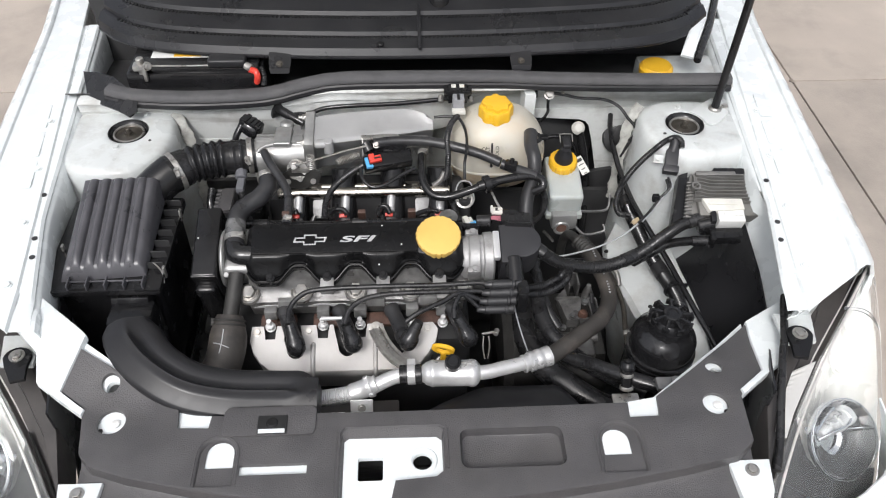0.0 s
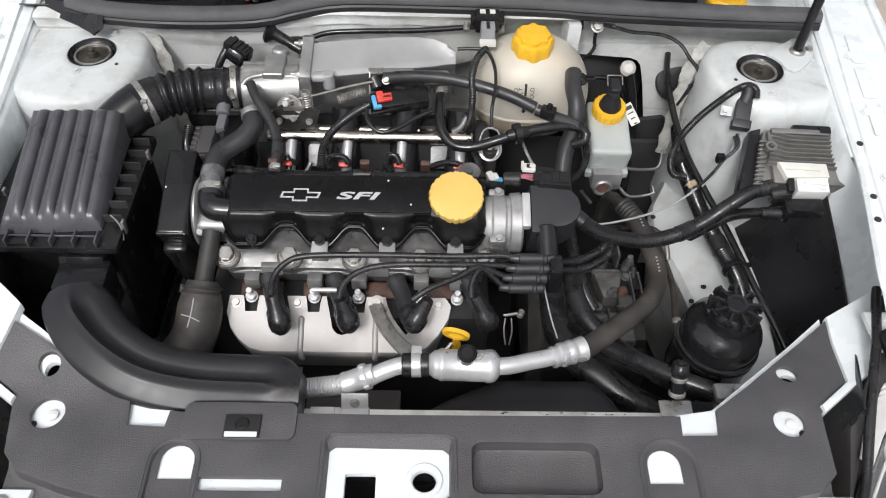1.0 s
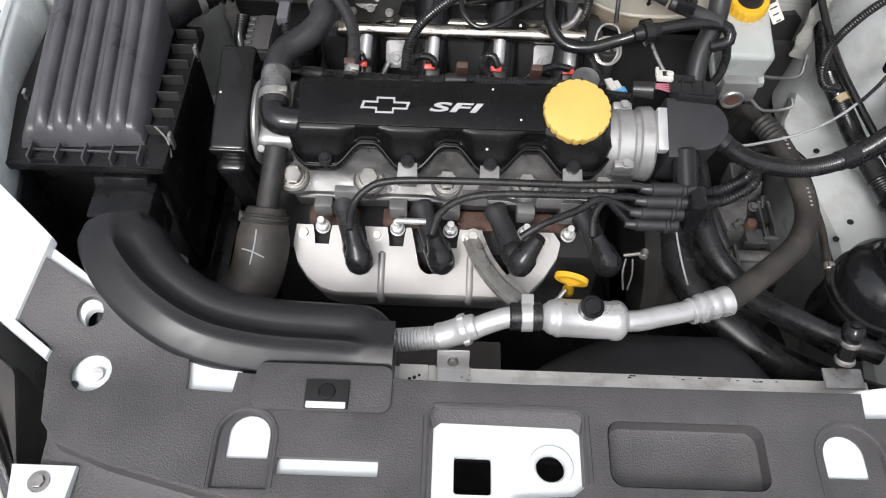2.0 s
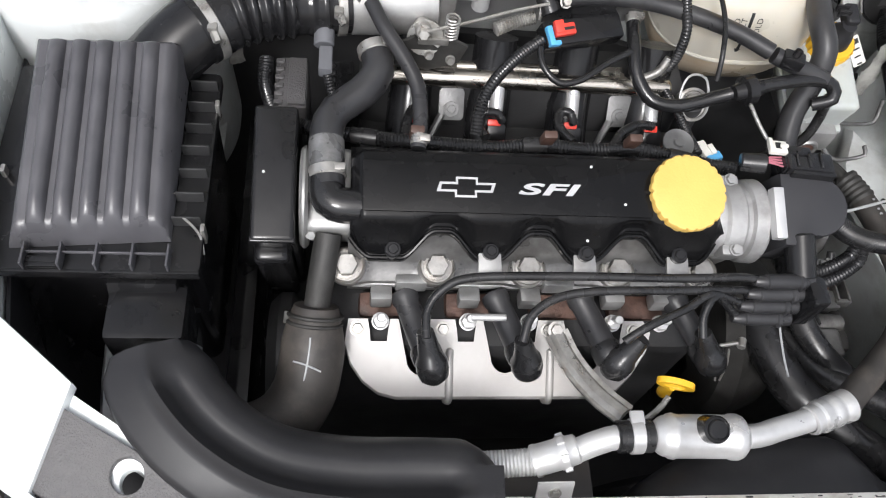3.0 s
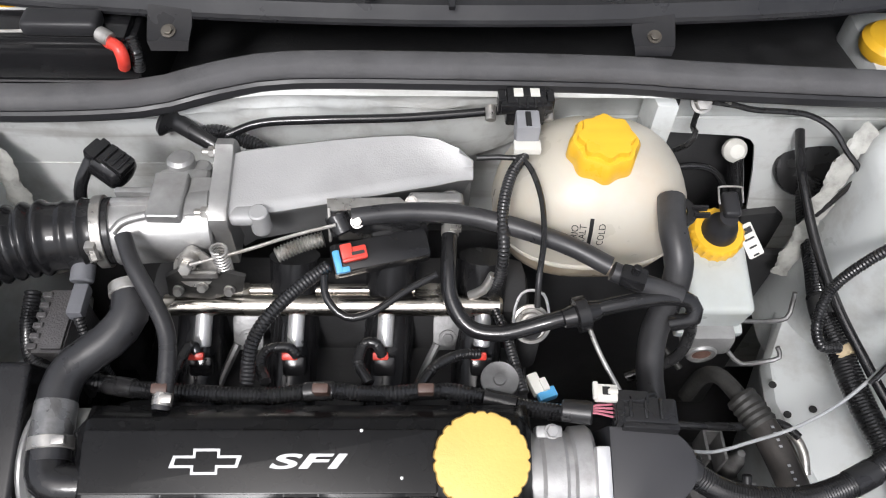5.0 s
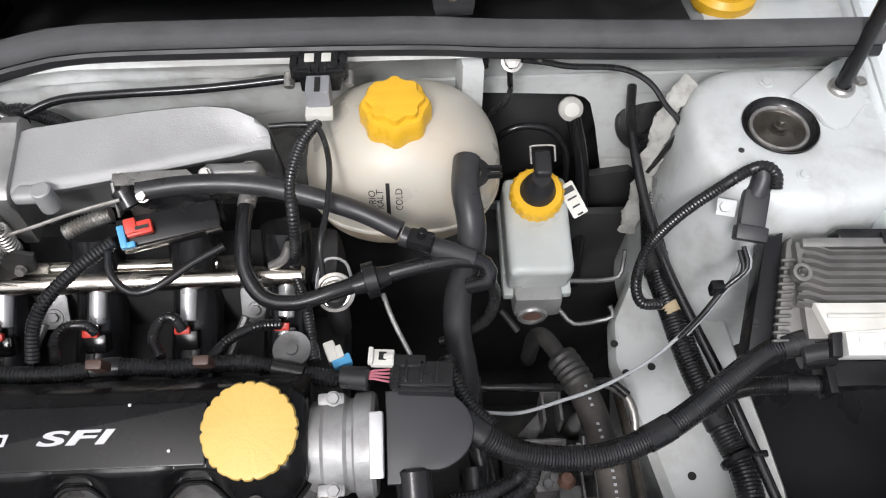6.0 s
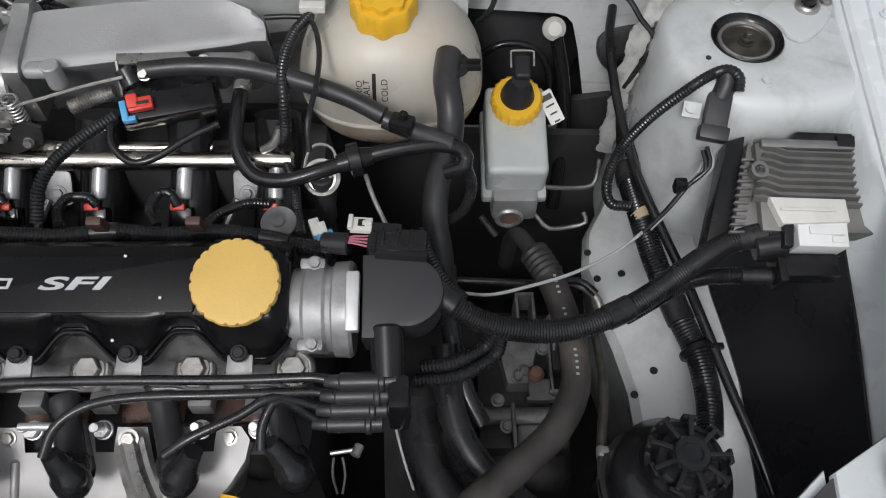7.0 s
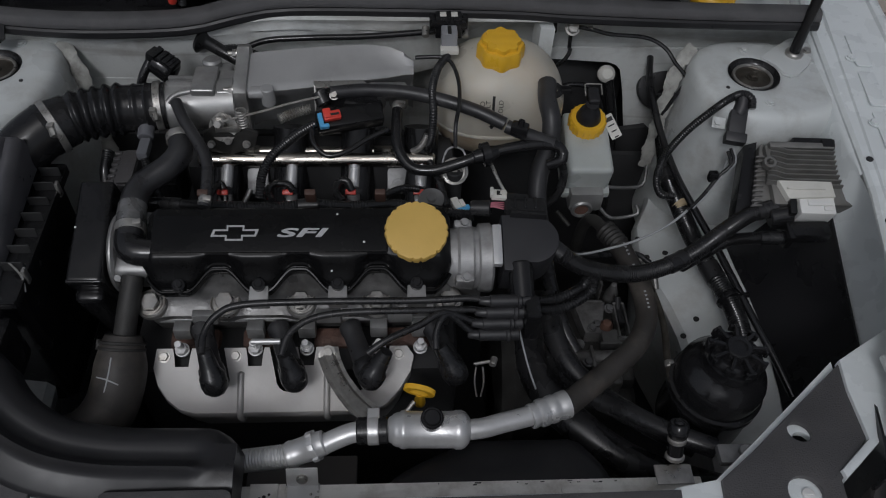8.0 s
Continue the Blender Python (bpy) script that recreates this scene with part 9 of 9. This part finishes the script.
# front catch bracket and washer elbow
bm = BM()
box(bm, (-0.116, 0.6435, 0.7072), (0.034, 0.030, 0.0025), None, 0.0008)
BR = Matrix.Translation((-0.1175, 0.6625, 0.7165)) @ Matrix.Rotation(radians(62), 4, "X")
box(bm, (0, 0, 0), (0.0335, 0.024, 0.0022), BR, 0.0008)
cyl(bm, (-0.133, 0.6580, 0.7068), (-0.099, 0.6580, 0.7068), 0.0016, seg=10)
pipe_bracket = thing("pipe_bracket", "zinc angle bracket bolted on the white tie bar", "bracket", (-0.116, 0.645, 0.705))
part("angle", bm, BRIGHT, pipe_bracket)
bm = BM()
hexbolt(bm, BR @ Vector((0, -0.001, 0.001)), BR.to_3x3() @ Vector((0, 0, 1)), 0.0046, 0.004)
part("bolt", bm, ZINC, pipe_bracket)
for x, y in ((-0.122, 0.637), (-0.108, 0.647)):
    bm = BM()
    prism(bm, disc(x, y, 0.0016, 12), 0.7084, 0.7089)
    part("rivet", bm, ZINC, pipe_bracket)
noz = thing("pressure_valve", "black capped filling valve on a steel bracket", "valve", (0.28, 0.67, 0.70))
bm = BM()
a = Vector((0.281, 0.666, 0.735))
b = Vector((0.281, 0.688, 0.775))
cyl(bm, a, a.lerp(b, 0.14), 0.0105, seg=18)
cyl(bm, a.lerp(b, 0.46), a.lerp(b, 0.60), 0.0100, seg=18)
part("stem", bm, ZINC, noz)
bm = BM()
cyl(bm, a.lerp(b, 0.10), a.lerp(b, 0.50), 0.0085, seg=18)
part("valve_body", bm, PLASTIC, noz)
bm = BM()
cyl(bm, a.lerp(b, 0.58), a.lerp(b, 0.80), 0.0095, 0.0115, 20)
cyl(bm, a.lerp(b, 0.80), b, 0.0118, 0.0105, 20)
cyl(bm, b, b.lerp(a, -0.06), 0.006, 0.005, 14)
part("cap", bm, PLASTIC, noz)
bm = BM()
box(bm, a + Vector((-0.003, -0.016, -0.004)), (0.040, 0.022, 0.003), Matrix.Identity(4), 0.001)
part("foot", bm, ZINC, noz)
hose_thing("drain_hose", [(0.178, 0.851, 0.650), (0.207, 0.794, 0.665), (0.261, 0.743, 0.690), (0.299, 0.714, 0.700), (0.344, 0.694, 0.700)], 0.0120, RUBBER, "black hose running below the filling valve", clamps=())
bm = BM()
q = Vector((0.342, 0.661, 0.752))
box(bm, q, (0.040, 0.022, 0.010), Matrix.Identity(4), 0.003)
cyl(bm, q + Vector((0.008, 0, 0)), q + Vector((0.008, 0, 0.012)), 0.007)
single("catch_bracket", bm, ALUDIRTY, "grey cast bracket beside the radiator cover", "bracket")
